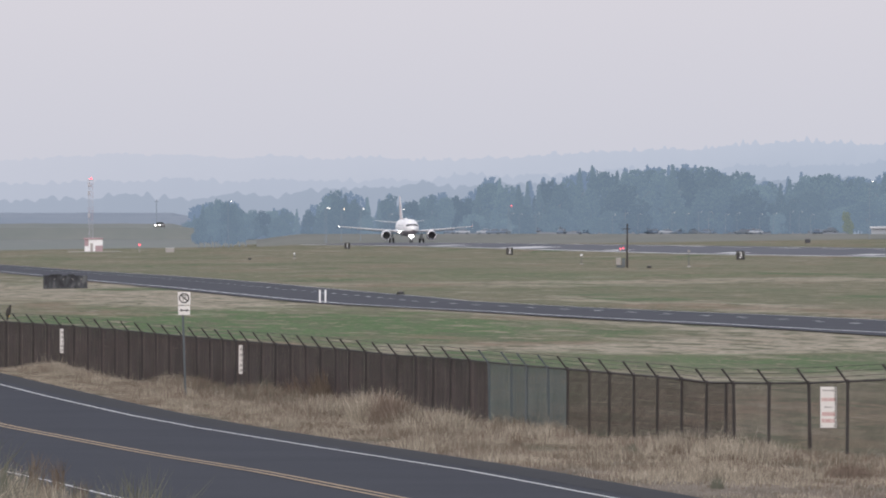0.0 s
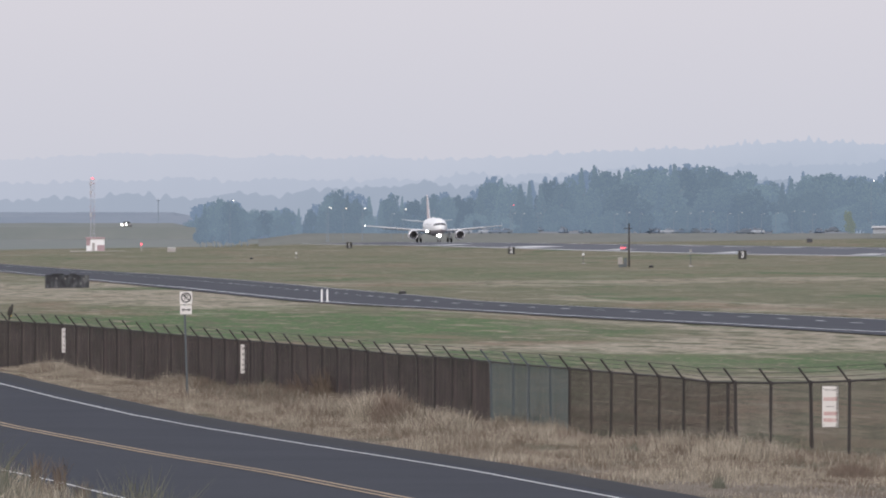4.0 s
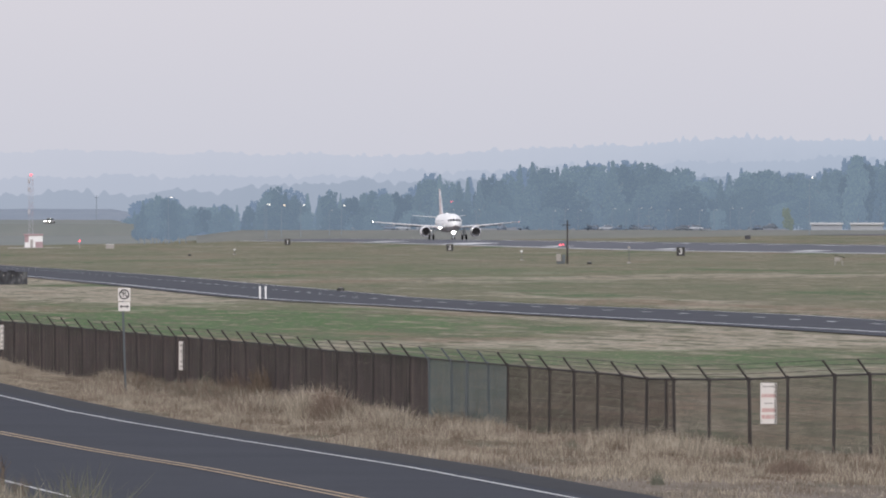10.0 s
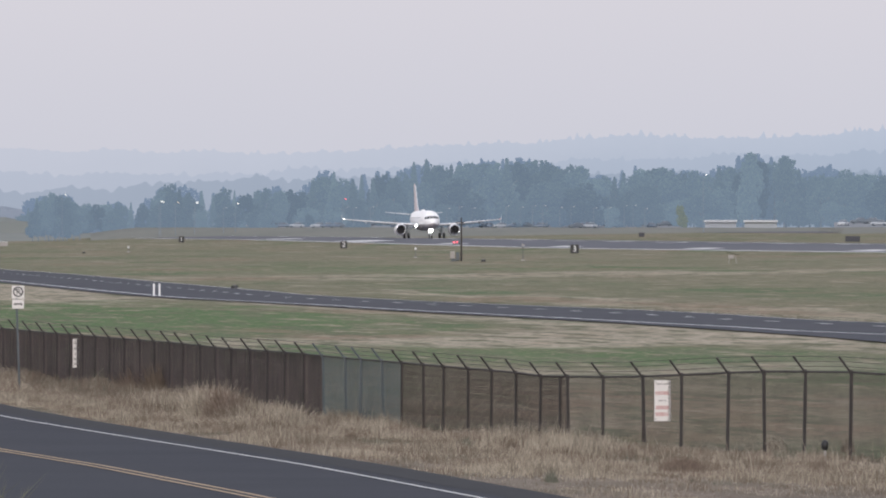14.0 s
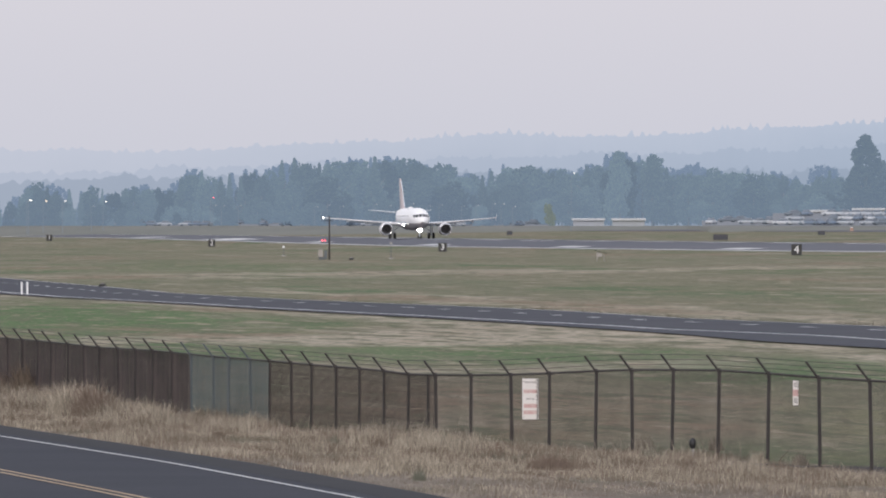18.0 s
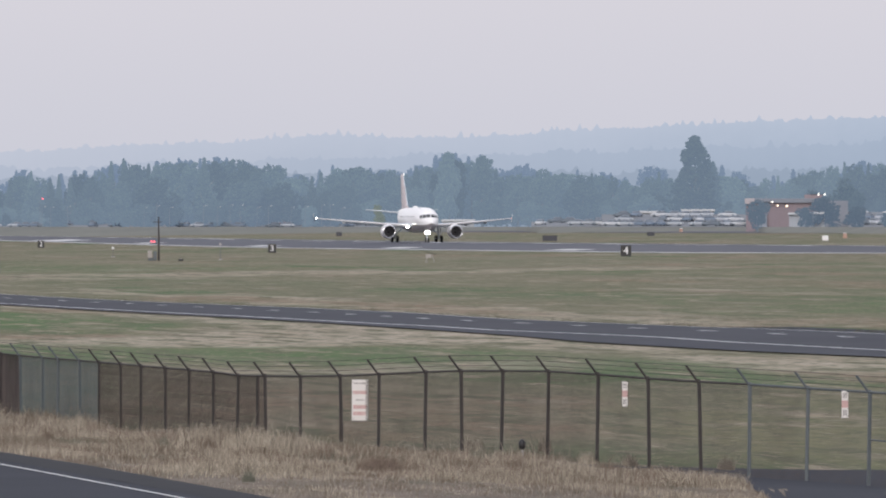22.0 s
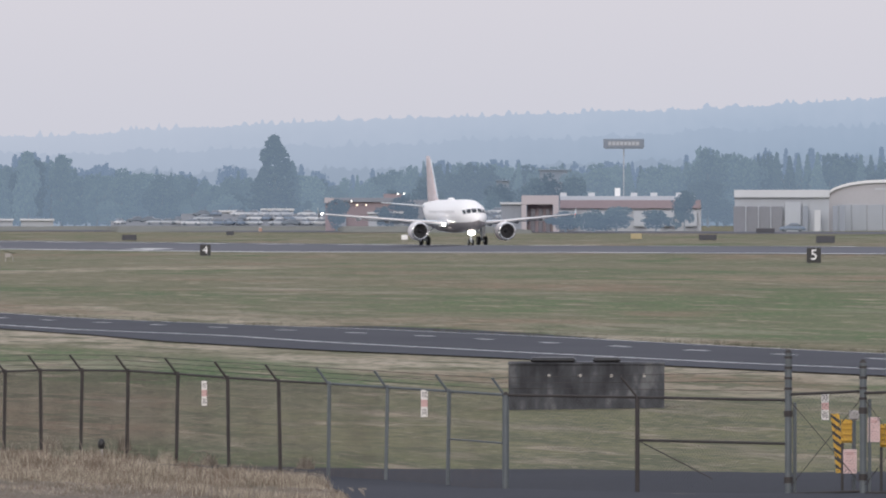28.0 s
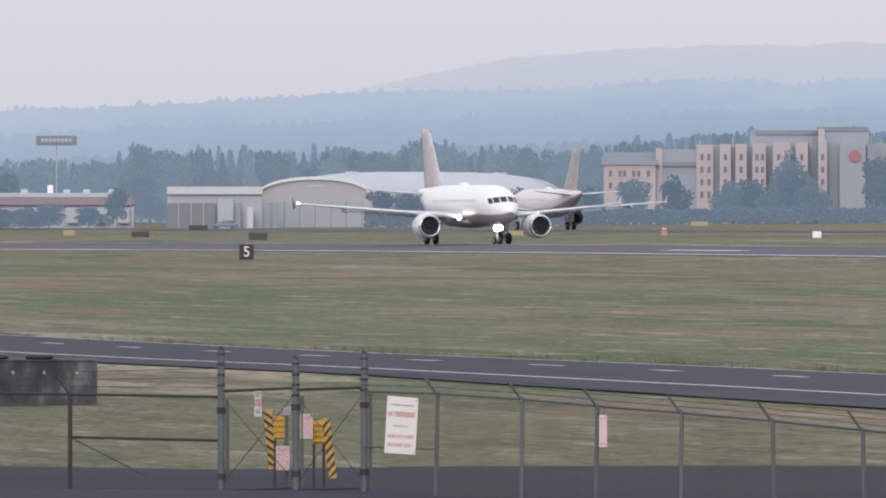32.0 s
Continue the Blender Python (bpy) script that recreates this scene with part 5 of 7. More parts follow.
    part("rear_shelf", box_mesh("rear_shelf", M["seat_dark"], -0.62, 0.62, 0.6, 1.1, 0.95, 1.0), c)
    return c


def on_road(s):
    w = road_w(s) - 1.2
    return pose(w, s, ground_z(w, s) + 0.07, 0, 0, 0)


sedan = make_sedan()
sedan.matrix_basis = on_road(-616)

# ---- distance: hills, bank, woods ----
def hazy_backdrop_mat(name, low, high, fade, west_haze=None):
    """Far ridge whose emission colour holds painted haze; fade: metres below its top over which it thins into the sky.
    """
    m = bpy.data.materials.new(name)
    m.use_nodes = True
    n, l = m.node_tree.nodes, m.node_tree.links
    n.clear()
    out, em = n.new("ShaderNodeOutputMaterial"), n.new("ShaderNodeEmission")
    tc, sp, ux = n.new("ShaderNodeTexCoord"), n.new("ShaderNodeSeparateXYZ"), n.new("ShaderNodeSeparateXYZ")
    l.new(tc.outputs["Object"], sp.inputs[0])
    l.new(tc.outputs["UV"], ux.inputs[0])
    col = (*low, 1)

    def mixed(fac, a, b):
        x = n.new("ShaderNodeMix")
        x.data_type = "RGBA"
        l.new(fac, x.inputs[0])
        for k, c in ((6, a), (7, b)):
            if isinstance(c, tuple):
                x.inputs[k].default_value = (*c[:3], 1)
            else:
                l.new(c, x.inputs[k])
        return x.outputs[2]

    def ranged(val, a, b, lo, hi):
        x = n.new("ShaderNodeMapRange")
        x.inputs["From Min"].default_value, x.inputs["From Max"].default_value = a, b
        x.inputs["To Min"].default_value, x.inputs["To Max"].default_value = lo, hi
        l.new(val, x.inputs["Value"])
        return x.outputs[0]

    # canopies and clearings, then drifts of painted haze
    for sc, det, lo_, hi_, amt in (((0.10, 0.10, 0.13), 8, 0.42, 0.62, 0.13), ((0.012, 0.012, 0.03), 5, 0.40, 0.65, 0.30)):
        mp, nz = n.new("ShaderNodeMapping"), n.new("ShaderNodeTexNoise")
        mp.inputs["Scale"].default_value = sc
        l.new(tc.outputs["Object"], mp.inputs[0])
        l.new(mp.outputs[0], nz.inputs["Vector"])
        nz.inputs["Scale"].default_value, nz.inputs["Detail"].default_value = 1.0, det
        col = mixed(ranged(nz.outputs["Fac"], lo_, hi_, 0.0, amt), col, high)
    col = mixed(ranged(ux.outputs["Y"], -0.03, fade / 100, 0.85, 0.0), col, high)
    if west_haze:
        # the painted haze grows thicker over the west
        col = mixed(ranged(sp.outputs["X"], 1150, 200, 0.0, 0.85), col, west_haze)
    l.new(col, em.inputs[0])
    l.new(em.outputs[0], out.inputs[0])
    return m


def ridge(name, d, line, jag, spike, material, label, seed, step=3.0):
    """A far wooded ridge with an uneven top of crowns and spires."""
    r = random.Random(seed)
    verts, faces, depth, rise = [], [], [], []
    b, b_end = line[0][0], line[-1][0]
    k = 0
    left = 0
    while b <= b_end:
        top = span(b, line) - (noise.noise((b * 0.012, seed, 0)) * jag + noise.noise((b * 0.07, seed, 5)) * jag * 0.8)
        smooth_z = spot(b, top, d).z
        tall = spike * span(b, [(-300, 0.3), (500, 1.0)])
        if spike:
            top -= max(0.0, noise.noise((b * 0.22, seed, 9)) + 0.1) * tall * 0.5
            if left <= 0 and r.random() < 0.12:
                left = wide = r.choice((4, 5, 6, 8))
                peak = r.uniform(0.15, 1.1) ** 1.3 * tall
            if left > 0:
                top -= peak * (1 - abs(left - wide / 2 - 0.5) / (wide / 2))
                left -= 1
        a, c = spot(b, top, d), spot(b, 440, d - 40)
        verts += [tuple(a), (c.x, c.y, 4.0)]
        depth.append((smooth_z - 4.0) / 100)
        rise.append((smooth_z - a.z) / 100)
        if k:
            faces.append((2 * k - 2, 2 * k - 1, 2 * k + 1, 2 * k))
        k += 1
        b += step * r.uniform(0.6, 1.4)
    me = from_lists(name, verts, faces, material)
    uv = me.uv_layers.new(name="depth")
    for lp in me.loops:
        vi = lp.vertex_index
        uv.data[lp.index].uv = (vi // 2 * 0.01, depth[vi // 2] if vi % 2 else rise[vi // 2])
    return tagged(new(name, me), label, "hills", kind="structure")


ridge("backdrop_mountain", 4900, [(1900, 250), (2200, 205), (2400, 185), (2550, 150), (2700, 122), (2900, 106), (3100, 100), (3400, 95), (3700, 100)], 5, 0, hazy_backdrop_mat("far_mountain", (0.45, 0.50, 0.60), (0.57, 0.59, 0.67), 40), "pale backdrop mountain with painted haze behind the hills", 5, 12)
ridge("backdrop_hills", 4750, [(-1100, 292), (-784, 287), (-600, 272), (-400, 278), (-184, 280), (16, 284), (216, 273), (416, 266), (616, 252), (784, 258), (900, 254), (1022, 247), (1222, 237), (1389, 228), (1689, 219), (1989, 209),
      (2192, 198), (2392, 186), (2592, 180), (2792, 178), (2992, 160), (3192, 168), (3360, 160), (3700, 150)], 6, 11, hazy_backdrop_mat("far_hills", (0.285, 0.375, 0.505), (0.47, 0.54, 0.665), 34, (0.605, 0.61, 0.69)), "wooded backdrop hills with painted haze behind the airfield", 3, 2.0)
ridge("backdrop_low_hills", 4500, [(-1100, 330), (-784, 326), (-500, 318), (-200, 322), (100, 312), (400, 300), (700, 292), (1000, 284), (1400, 272), (1800, 258), (2200, 240), (2600, 232), (3000, 218), (3400, 212), (3700, 210)], 10, 9, hazy_backdrop_mat("low_hills", (0.255, 0.34, 0.455), (0.38, 0.46, 0.59), 30, (0.53, 0.555, 0.65)), "lower wooded backdrop slopes with painted haze", 13, 2.0)
ridge("backdrop_far_trees", 4300, [(-1100, 352), (-784, 358), (-700, 352), (-600, 345), (-500, 350), (-430, 352), (-200, 335), (0, 330), (300, 322), (700, 320), (1100, 318), (1500, 312), (2000, 300), (2400, 290), (2900, 270), (3700, 262)], 12, 8, hazy_backdrop_mat("far_woods", (0.21, 0.285, 0.38), (0.31, 0.385, 0.50), 20, (0.41, 0.452, 0.55)), "far backdrop woods with painted haze at the foot of the hills", 8, 2.0)

# distance haze is mixed into the bank and levee colours
M["bank"] = mat("hazed_bank_grass", [(0.145, 0.168, 0.16), (0.215, 0.22, 0.205)], 0.95, 0.02, (1, 1, 1), fine=5)
M["levee"] = mat("hazed_levee", [(0.20, 0.24, 0.295), (0.245, 0.28, 0.33)], 0.95, 0.05, fine=5)
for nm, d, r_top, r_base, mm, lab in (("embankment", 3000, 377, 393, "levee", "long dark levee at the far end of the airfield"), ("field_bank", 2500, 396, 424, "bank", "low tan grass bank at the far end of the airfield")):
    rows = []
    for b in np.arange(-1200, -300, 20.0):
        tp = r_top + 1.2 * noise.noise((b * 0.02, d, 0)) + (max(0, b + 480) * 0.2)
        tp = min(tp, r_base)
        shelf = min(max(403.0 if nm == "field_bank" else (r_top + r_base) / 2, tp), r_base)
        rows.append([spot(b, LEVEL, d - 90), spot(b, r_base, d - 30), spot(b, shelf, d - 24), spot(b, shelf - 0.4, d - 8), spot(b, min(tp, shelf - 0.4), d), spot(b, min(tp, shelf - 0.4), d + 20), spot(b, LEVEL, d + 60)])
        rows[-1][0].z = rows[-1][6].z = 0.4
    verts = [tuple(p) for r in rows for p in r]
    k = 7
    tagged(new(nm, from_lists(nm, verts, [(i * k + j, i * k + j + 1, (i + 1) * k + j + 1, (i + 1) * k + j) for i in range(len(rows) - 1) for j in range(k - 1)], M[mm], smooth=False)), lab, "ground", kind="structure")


# grass colour greyed with painted haze
M["rise"] = mat("hazed_dry_grass", [(0.165, 0.175, 0.16), (0.225, 0.222, 0.20)], 0.95, 0.08, (1, 1, 1), fine=6, spec=0.1)
# grass rising to the foot of the woods and lots
rows = []
for b in np.arange(-330, 1740, 10.0):
    d = span(b, [(-330, 2330), (960, 2240), (1000, 2010), (1365, 1960), (1400, 1800), (1740, 1600)])
    crest = 414.3 + 1.2 * noise.noise((b * 0.01, 4.0, 0)) + 0.5 * noise.noise((b * 0.09, 4.0, 0)) + max(0, -b - 250) * 0.12 + max(0, b - 1640) * 0.08
    q = [spot(b, LEVEL, d), spot(b, crest, d + 35), spot(b, crest, d + 55), spot(b, LEVEL, d + 100)]
    for p in (q[0], q[3]):
        p.z = ground_z(p.x, p.y) - 0.3
    rows.append(q)
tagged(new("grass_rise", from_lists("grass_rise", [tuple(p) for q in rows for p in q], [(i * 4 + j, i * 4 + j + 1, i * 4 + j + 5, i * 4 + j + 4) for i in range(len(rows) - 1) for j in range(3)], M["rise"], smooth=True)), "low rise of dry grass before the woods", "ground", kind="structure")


def crown_mesh(name, seed, h, rad, kind):
    """Foliage of one tree: many small leaf clumps in uneven lobes; the trunk foot at 0."""
    r = random.Random(seed)
    pts = []
    if kind == "broad":
        lobes = [(r.uniform(-0.55, 0.55) * rad, r.uniform(-0.55, 0.55) * rad, h * r.uniform(0.2, 0.84), rad * r.uniform(0.3, 0.58)) for _ in range(18)]
        lobes.append((0, 0, h * 0.86, rad * 0.42))
        for x, y, z, q in lobes:
            for _ in range(80):
                u = Vector((r.gauss(0, 1), r.gauss(0, 1), r.gauss(0, 1))).normalized() * q * r.uniform(0.5, 1.0)
                pts.append((x + u.x, y + u.y, max(min(z + u.z * 0.85, h), h * 0.08)))
    else:
        k = {"poplar": 0.75, "conifer": 1.0}[kind]
        for _ in range(900):
            f = r.random() ** (0.9 if kind == "conifer" else 1.0)
            wide = (1 - f) ** k if kind == "conifer" else ((1 - f) ** 0.55 * (0.93 + 0.07 * math.sin(9 * f + seed)) * min(1, f * 5 + 0.6) * 1.3)
            a = r.uniform(0, math.tau)
            q = rad * wide * r.uniform(0.55, 1.05) * (1 + 0.25 * math.sin(3 * a + 11 * f))
            pts.append((q * math.cos(a), q * math.sin(a), h * (0.06 + 0.94 * f)))
    verts, faces = [], []
    for x, y, z in pts:
        s = r.uniform(0.02, 0.046) * h * (0.8 if kind != "broad" else 1.0)
        n = len(verts)
        rot = Euler((r.uniform(0, 6), r.uniform(0, 6), r.uniform(0, 6))).to_matrix()
        for c in ((1, 0, 0), (-0.8, 0.3, 0), (0.1, 1, 0.1), (0, -0.9, 0.2), (0, 0.2, 0.9), (0.2, 0, -0.9)):
            u = rot @ (Vector(c) * s * r.uniform(0.6, 1.2))
            verts.append((x + u.x, y + u.y, z + u.z))
        for f in ((0, 2, 4), (2, 1, 4), (1, 3, 4), (3, 0, 4), (2, 0, 5), (1, 2, 5), (3, 1, 5), (0, 3, 5)):
            faces.append(tuple(n + i for i in f))
    return verts, faces


def make_tree(kind, seed, h, rad, leaf, label):
    r = random.Random(seed)
    t = thing("tree", pose(0, 0, -50), label, "tree", "trees behind the airfield")
    bm = bmesh.new()
    rod(bm, (0, 0, -0.4), (0, 0, h * 0.75), h * 0.022, 7, h * 0.006)
    for k in range(7):
        a, z = r.uniform(0, math.tau), h * r.uniform(0.18, 0.6)
        rod(bm, (0, 0, z), (rad * 0.7 * math.cos(a), rad * 0.7 * math.sin(a), z + h * 0.18), h * 0.009, 5, h * 0.003)
    part("trunk", mesh_from(bm, "trunk", M["bark"]), t)
    vs, fs = crown_mesh("crown", seed, h, rad, kind)
    part("crown", from_lists("crown", vs, fs, leaf, smooth=True), t)
    return t


# trees and hedge by the buildings: haze painted as a weaker glow
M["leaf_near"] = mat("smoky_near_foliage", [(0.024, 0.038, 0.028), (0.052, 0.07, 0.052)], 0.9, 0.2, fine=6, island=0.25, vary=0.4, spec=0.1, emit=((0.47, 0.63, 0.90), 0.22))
PROTO = {}
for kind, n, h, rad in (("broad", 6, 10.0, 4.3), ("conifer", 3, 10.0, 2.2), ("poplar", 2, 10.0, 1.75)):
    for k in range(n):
        PROTO[kind, k] = make_tree(kind, 30 + 7 * k + len(kind), h, rad, M["leaf"], {"broad": "broad leafy tree with painted grey-green haze", "conifer": "pointed conifer with painted grey-green haze", "poplar": "tall narrow poplar with painted grey-green haze"}[kind])
USED = set()


def plant(kind, b, top, d, rng_, stretch=1.0, foot=None):
    """One tree with its top at drop row top, d metres off."""
    key = (kind, rng_.randrange(sum(1 for q in PROTO if q[0] == kind)))
    v = spot(b, top, d)
    z = ground_z(v.x, v.y) if foot is None else foot
    k = max((v.z - z) / 10.0, 0.12)
    m = pose(v.x, v.y, z, 0, 0, rng_.uniform(0, 360))
    if key in USED:
        ob = copy_thing(PROTO[key], m)
    else:
        ob = PROTO[key]
        ob.matrix_basis = m
        USED.add(key)
    s = stretch * k * rng_.uniform(0.9, 1.15)
    ob.scale = (s, s, k)
    return ob


SKY_WEST = [(-440, 372), (-425, 360), (-408, 352), (-374, 360), (-344, 371), (-284, 371), (-224, 366), (-194, 332), (-164, 345), (-124, 350), (-84, 345), (-44, 352), (6, 334), (46, 345), (61, 326), (96, 309), (121, 325), (156, 322), (191, 318), (206, 325),
            (221, 305), (266, 294), (296, 305), (366, 295), (416, 293), (466, 297), (516, 302), (566, 308), (591, 325), (636, 309), (666, 303)]
SKY_MID = [(666, 303), (716, 315), (782, 306), (842, 285), (872, 300), (902, 290), (932, 315), (1002, 310), (1082, 318), (1122, 318), (1162, 335), (1202, 313), (1242, 325), (1322, 315), (1390, 330), (1489, 313), (1529, 300), (1639, 300), (1719, 303), (1789, 303), (1849, 303)]
SKY_EAST = [(1849, 303), (1992, 304), (2032, 273), (2092, 287), (2152, 282), (2212, 283), (2252, 285), (2312, 288), (2412, 279), (2492, 294), (2537, 264), (2612, 288), (2692, 266), (2752, 288), (2842, 275), (2992, 262), (3150, 250), (3400, 250), (3500, 255)]
SKYLINE = SKY_WEST + SKY_MID + SKY_EAST
rt = random.Random(11)
b = -440.0
while b < 3480:
    far = span(b, [(-440, 2650), (1300, 2700), (2000, 2350), (3500, 2250)])
    top = span(b, SKYLINE) + abs(rt.gauss(0, 7))
    plant("broad" if rt.random() < (0.78 if b < 1900 else 0.5) else "conifer", b, top, far + rt.uniform(-60, 60), rt, rt.uniform(0.62, 0.98))
    if rt.random() < 0.5:
        low = span(b, SKYLINE)
        low = low + (408 - low) * rt.uniform(0.25, 0.75)
        plant("broad", b + rt.uniform(-12, 12), low, far - rt.uniform(100, 220), rt, rt.uniform(0.75, 1.3))
    b += rt.uniform(15, 23)
plant("poplar", 1275, 255, 2300, rt, 1.3)
plant("poplar", 1252, 312, 2320, rt, 0.85)
plant("poplar", 1306, 300, 2310, rt, 0.95)
for b, tp, kd in ((840, 283, "broad"), (897, 289, "broad"), (2032, 273, "broad"), (2537, 264, "broad")):
    plant(kd, b, tp, 2400, rt, 0.5)


# belt of trees standing behind the front rows, nobody could count them
KINDS = []
for k in range(6):
    kd = "broad" if k % 2 == 0 else "conifer"
    vs, fs = crown_mesh("belt", 400 + k, 10.0, 4.0 if kd == "broad" else 2.1, kd)
    n_cl = len(vs) // 6
    keep = np.random.default_rng(k).permutation(n_cl)[:n_cl // 2]
    va = np.array(vs).reshape(n_cl, 6, 3)[keep]
    va = (va - va.mean(1, keepdims=True)) * 1.35 + va.mean(1, keepdims=True)
    KINDS.append(va.reshape(-1, 3))
OCTA = np.array(((0, 2, 4), (2, 1, 4), (1, 3, 4), (3, 0, 4), (2, 0, 5), (1, 2, 5), (3, 1, 5), (0, 3, 5)))
belt_v = []
b = -430.0
while b < 3480:
    far = span(b, [(-440, 2650), (1300, 2700), (2000, 2350), (3500, 2250)]) + rt.uniform(120, 420)
    v = spot(b, span(b, SKYLINE) + rt.uniform(-8, 16), far)
    z = ground_z(v.x, v.y)
    k, a = (v.z - z) / 10.0, rt.uniform(0, math.tau)
    s = k * rt.uniform(0.6, 1.1)
    q = rt.choice(KINDS)
    belt_v.append(np.stack([v.x + s * (q[:, 0] * math.cos(a) - q[:, 1] * math.sin(a)), v.y + s * (q[:, 0] * math.sin(a) + q[:, 1] * math.cos(a)), z + k * q[:, 2]], 1))
    b += rt.uniform(13, 26)
belt_v = np.concatenate(belt_v)
belt_f = (np.arange(len(belt_v) // 6)[:, None, None] * 6 + OCTA[None]).reshape(-1, 3)
# the belt has a stronger painted haze glow than the front rows
tagged(new("far_woods_belt", from_lists("far_woods_belt", belt_v.tolist(), belt_f.tolist(), M["leaf_back"], smooth=True)), "belt of woods with haze painted pale blue-grey", "woods", kind="stuff")

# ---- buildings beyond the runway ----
# haze is painted into these base colours: bluer and lower in contrast
M["wall_pale"] = mat("hazed_pale_metal_wall", grey((0.41, 0.44, 0.49), 0.06), 0.7, 0.15, (1, 1, 0.3), fine=6)
M["wall_roof"] = mat("hazed_pale_roof", grey((0.52, 0.54, 0.575), 0.05), 0.6, 0.1, fine=5)
M["wall_dark"] = mat("hazed_dark_wall", grey((0.285, 0.315, 0.37), 0.10), 0.8, 0.2)
M["wall_red"] = mat("hazed_red_wall", grey((0.285, 0.238, 0.265), 0.08), 0.8, 0.2)
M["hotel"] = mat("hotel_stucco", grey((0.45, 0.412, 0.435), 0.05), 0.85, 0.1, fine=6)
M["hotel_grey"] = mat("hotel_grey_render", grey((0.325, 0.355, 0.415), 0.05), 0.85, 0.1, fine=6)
M["slate"] = mat("slate_roof", grey((0.235, 0.255, 0.30), 0.08), 0.8, 0.3)
M["pane"] = mat("window_pane", grey((0.12, 0.125, 0.165), 0.12), 0.4, 1)
M["logo_red"] = mat("red_roundel", grey((0.34, 0.13, 0.165), 0.06), 0.5, 1)


def block_at(b0, b1, row_top, d, depth, material, name="wall", parent=None, base=None, lift=0.0):
    """A box whose front spans two bearings at d metres; returns its mesh part."""
    u = d / F
    w = (b1 - b0) * u
    o = spot((b0 + b1) / 2, LEVEL, d)
    zb = ground_z(o.x, o.y) if base is None else base
    zt = EYE - (row_top - LEVEL) * u
    ob = part(name, box_mesh(name, material, -w / 2, w / 2, 0, depth, zb - 0.5 + lift, zt, 0.05), parent)
    ob.matrix_basis = pose(o.x, o.y, 0, 0, 0, facing(o))
    return ob


# hangar with barrel roof
H_D = 1600.0
hc = spot(2352, LEVEL, H_D)
M["hangar_gable"] = mat("hangar_gable", grey((0.46, 0.455, 0.48), 0.05), 0.8, 0.2)
hangar = thing("hangar", pose(hc.x, hc.y, ground_z(hc.x, hc.y), 0, 0, facing(hc) - 42), "pale hangar with a long barrel roof beside the airfield", "hangar")
W_H, L_H, E_H, R_H = 13.0, 51.0, 6.0, 8.7


def arch(y, grow=0.0, n=20, up=0.0):
    return [(-(W_H + grow) * math.cos(math.pi * i / n), y, E_H + (R_H - E_H + grow + up) * math.sin(math.pi * i / n)) for i in range(n + 1)]


roof_rows = [arch(y, 0.25, 20, up) for y, up in ((-0.6, 0), (2, 0), (9, 0.75), (L_H * 0.33, 0.95), (L_H * 0.66, 1.0), (L_H - 6, 0.9), (L_H + 0.4, 0.4))] + [arch(y) for y in (L_H + 0.4,)]
part("roof", skin("roof", M["wall_roof"], roof_rows), hangar)
part("roof_edge", skin("roof_edge", M["white"], [arch(-0.62, 0.3), arch(-0.62, -0.25)]), hangar)
gab = arch(0.0)
part("gable", from_lists("gable", [(-W_H, 0, -0.5)] + gab + [(W_H, 0, -0.5)], [tuple(range(len(gab) + 2))], M["hangar_gable"]), hangar)
part("gable", from_lists("gable", [(-W_H, L_H, -0.5)] + [(x, L_H, z) for x, y, z in gab] + [(W_H, L_H, -0.5)], [tuple(range(len(gab) + 2))[::-1]], M["wall_pale"]), hangar)
for sx in (-1, 1):
    part("wall", box_mesh("wall", M["wall_pale"], sx * W_H - 0.2, sx * W_H + 0.2, 0.05, L_H - 0.05, -0.5, E_H, 0.0), hangar)
    for k in range(7):
        part("window", box_mesh("window", M["pane"], sx * (W_H + 0.22) - 0.05, sx * (W_H + 0.22) + 0.05, 4 + k * 6.6, 8 + k * 6.6, 1.6, 3.2), hangar)
for k in range(6):
    part("hangar_door", box_mesh("hangar_door", M["wall_pale"], -11 + k * 3.7, -7.5 + k * 3.7, -0.25, -0.05, -0.3, 4.6, 0.03), hangar)
for i, y in enumerate((6, 14, 22, 30, 38, 46)):
    part("roof_vent", box_mesh("roof_vent", M["wall_roof"], 1.5, 3.0, y, y + 2.2, R_H + 0.3, R_H + 1.2, 0.1), hangar)
part("sign_panel", box_mesh("sign_panel", M["wall_roof"], -1.9, 1.9, -0.12, -0.02, 7.2, 7.55), hangar)

# flat annexes and long low building
annex = thing("hangar_annex", pose(0, 0, 0), "flat-roofed pale annex with dark openings beside the hangar", "building")
block_at(2089, 2256, 352, 1580, 18, M["wall_pale"], parent=annex)
block_at(2088, 2257, 350, 1579, 18.5, M["wall_roof"], "parapet", annex, base=11.3)
# opening is a panel coloured with the hazed shade inside it
block_at(2087, 2174, 379, 1578, 1, mat("opening_shade", grey((0.225, 0.235, 0.265), 0.1), 0.9, 0.3), "opening", annex)
for b0 in (2108, 2130, 2152):
    block_at(b0, b0 + 2, 379, 1577.6, 0.4, M["wall_pale"], "column", annex)
block_at(2230, 2241, 386, 1573, 3, M["wall_roof"], "porch", annex)
for b0 in (2210, 2262, 2275):
    block_at(b0, b0 + 9, 378, 1577, 1, M["wall_dark"], "door", annex)
block_at(2178, 2206, 372, 1577.5, 1, M["wall_pale"], "door", annex)

low = thing("low_terminal_building", pose(0, 0, 0), "long low white building with a dull red band", "building")
block_at(1780, 2020, 361, 1680, 20, M["wall_pale"], parent=low)
block_at(1779, 2030, 373, 1676, 4, M["wall_pale"], "wall", low)
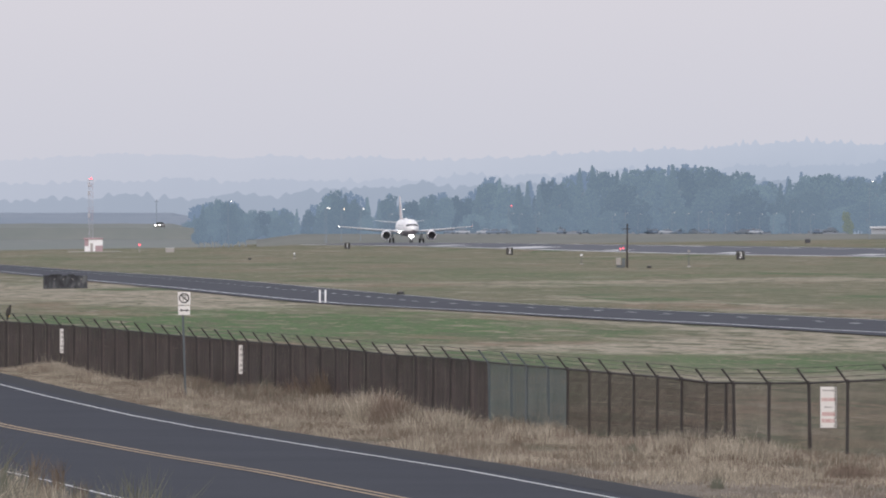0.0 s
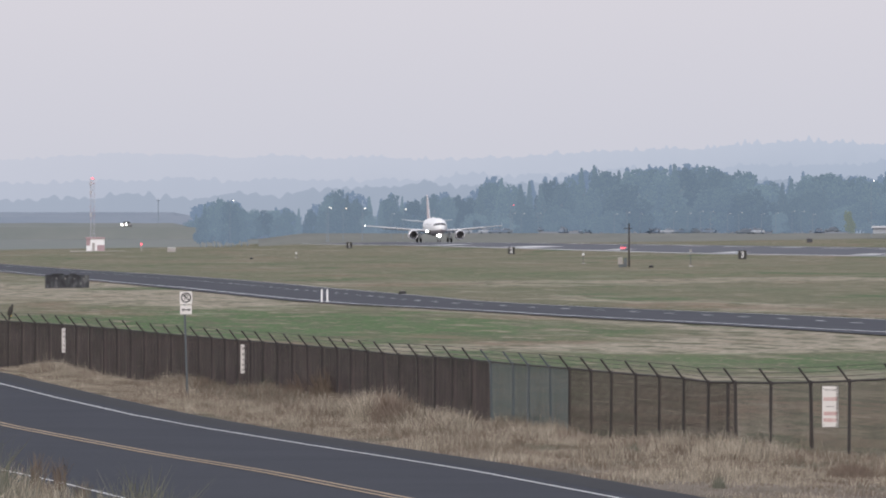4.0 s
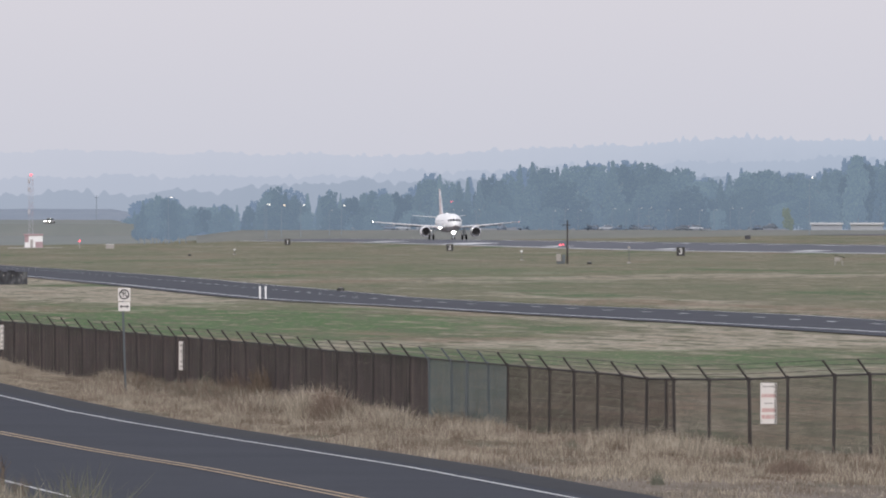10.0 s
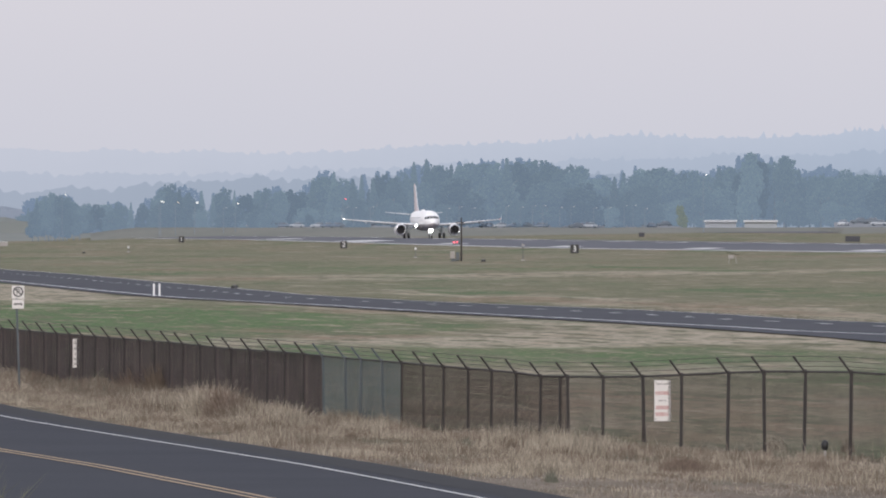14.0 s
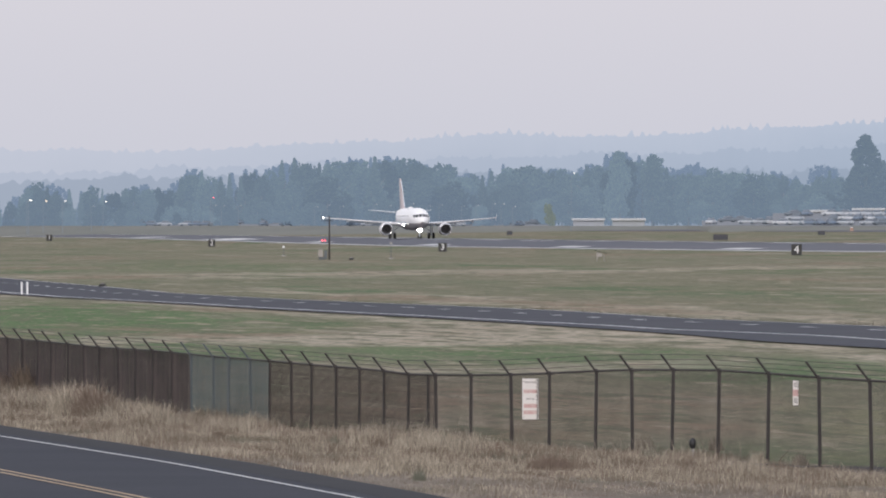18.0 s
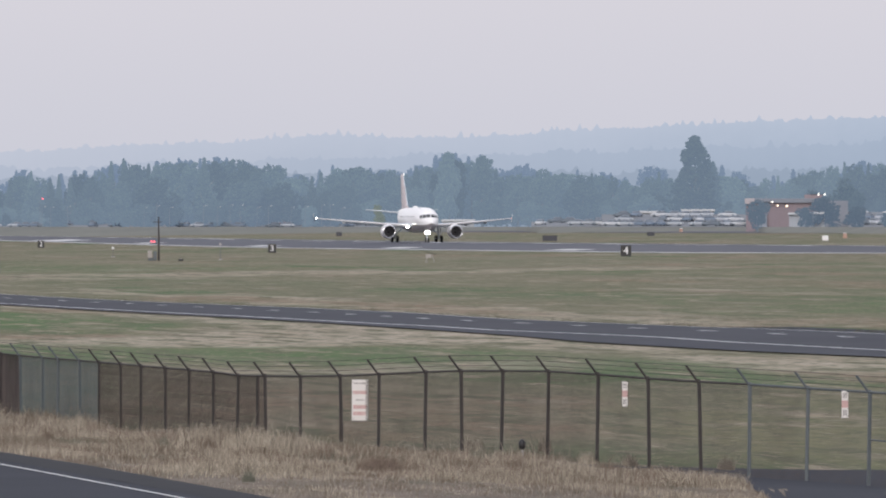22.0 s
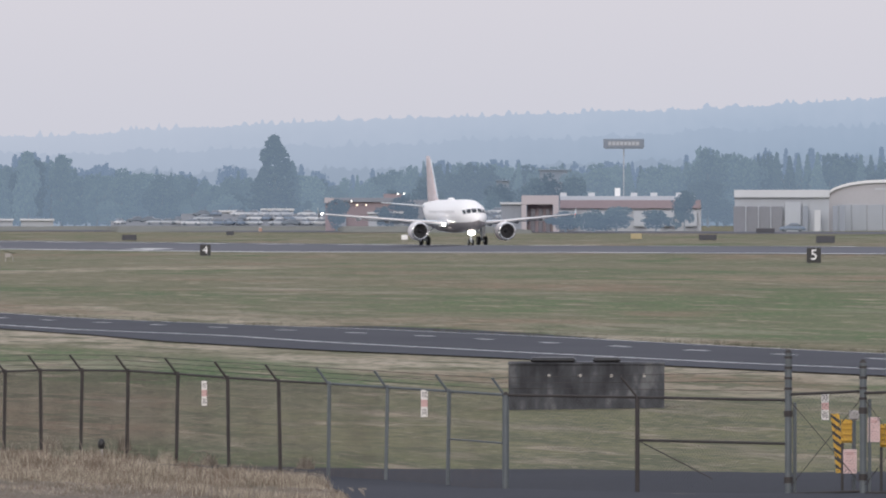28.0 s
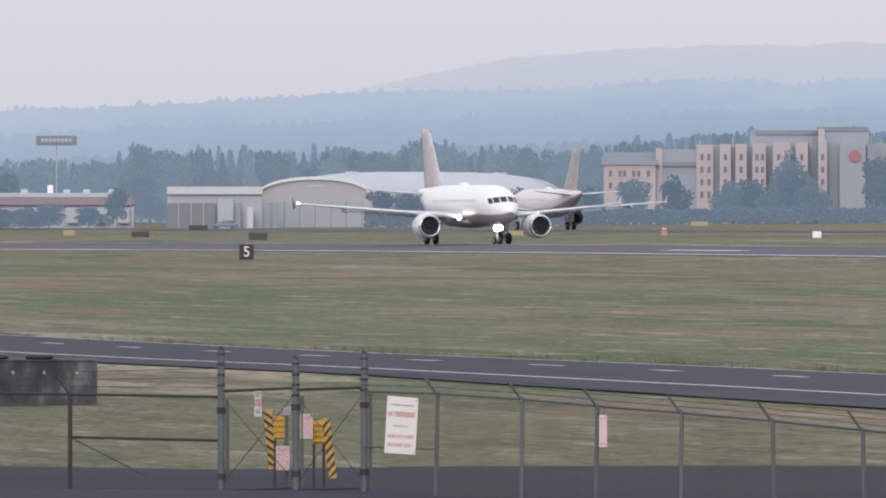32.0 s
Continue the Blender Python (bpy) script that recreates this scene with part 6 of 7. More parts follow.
block_at(1780, 2029, 368, 1675, 1, M["wall_red"], "red_band", low, base=EYE - (383 - LEVEL) * 1675 / F + 0.5)
block_at(1877, 1887, 347, 1690, 3, M["white"], "chimney", low, base=10)
for b0 in (1735, 1790, 1850, 1910, 1960, 2000):
    block_at(b0, b0 + 22, 388, 1674, 1, M["wall_pale"], "window", low, base=6.3)
for k, b0 in enumerate((1780, 1830, 1905, 1940, 1985)):
    block_at(b0, b0 + 12, 355, 1690, 4, M["wall_roof"], "roof_unit", low, base=11)
pale = thing("pale_block_building", pose(0, 0, 0), "beige entrance portal with two piers and a dull red recess", "building")
block_at(1676, 1714, 374, 1662, 10, M["wall_dark"], parent=pale)
block_at(1674, 1716, 372, 1661, 11, M["wall_roof"], "flat_roof", pale, base=EYE + (LEVEL - 376) * 1661 / F + 0.5)
block_at(1712, 1778, 360, 1656, 5, M["hotel"], "lintel", pale, base=EYE + (LEVEL - 376) * 1656 / F + 0.5)
for b0, b1 in ((1712, 1721), (1768, 1778)):
    block_at(b0, b1, 376, 1656, 4.5, M["hotel"], "pier", pale)
block_at(1722, 1767, 376, 1660, 1, M["wall_red"], "recessed_wall", pale)
for b0 in (1728, 1742, 1755):
    block_at(b0, b0 + 8, 384, 1659.6, 0.3, M["pane"], "window", pale)
shed = thing("warehouse", pose(0, 0, 0), "grey-brown warehouse with lit wall lamps", "building")
block_at(1365, 1500, 365, 1900, 20, M["wall_red"], parent=shed)
block_at(1363, 1502, 364, 1899, 21, M["slate"], "parapet", shed, base=11.4)
block_at(1363, 1380, 364, 1898, 3, M["hotel"], "cornice", shed, base=11.2)
for b0 in (1388, 1452, 1476):
    block_at(b0, b0 + 14, 392, 1898.5, 1, M["wall_dark"], "shed_door", shed)
block_at(1468, 1500, 357, 1960, 15, M["wall_red"], "wall", shed)
block_at(1500, 1545, 368, 1960, 15, M["slate"], "wall", shed)
for b0, rw, mm in ((1421, 377, "warm_glow"), (1437, 377, "warm_glow"), (1411, 370, "lamp_glow"), (1493, 357, "lamp_glow"), (1504, 357, "lamp_glow")):
    v = spot(b0, rw, 1888)
    part("wall_lamp", egg("wall_lamp", M[mm], tuple(v), 0.17, 0.17, 0.17), shed)
    part("lamp_bracket", rod_mesh("lamp_bracket", M["rust"], (v.x, v.y, v.z), (v.x, v.y + 8, v.z), 0.06, 5), shed)
# wall colour of the far houses includes the haze
M["far_house"] = mat("hazed_house_wall", grey((0.23, 0.275, 0.335), 0.06), 0.9, 0.1)
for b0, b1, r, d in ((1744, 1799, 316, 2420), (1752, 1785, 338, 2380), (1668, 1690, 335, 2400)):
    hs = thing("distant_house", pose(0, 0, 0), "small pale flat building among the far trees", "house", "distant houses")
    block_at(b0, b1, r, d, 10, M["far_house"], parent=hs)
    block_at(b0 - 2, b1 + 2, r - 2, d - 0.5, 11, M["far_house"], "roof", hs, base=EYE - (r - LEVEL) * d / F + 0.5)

# hotel
hotel = thing("hotel", pose(0, 0, 0), "pink-beige stepped hotel with rows of windows and a red roundel", "hotel")
HD = 1800.0
u = HD / F


def windows(b0, b1, rows_, cols, d, parent, wide=5.6, tall=11):
    for b in cols:
        for r in rows_:
            v = spot(b, r, d)
            w = part("window", box_mesh("window", M["pane"], -wide / 2 * u, wide / 2 * u, -0.08, 0.12, -tall / 2 * u, tall / 2 * u), parent, pose(v.x, v.y, v.z, 0, 0, facing(v)))
            part("window_sill", box_mesh("window_sill", M["hotel"], -wide * 0.62 * u, wide * 0.62 * u, -0.15, 0.05, -tall / 2 * u - 0.25, -tall / 2 * u), w)


wing_a = block_at(2861, 2953, 310, HD, 18, M["hotel"], "wall", hotel)
o = spot(2907, LEVEL, HD)
part("roof", from_lists("roof", [(-52 * u, -0.6, 6.2 + 11.2), (52 * u, -0.6, 17.4), (46 * u, 9, 20.0), (-46 * u, 9, 20.0), (-52 * u, 18, 17.4), (52 * u, 18, 17.4)], [(0, 1, 2, 3), (3, 2, 5, 4), (0, 3, 4), (1, 5, 2)], M["slate"]), hotel, pose(o.x, o.y, 0, 0, 0, facing(o)))
windows(0, 0, (327, 348), (2873, 2890, 2898, 2914, 2923, 2940), HD - 0.05, hotel)
block_at(2953, 3030, 284, HD + 4, 20, M["hotel_grey"], "wall", hotel)
block_at(2953, 2965, 282, HD + 3, 20, M["hotel"], "wall", hotel)
block_at(2960, 3032, 306, HD + 3.4, 1, M["slate"], "ledge", hotel, base=17.6)
steps = [(3025, 3055, 276, 3), (3066, 3086, 275, 2), (3094, 3114, 275, 1), (3124, 3148, 274, 0), (3160, 3192, 272, -1), (3200, 3222, 272, -2), (3240, 3256, 268, -3)]
for i, (b0, b1, top, off) in enumerate(steps):
    block_at(b0, b1, top, HD + off, 14, M["hotel"], "wall", hotel)
    cs = (b0 + (b1 - b0) * 0.32, b0 + (b1 - b0) * 0.74) if b1 - b0 > 22 else ((b0 + b1) / 2,)
    windows(0, 0, (298, 320, 342, 364), cs, HD + off - 0.05, hotel)
block_at(3026, 3250, 277, HD + 6, 14, M["hotel_grey"], "recessed_wall", hotel)
block_at(3120, 3244, 252, HD + 12, 14, M["hotel_grey"], "penthouse", hotel)
block_at(3128, 3240, 250, HD + 11.6, 15, M["slate"], "penthouse_roof", hotel, base=EYE + (LEVEL - 253) * u)
block_at(3240, 3330, 246, HD + 2, 16, M["hotel_grey"], "tower_wall", hotel)
block_at(3238, 3328, 244, HD + 1.8, 16.5, M["slate"], "tower_roof", hotel, base=EYE + (LEVEL - 248) * u)
block_at(3240, 3252, 248, HD + 1, 3, M["hotel"], "tower_wall", hotel)
block_at(3278, 3324, 272, HD - 3, 10, M["hotel_grey"], "wall", hotel)
block_at(3326, 3350, 275, HD, 10, M["wall_dark"], "wall", hotel)
block_at(3346, 3520, 273, HD + 1, 14, M["hotel_grey"], "wall", hotel)
windows(0, 0, (298, 320, 342, 364), (3362, 3384, 3406, 3428, 3450), HD + 0.9, hotel)
v = spot(3305, 296, HD - 3.2)
part("red_roundel", rod_mesh("red_roundel", M["logo_red"], (0, 0, 0), (0, 0, 0.2), 10.8 * u, 28), hotel, pose(v.x, v.y, v.z, 90, 0, facing(v)))
for k, b in enumerate((3030, 3088, 3130, 3196, 3226, 3332, 3350)):
    block_at(b, b + 3, 268 - (k % 3) * 4, HD + 8, 1, M["sign_grey"], "roof_pole", hotel, base=20)

# billboard
# panel and lettering tones are drawn together by painted haze
M["board_grey"] = mat("billboard_hazed_grey", grey((0.205, 0.24, 0.295), 0.08), 0.8, 0.3)
M["board_pale"] = mat("billboard_hazed_pale", grey((0.29, 0.31, 0.34), 0.08), 0.8, 0.3)
bd = 2250.0
o = spot(1893, LEVEL, bd)
bb = thing("billboard", pose(o.x, o.y, ground_z(o.x, o.y), 0, 0, facing(o)), "wide dark elevated billboard with a pale band of lettering", "billboard")
zb = EYE - ground_z(o.x, o.y)
z0, z1 = zb + (LEVEL - 276) * bd / F, zb + (LEVEL - 260) * bd / F
part("panel", box_mesh("panel", M["board_grey"], -36 * bd / F, 36 * bd / F, 0, 0.6, z0, z1, 0.05), bb)
part("writing_bar", box_mesh("writing_bar", M["board_pale"], -28 * bd / F, 28 * bd / F, -0.06, -0.01, z0 + 0.55, z1 - 0.55), bb)
for k in range(8):
    part("writing_bar", box_mesh("writing_bar", M["wall_pale"], (-27 + 7 * k) * bd / F, (-22.5 + 7 * k) * bd / F, -0.1, -0.065, z0 + 0.75, z1 - 0.75), bb)
part("pole", rod_mesh("pole", M["wall_pale"], (0, 0.3, -1), (0, 0.3, z0), 0.14, 10), bb)
part("catwalk", box_mesh("catwalk", M["steel"], -34 * bd / F, 34 * bd / F, -0.9, -0.1, z0 - 0.15, z0), bb)

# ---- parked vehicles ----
# car colours carry painted haze: whites dimmed, darks lifted to blue-grey
M["lot_white"] = mat("hazed_white_car_paint", grey((0.38, 0.41, 0.45), 0.05), 0.4)
M["lot_black"] = mat("hazed_dark_car_paint", grey((0.15, 0.18, 0.215), 0.05), 0.4)
M["lot_blue"] = mat("hazed_blue_car_paint", grey((0.17, 0.22, 0.29), 0.05), 0.4)
M["lot_glass"] = mat("hazed_car_window", grey((0.16, 0.19, 0.23), 0.05), 0.3)
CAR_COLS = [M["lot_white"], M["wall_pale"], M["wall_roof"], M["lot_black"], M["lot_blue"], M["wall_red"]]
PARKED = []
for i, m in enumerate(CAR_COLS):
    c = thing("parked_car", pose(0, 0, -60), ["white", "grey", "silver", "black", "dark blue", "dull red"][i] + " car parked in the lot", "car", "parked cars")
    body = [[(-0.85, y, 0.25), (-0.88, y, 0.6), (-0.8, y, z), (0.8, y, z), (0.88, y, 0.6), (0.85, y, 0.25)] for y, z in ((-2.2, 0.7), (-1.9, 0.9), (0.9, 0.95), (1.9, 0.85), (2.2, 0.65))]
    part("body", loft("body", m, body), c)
    cab = [[(-x, y, 0.9), (-x * 0.8, y, z), (x * 0.8, y, z), (x, y, 0.9)] for y, x, z in ((-1.7, 0.74, 0.95), (-1.0, 0.74, 1.42), (0.3, 0.74, 1.44), (1.1, 0.74, 0.95))]
    part("cabin", loft("cabin", M["lot_glass"], cab), c)
    part("roof", box_mesh("roof", m, -0.58, 0.58, -1.0, 0.32, 1.42, 1.48, 0.03), c)
    for sx in (-1, 1):
        for y in (-1.35, 1.35):
            part("wheel", ring_solid("wheel", M["lot_black"], [(0, 0.05), (0, 0.32), (0.2, 0.32), (0.2, 0.05)], (0, 0, 0), 12), c, pose(sx * 0.85 + 0.1, y, 0.32, 0, 0, 90))
    PARKED.append(c)
rc = random.Random(21)
first = set()


def park(b, row, d, turn=None, col=None):
    i = rc.choice((0, 0, 1, 2, 2, 3, 4, 5)) if col is None else col
    v = spot(b, LEVEL if row is None else row, d)
    z = ground_z(v.x, v.y) if row is None else v.z
    m = pose(v.x, v.y, z, 0, 0, facing(v) + (rc.choice((80, 95, 20, -15, 100)) if turn is None else turn))
    if i in first:
        return copy_thing(PARKED[i], m)
    first.add(i)
    PARKED[i].matrix_basis = m
    return PARKED[i]


M["lot"] = mat("car_lot_asphalt", grey((0.19, 0.205, 0.225), 0.1), 0.9, 0.1)
LOTS = [(1000, 1125, 413, 405, 2120), (1125, 1365, 416, 392, 2060), (1380, 1560, 413, 392, 1990), (1560, 1700, 414, 388, 1900), (-40, 330, 416, 409, 2480), (330, 700, 416, 410, 2480)]
for b0, b1, r0, r1, d in LOTS:
    a = [spot(b0 - 15, r0, d), spot(b1 + 15, r0, d), spot(b1 + 15, r1, d + 90), spot(b0 - 15, r1, d + 90), spot(b1 + 15, 425, d + 92), spot(b0 - 15, 425, d + 92), spot(b0 - 15, 425, d - 2), spot(b1 + 15, 425, d - 2)]
    tagged(new("car_lot", from_lists("car_lot", [tuple(q) for q in a], [(0, 1, 2, 3), (3, 2, 4, 5), (6, 7, 1, 0)], M["lot"])), "gently rising asphalt car lot", "ground", kind="structure")
    n_row = 3 if r0 - r1 > 10 else 2
    for k in range(n_row):
        f = (k + 0.4) / n_row
        b = b0 + rc.uniform(0, 10)
        while b < b1:
            if rc.random() < (0.7 if b0 > 900 else 0.5):
                dd = d + 90 * f
                rr = r0 + (r1 - r0) * f
                park(b, rr, dd, None, None if b0 > 900 else rc.choice((1, 3, 4, 4, 5)))
            b += rc.uniform(16, 26)

# white trailers at the foot of the woods
for b0, b1, top in ((757, 812, 401), (827, 884, 401), (1441, 1472, 389), (1476, 1505, 388), (1171, 1218, 386), (1252, 1308, 383)):
    t = thing("white_trailer", pose(0, 0, 0), "long white flat-roofed trailer below the trees", "trailer", "white trailers")
    d = 2350 if b0 < 1000 else 1870 if b0 > 1400 else 2165
    block_at(b0, b1, top + 2, d, 3, M["wall_pale"], "body", t)
    block_at(b0 - 2, b1 + 2, top, d - 1, 4, M["wall_roof"], "roof", t, base=EYE - (top + 4 - LEVEL) * d / F + 0.5)

park(2191, None, 1560, 95, 4)

# a car that comes along the ledge of the far bank
def on_ledge(b):
    v = spot(b, 402.8, 2486)
    return pose(v.x, v.y, v.z, 0, 0, facing(v) - 18)


hl = thing("distant_car", on_ledge(-505), "far grey car with its headlights on", "car")
hl_body = [[(-x, y, 0.25), (-x - 0.03, y, 0.55), (-x * 0.94, y, z), (x * 0.94, y, z), (x + 0.03, y, 0.55), (x, y, 0.25)] for y, x, z in ((0.0, 0.75, 0.7), (0.2, 0.84, 0.82), (1.3, 0.88, 0.95), (3.8, 0.88, 0.98), (4.3, 0.8, 0.75))]
part("body", loft("body", M["sign_grey"], hl_body), hl)
part("cabin", loft("cabin", M["car_glass"], [[(-x, y, 0.95), (-x * 0.8, y, z), (x * 0.8, y, z), (x, y, 0.95)] for y, x, z in ((1.1, 0.76, 0.98), (1.8, 0.76, 1.42), (3.1, 0.76, 1.44), (3.8, 0.76, 1.0))]), hl)
part("roof", box_mesh("roof", M["sign_grey"], -0.6, 0.6, 1.8, 3.1, 1.42, 1.47, 0.02), hl)
for sx in (-0.65, 0.65):
    part("headlight", egg("headlight", M["landing_glow"], (sx, -0.02, 0.66), 0.2, 0.1, 0.16), hl)
    for y in (0.8, 3.5):
        part("wheel", ring_solid("wheel", M["tyre"], [(0, 0.05), (0, 0.31), (0.2, 0.31), (0.2, 0.05)], (0, 0, 0), 12), hl, pose(sx * 1.25 + 0.1, y, 0.31, 0, 0, 90))
v = spot(-507, 385, 2520)
fp = thing("far_pole", pose(v.x, v.y, ground_z(v.x, v.y), 0, 0, facing(v)), "thin dark utility pole on the far bank", "pole")
fp_h = spot(-507, 353, 2520).z - ground_z(v.x, v.y)
part("pole", rod_mesh("pole", M["bark"], (0, 0, 0), (0, 0, fp_h), 0.14, 6, 0.1), fp)
part("crossarm", box_mesh("crossarm", M["bark"], -0.5, 0.5, -0.06, 0.06, fp_h - 0.7, fp_h - 0.55), fp)

# ---- street lamps and floodlights ----
for b, row, foot, mm in ((-380, 357, 415, "lamp_glow"), (-209, 369, 415, "lamp_glow"), (-180, 371, 415, "warm_glow"), (-146, 371, 415, "lamp_glow"), (-74, 372, 415, "lamp_glow"), (116, 365, 415, "red_glow"), (754, 322, 415, "lamp_glow"),
                         (-206, 370, 415, "lamp_glow"), (452, 376, 415, "wall_roof"), (470, 376, 415, "wall_roof"), (614, 376, 415, "wall_roof"), (630, 376, 415, "wall_roof"), (520, 378, 415, "wall_roof"), (120, 379, 415, "wall_roof"), (135, 380, 415, "wall_roof"), (560, 380, 415, "wall_roof"), (165, 379, 415, "wall_roof"), (300, 381, 415, "wall_roof"), (322, 378, 415, "wall_roof"), (345, 380, 415, "wall_roof"), (405, 377, 415, "wall_roof"),
                         (430, 379, 415, "wall_roof"), (500, 380, 415, "wall_roof"), (585, 379, 415, "wall_roof"), (650, 381, 415, "wall_roof"), (-95, 380, 415, "wall_roof")):
    d = 2330.0 if b < 700 else 2250.0
    v = spot(b, row, d)
    zg = ground_z(v.x, v.y)
    t = thing("lamp_post", pose(v.x, v.y, zg, 0, 0, facing(v)), "tall slim lamp post with a lit head" if "glow" in mm else "tall slim lamp post with an unlit head", "lamp post", "lamp posts by the woods")
    h = v.z - zg
    # poles reuse the bark with its painted haze glow
    part("pole", rod_mesh("pole", M["bark"], (0, 0, -0.2), (0, 0, h), 0.07, 6, 0.04), t)
    part("arm", rod_mesh("arm", M["bark"], (0, 0, h), (0.9, 0, h + 0.15), 0.05, 5), t)
    part("lamp_head", egg("lamp_head", M[mm], (0.75, -0.05, h + 0.1), 0.17, 0.14, 0.12), t)

# ---- trees and hedge before the buildings ----
NEAR_TREES = []
for kind, n, h, rad in (("broad", 3, 10.0, 4.6), ("conifer", 1, 10.0, 2.6)):
    for k in range(n):
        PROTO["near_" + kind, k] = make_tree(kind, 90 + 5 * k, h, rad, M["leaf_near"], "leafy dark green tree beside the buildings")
for b, top, d, st in ((2915, 338, 1740, 0.95), (2985, 330, 1740, 0.8), (3085, 342, 1760, 1.0), (3115, 338, 1765, 1.1), (3190, 287, 1760, 0.62), (3205, 320, 1755, 0.95), (3165, 345, 1755, 1.0), (3228, 340, 1750, 1.1), (2000, 352, 1630, 0.7), (1840, 385, 1630, 2.0), (1880, 380, 1630, 2.0),
                      (1950, 386, 1640, 2.0), (1790, 388, 1640, 2.2), (1385, 367, 1860, 0.85), (1760, 322, 2300, 0.8), (1735, 330, 2300, 0.8), (1800, 326, 2310, 0.9), (1675, 340, 2300, 0.9), (1470, 380, 1860, 0.9), (3350, 300, 1745, 0.8), (3440, 290, 1745, 0.9), (1480, 350, 2000, 0.9), (1540, 330, 2150, 0.8), (1560, 352, 2060, 0.6), (1660, 352, 1990, 0.6),
                      (1505, 362, 1870, 1.1), (1560, 378, 1880, 1.1), (1625, 380, 1850, 1.1), (2467, 356, 1560, 0.9), (2513, 362, 1560, 1.0), (2563, 355, 1570, 1.1), (2595, 364, 1560, 1.0), (2640, 366, 1560, 1.0), (2669, 358, 1570, 1.1), (2710, 352, 1580, 1.0), (2747, 362, 1580, 1.0), (2800, 360, 1600, 1.0), (2835, 350, 1650, 1.0)):
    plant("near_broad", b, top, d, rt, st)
for b, top, st in ((-432, 384, 1.0), (-422, 368, 0.8), (-410, 357, 0.7), (-398, 350, 0.62), (-385, 355, 0.66), (-372, 360, 0.7), (-360, 368, 0.8), (-349, 374, 0.9), (-404, 384, 1.3), (-378, 386, 1.3), (-392, 372, 0.9)):
    plant("broad", b, top + 2, 2360 + 10 * st, rt, st * 0.7)
# haze glow is painted into the yellow leaves as well
M["leaf_yellow"] = mat("yellowing_foliage_haze_glow", [(0.06, 0.075, 0.025), (0.12, 0.125, 0.05)], 0.9, 0.2, fine=6, island=0.25, spec=0.1, emit=((0.55, 0.68, 0.78), 0.22))
PROTO["yellow", 0] = make_tree("broad", 131, 10.0, 3.6, M["leaf_yellow"], "small yellowing tree before the woods")
plant("yellow", 716, 374, 2340, rt, 0.6)
hed_v, hed_f = [], []
rh = random.Random(2)
for b in np.arange(2440, 3520, 1.6):
    v = spot(b, LEVEL, span(b, [(2440, 1545), (2800, 1590), (2950, 1735), (3520, 1735)]))
    z = ground_z(v.x, v.y)
    for k in range(6):
        n = len(hed_v)
        s = rh.uniform(0.35, 0.6)
        c = Vector((v.x + rh.uniform(-0.2, 0.2), v.y + rh.uniform(-0.8, 0.8), z + 0.3 + rh.random() * 2.5))
        rot = Euler((rh.uniform(0, 6), rh.uniform(0, 6), rh.uniform(0, 6))).to_matrix()
        for q in ((1, 0, 0), (-0.8, 0.3, 0), (0.1, 1, 0.1), (0, -0.9, 0.2), (0, 0.2, 0.9), (0.2, 0, -0.9)):
            hed_v.append(tuple(c + rot @ (Vector(q) * s)))
        hed_f += [tuple(n + i for i in f) for f in ((0, 2, 4), (2, 1, 4), (1, 3, 4), (3, 0, 4), (2, 0, 5), (1, 2, 5), (3, 1, 5), (0, 3, 5))]
tagged(new("hedge", from_lists("hedge", hed_v, hed_f, M["leaf_near"])), "long clipped green hedge before the hotel", "hedge", kind="stuff")

# ---- tall dry grass of the verge ----
M["hay_dark"] = mat("dead_weeds", [(0.105, 0.08, 0.062), (0.19, 0.148, 0.115)], 0.95, 0.6, fine=6, island=0.3)
# the clumps' shade is put into their colour
M["clump"] = mat("shaded_grass_clumps", [(0.055, 0.06, 0.04), (0.14, 0.125, 0.09)], 0.95, 0.6, fine=6, island=0.4)
M["hay_brown"] = mat("brown_seed_grass", [(0.13, 0.095, 0.075), (0.23, 0.18, 0.145)], 0.95, 0.5, fine=6, island=0.4)
M["weed"] = mat("green_weeds", [(0.10, 0.108, 0.08), (0.19, 0.185, 0.15)], 0.9, 0.6, fine=6, island=0.3)


# dry soil and stubble under the tall grass
M["stubble"] = mat("dry_stubble", [(0.09, 0.085, 0.06), (0.175, 0.145, 0.118), (0.29, 0.245, 0.20)], 0.95, 0.5, (1, 0.35, 1), bump=0.3, fine=14, spread=0.22, spec=0.1)
VERGE_S = list(np.arange(120, 360, 3.0))
sheet("verge_ground", lambda s: [road_w(s) + 1.7 + (span(s, FENCE_W) + 0.2 - road_w(s) - 1.7) * k / 6 for k in range(7)], VERGE_S, 0.035, M["stubble"], "dry stubble and soil of the verge")


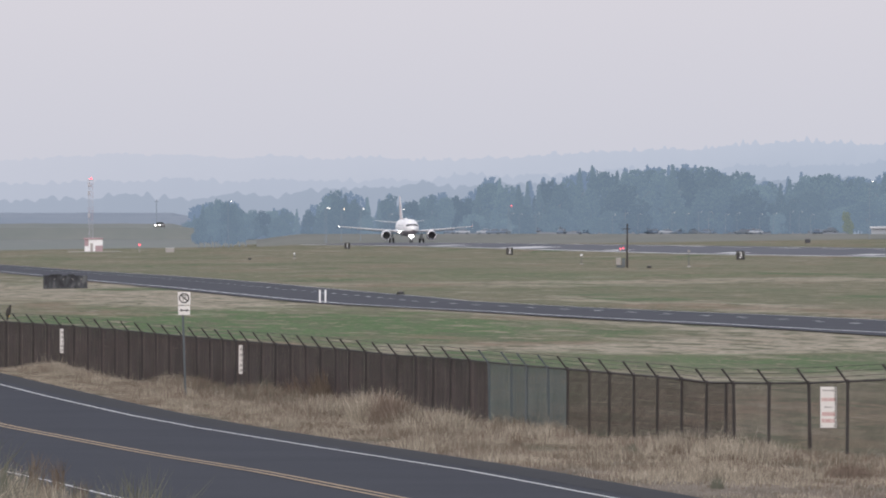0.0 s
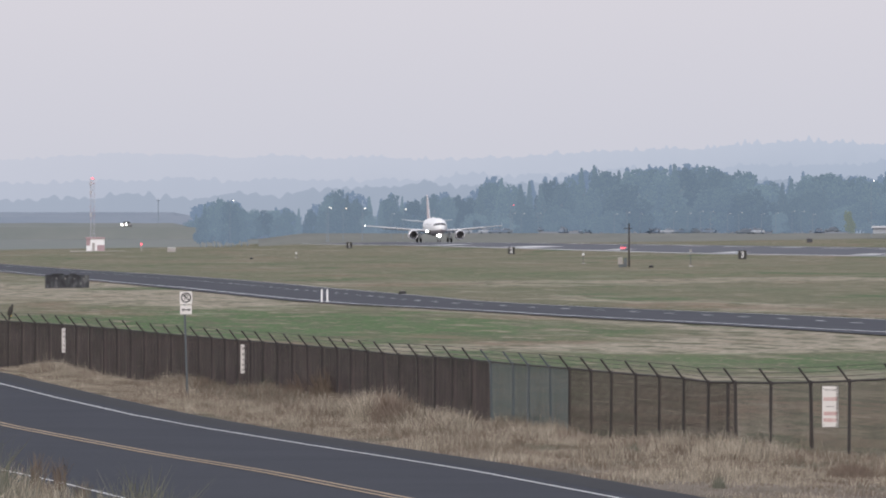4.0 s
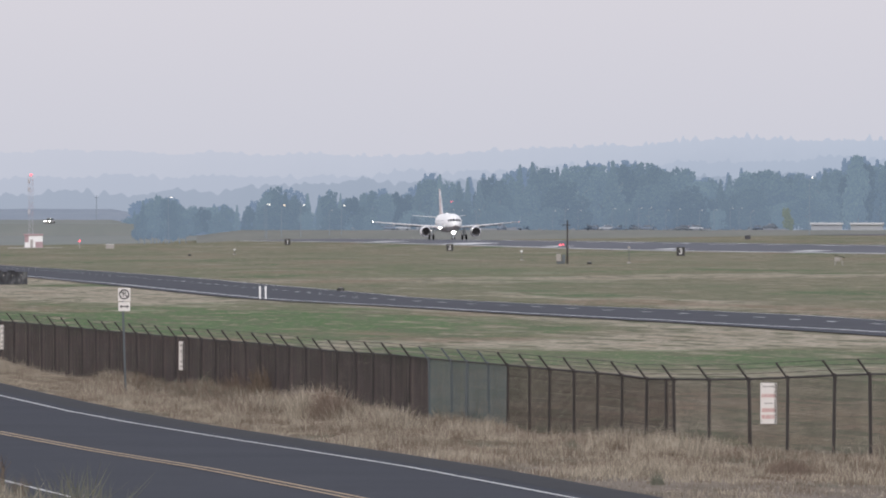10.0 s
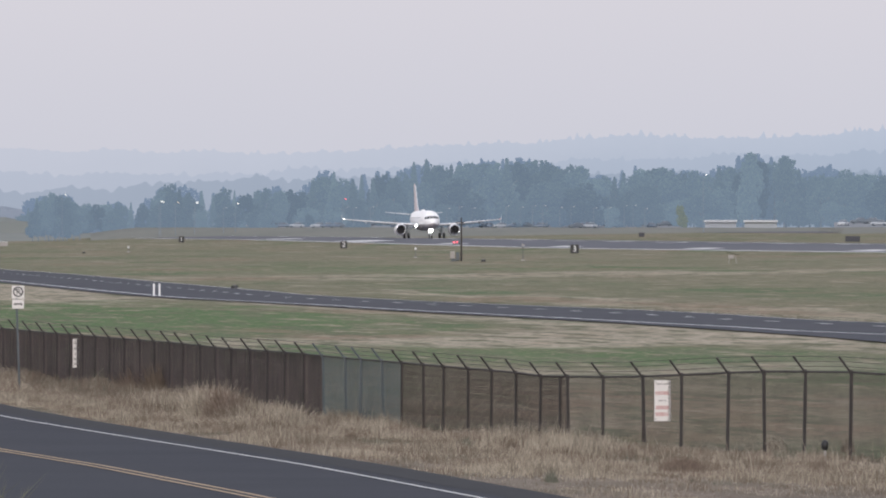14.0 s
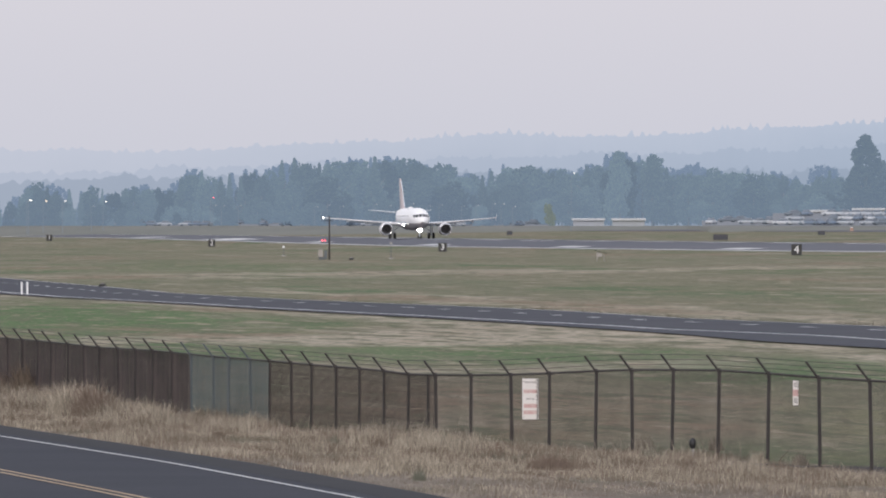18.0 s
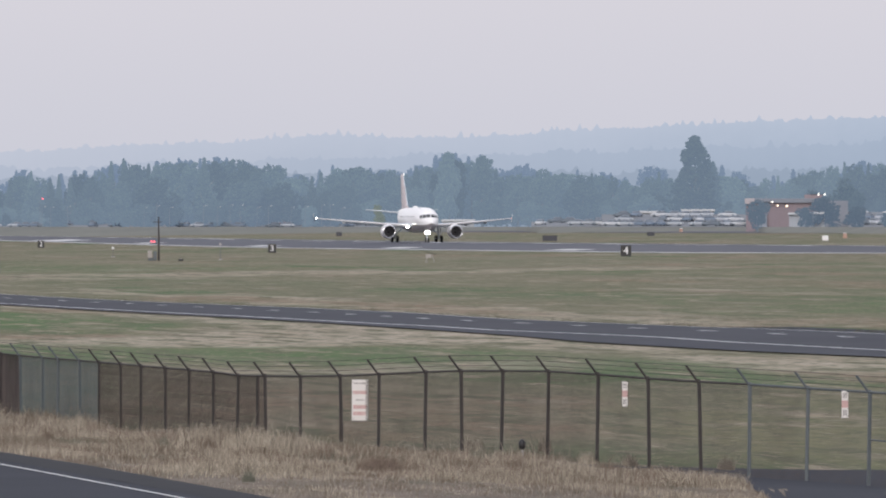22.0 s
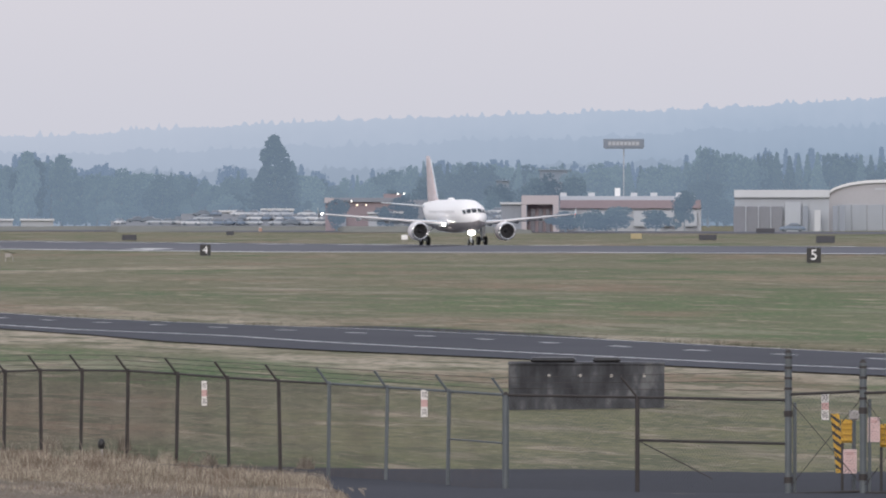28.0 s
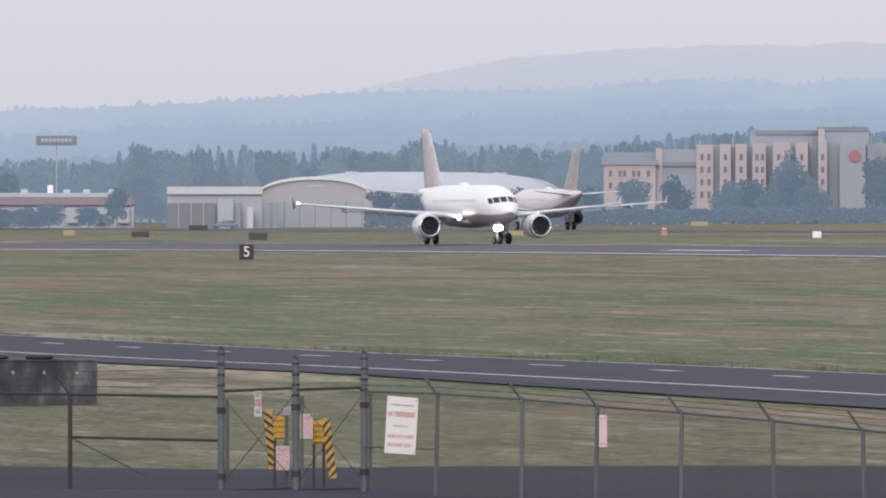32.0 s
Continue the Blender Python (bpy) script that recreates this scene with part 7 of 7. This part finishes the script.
def tuft_field(name, spots_, material, label, seed):
    """Blades: (x, y, z, height, lean) roots become thin bent strips."""
    r = np.random.default_rng(seed)
    x, y, z, h = (np.array(c) for c in zip(*spots_))
    n = len(x)
    a = r.uniform(0, np.pi, n)
    wd = r.uniform(0.0035, 0.0085, n) * (0.8 + h)
    lx, ly = r.normal(0, 0.3, n) * h, r.normal(0, 0.3, n) * h
    dx, dy = np.cos(a) * wd, np.sin(a) * wd * 0.3
    v = np.zeros((n, 5, 3))
    v[:, 0] = np.stack([x - dx, y - dy, z - 0.05], 1)
    v[:, 1] = np.stack([x + dx, y + dy, z - 0.05], 1)
    v[:, 2] = np.stack([x + dx * 0.8 + lx * 0.35, y + dy + ly * 0.35, z + h * 0.6], 1)
    v[:, 3] = np.stack([x - dx * 0.8 + lx * 0.35, y - dy + ly * 0.35, z + h * 0.6], 1)
    v[:, 4] = np.stack([x + lx, y + ly, z + h], 1)
    k = np.arange(n) * 5
    faces = [(q, q + 1, q + 2, q + 3) for q in k.tolist()] + [(q + 3, q + 2, q + 4) for q in k.tolist()]
    return tagged(new(name, from_lists(name, v.reshape(-1, 3).tolist(), faces, material)), label, "grass", kind="stuff")


rg = random.Random(7)
hay, dark, weed, brown = [], [], [], []
tries = 0
while len(hay) < 230000 and tries < 400000:
    tries += 1
    s = rg.uniform(150, 352)
    rw, fw = road_w(s), span(s, FENCE_W)
    lo, hi = rw + 1.72, fw + 0.25
    f = rg.random() ** 0.9
    w = lo + (hi - lo) * f
    if (math.atan2(w, s) - TURN) * F > 1470 + rg.uniform(-25, 25):
        continue
    z = ground_z(w, s)
    c = noise.noise((w * 0.35, s * 0.12, 3.0))
    c2 = noise.noise((w * 1.5, s * 0.6, 8.0))
    c3 = noise.noise((w * 0.8, s * 0.22, 17.0))
    bear = (math.atan2(w, s) - TURN) * F
    row = LEVEL + (EYE - z) * F / math.hypot(w, s)
    if bear > 1000 and span(bear, AP_TOP) - 4 < row < span(bear, AP_LOW) + rg.uniform(-3, 3):
        continue
    grow = 0.2 + 0.5 * max(0.0, c + 0.2) + 0.25 * max(0, c2)
    grow *= (0.25 + 0.75 * min(1, f * 2.0)) * span(bear, [(-784, 0.7), (-620, 0.9), (-480, 1.25), (-340, 1.25), (-200, 1.3), (-60, 1.5), (120, 1.4), (300, 1.2), (520, 0.95), (800, 0.72), (1100, 0.6), (1400, 0.6)])
    h = grow * rg.uniform(0.6, 1.15)
    if f > 0.5 and rg.random() < 0.006:
        h += rg.uniform(0.2, 0.45)
    if -450 < bear < -185 and f > 0.5 + 0.5 * c3 and rg.random() < 0.72:
        rg.choice((dark, dark, brown, weed)).append((w, s, z, h * 1.1))
    elif c2 > 0.16 and c < 0.25 and rg.random() < 0.7:
        dark.append((w, s, z, h * 0.9))
    elif c3 > 0.14 and rg.random() < 0.5:
        brown.append((w, s, z, h * 0.95))
    elif c < -0.34 and rg.random() < 0.7:
        weed.append((w, s, z, h * 0.9))
    else:
        hay.append((w, s, z, h))
# single clumps of weeds that stand out
CLUMPS = ((-334, 712, 26, 0.75, weed), (-300, 705, 20, 0.6, dark), (-204, 722, 24, 0.9, dark), (-232, 716, 14, 0.8, weed), (-121, 728, 34, 0.75, brown), (130, 797, 12, 0.35, dark), (414, 817, 18, 0.45, dark), (331, 812, 22, 0.4, weed), (621, 822, 14, 0.35, brown), (485, 868, 10, 0.3, weed),
          (560, 800, 12, 0.6, weed), (-420, 692, 12, 0.8, hay), (-520, 668, 16, 0.35, weed), (250, 790, 14, 0.45, brown), (720, 850, 40, 0.4, brown), (900, 835, 26, 0.5, weed), (960, 850, 20, 0.4, brown), (1120, 850, 26, 0.3, brown), (1010, 812, 10, 0.5, hay), (1330, 848, 14, 0.42, hay), (-118, 764, 54, 1.2, hay), (-90, 768, 36, 1.15, brown), (-205, 732, 34, 1.4, dark), (-285, 718, 40, 1.15, weed), (-250, 725, 32, 1.2, brown), (-380, 700, 30, 1.0, weed), (-700, 655, 30, 0.6, weed), (1085, 838, 16, 0.4, hay), (1160, 842, 12, 0.4, hay), (880, 812, 20, 0.5, hay))
for cb, crow, half, ch, out in CLUMPS:
    v = on_ground(cb, crow)
    rad = half * math.hypot(v.x, v.y) / F
    for _ in range(420 if half < 30 else 2600):
        a, q = rg.uniform(0, math.tau), rg.random() ** 0.4 * 1.3
        x, y = v.x + rad * q * math.cos(a), v.y + 2.5 * rad * q * math.sin(a)
        out.append((x, y, ground_z(x, y), ch * (1.15 - 0.7 * q * q) * rg.uniform(0.5, 1.1)))
tuft_field("verge_grass", hay, M["hay"], "tall dry straw-coloured grass along the fence", 1)
tuft_field("brown_grass", brown, M["hay_brown"], "pinkish brown seeded grass among the straw", 12)
tuft_field("dead_weeds", dark, M["hay_dark"], "dark dead weeds among the dry grass", 2)
tuft_field("green_weeds", weed, M["weed"], "green weeds among the dry grass", 3)
# bank on the camera's side of the road
near, near_w = [], []
for _ in range(15000):
    s = rg.uniform(112, 200)
    w = road_w(s) - 11.1 - rg.random() ** 1.3 * 5
    c = noise.noise((w * 0.4, s * 0.1, 1.0))
    if (math.atan2(w, s) - TURN) * F > -440 + rg.gauss(0, 80):
        continue
    h = (0.5 + 0.9 * max(0, c + 0.2)) * rg.uniform(0.3, 1.4)
    (near_w if c + rg.uniform(-0.2, 0.2) > 0.05 else near).append((w, s, ground_z(w, s), h))
dock = []
for cb, crow, ch in ((-724, 872, 0.8), (-680, 876, 0.75), (-700, 890, 0.5), (-640, 890, 0.45)):
    v = on_ground(cb, crow)
    for _ in range(60):
        dock.append((v.x + rg.gauss(0, 0.07), v.y + rg.gauss(0, 0.3), v.z, ch * rg.uniform(0.6, 1.1)))
tuft_field("near_dock_weeds", dock, M["hay_dark"], "dark brown seeding dock stems beside the road", 14)
tuft_field("near_verge_grass", near, M["hay"], "tall dry grass beside the road", 4)
tuft_field("near_verge_weeds", near_w, M["weed"], "tall grey-green weeds beside the road", 5)
# clumps along the perimeter road's far edge
edge = []
for _ in range(30000):
    s = rg.uniform(190, 190 + 500 * rg.random())
    w = span(s, PERIM_FAR) + 0.1 + rg.random() ** 2 * 1.3
    k = noise.noise((s * 0.9, 2.0, 0)) + 0.5 * noise.noise((s * 0.13, 5.0, 0))
    if k > 0.05:
        edge.append((w, s, ground_z(w, s), rg.uniform(0.1, 0.38) * min(1, 0.4 + 1.5 * k)))
tuft_field("perimeter_verge_grass", edge, M["clump"], "ragged brown grass at the edge of the perimeter road", 6)


def motions():
    """What moves: the airliner on its take-off roll, a second jet on the taxiway, the sedan on the road, a far car."""
    walk(airliner, [(0, on_runway(2263.2)), (2, on_runway(2238.5)), (4, on_runway(2204.7)), (6, on_runway(2162.0)), (8, on_runway(2110.4)), (10, on_runway(2050.1)), (12, on_runway(1981.1)), (14, on_runway(1903.6)), (16, on_runway(1817.8)), (18, on_runway(1723.9)), (20, on_runway(1622.3)), (22, on_runway(1513.1)), (24, on_runway(1396.7)), (26, on_runway(1273.5)), (28, on_runway(1143.8)), (30, on_runway(1008.2)), (31, on_runway(938.2)), (32, on_runway(866.9))])
    walk(hl, [(0, on_ledge(-505)), (1, on_ledge(-520)), (3, on_ledge(-551)), (4.5, on_ledge(-575)), (7, on_ledge(-594)), (32, on_ledge(-594))])
    walk(taxi_jet, [(t, on_taxiway(1244.3 + 18.5 * (t - 30.7))) for t in (0, 16, 32)])
    walk(sedan, [(0, on_road(-616)), (12, on_road(-245.2)), (23.8, on_road(119.4)), (24.9, on_road(153.4)), (28, on_road(249.2)), (32, on_road(372.8))])


motions()
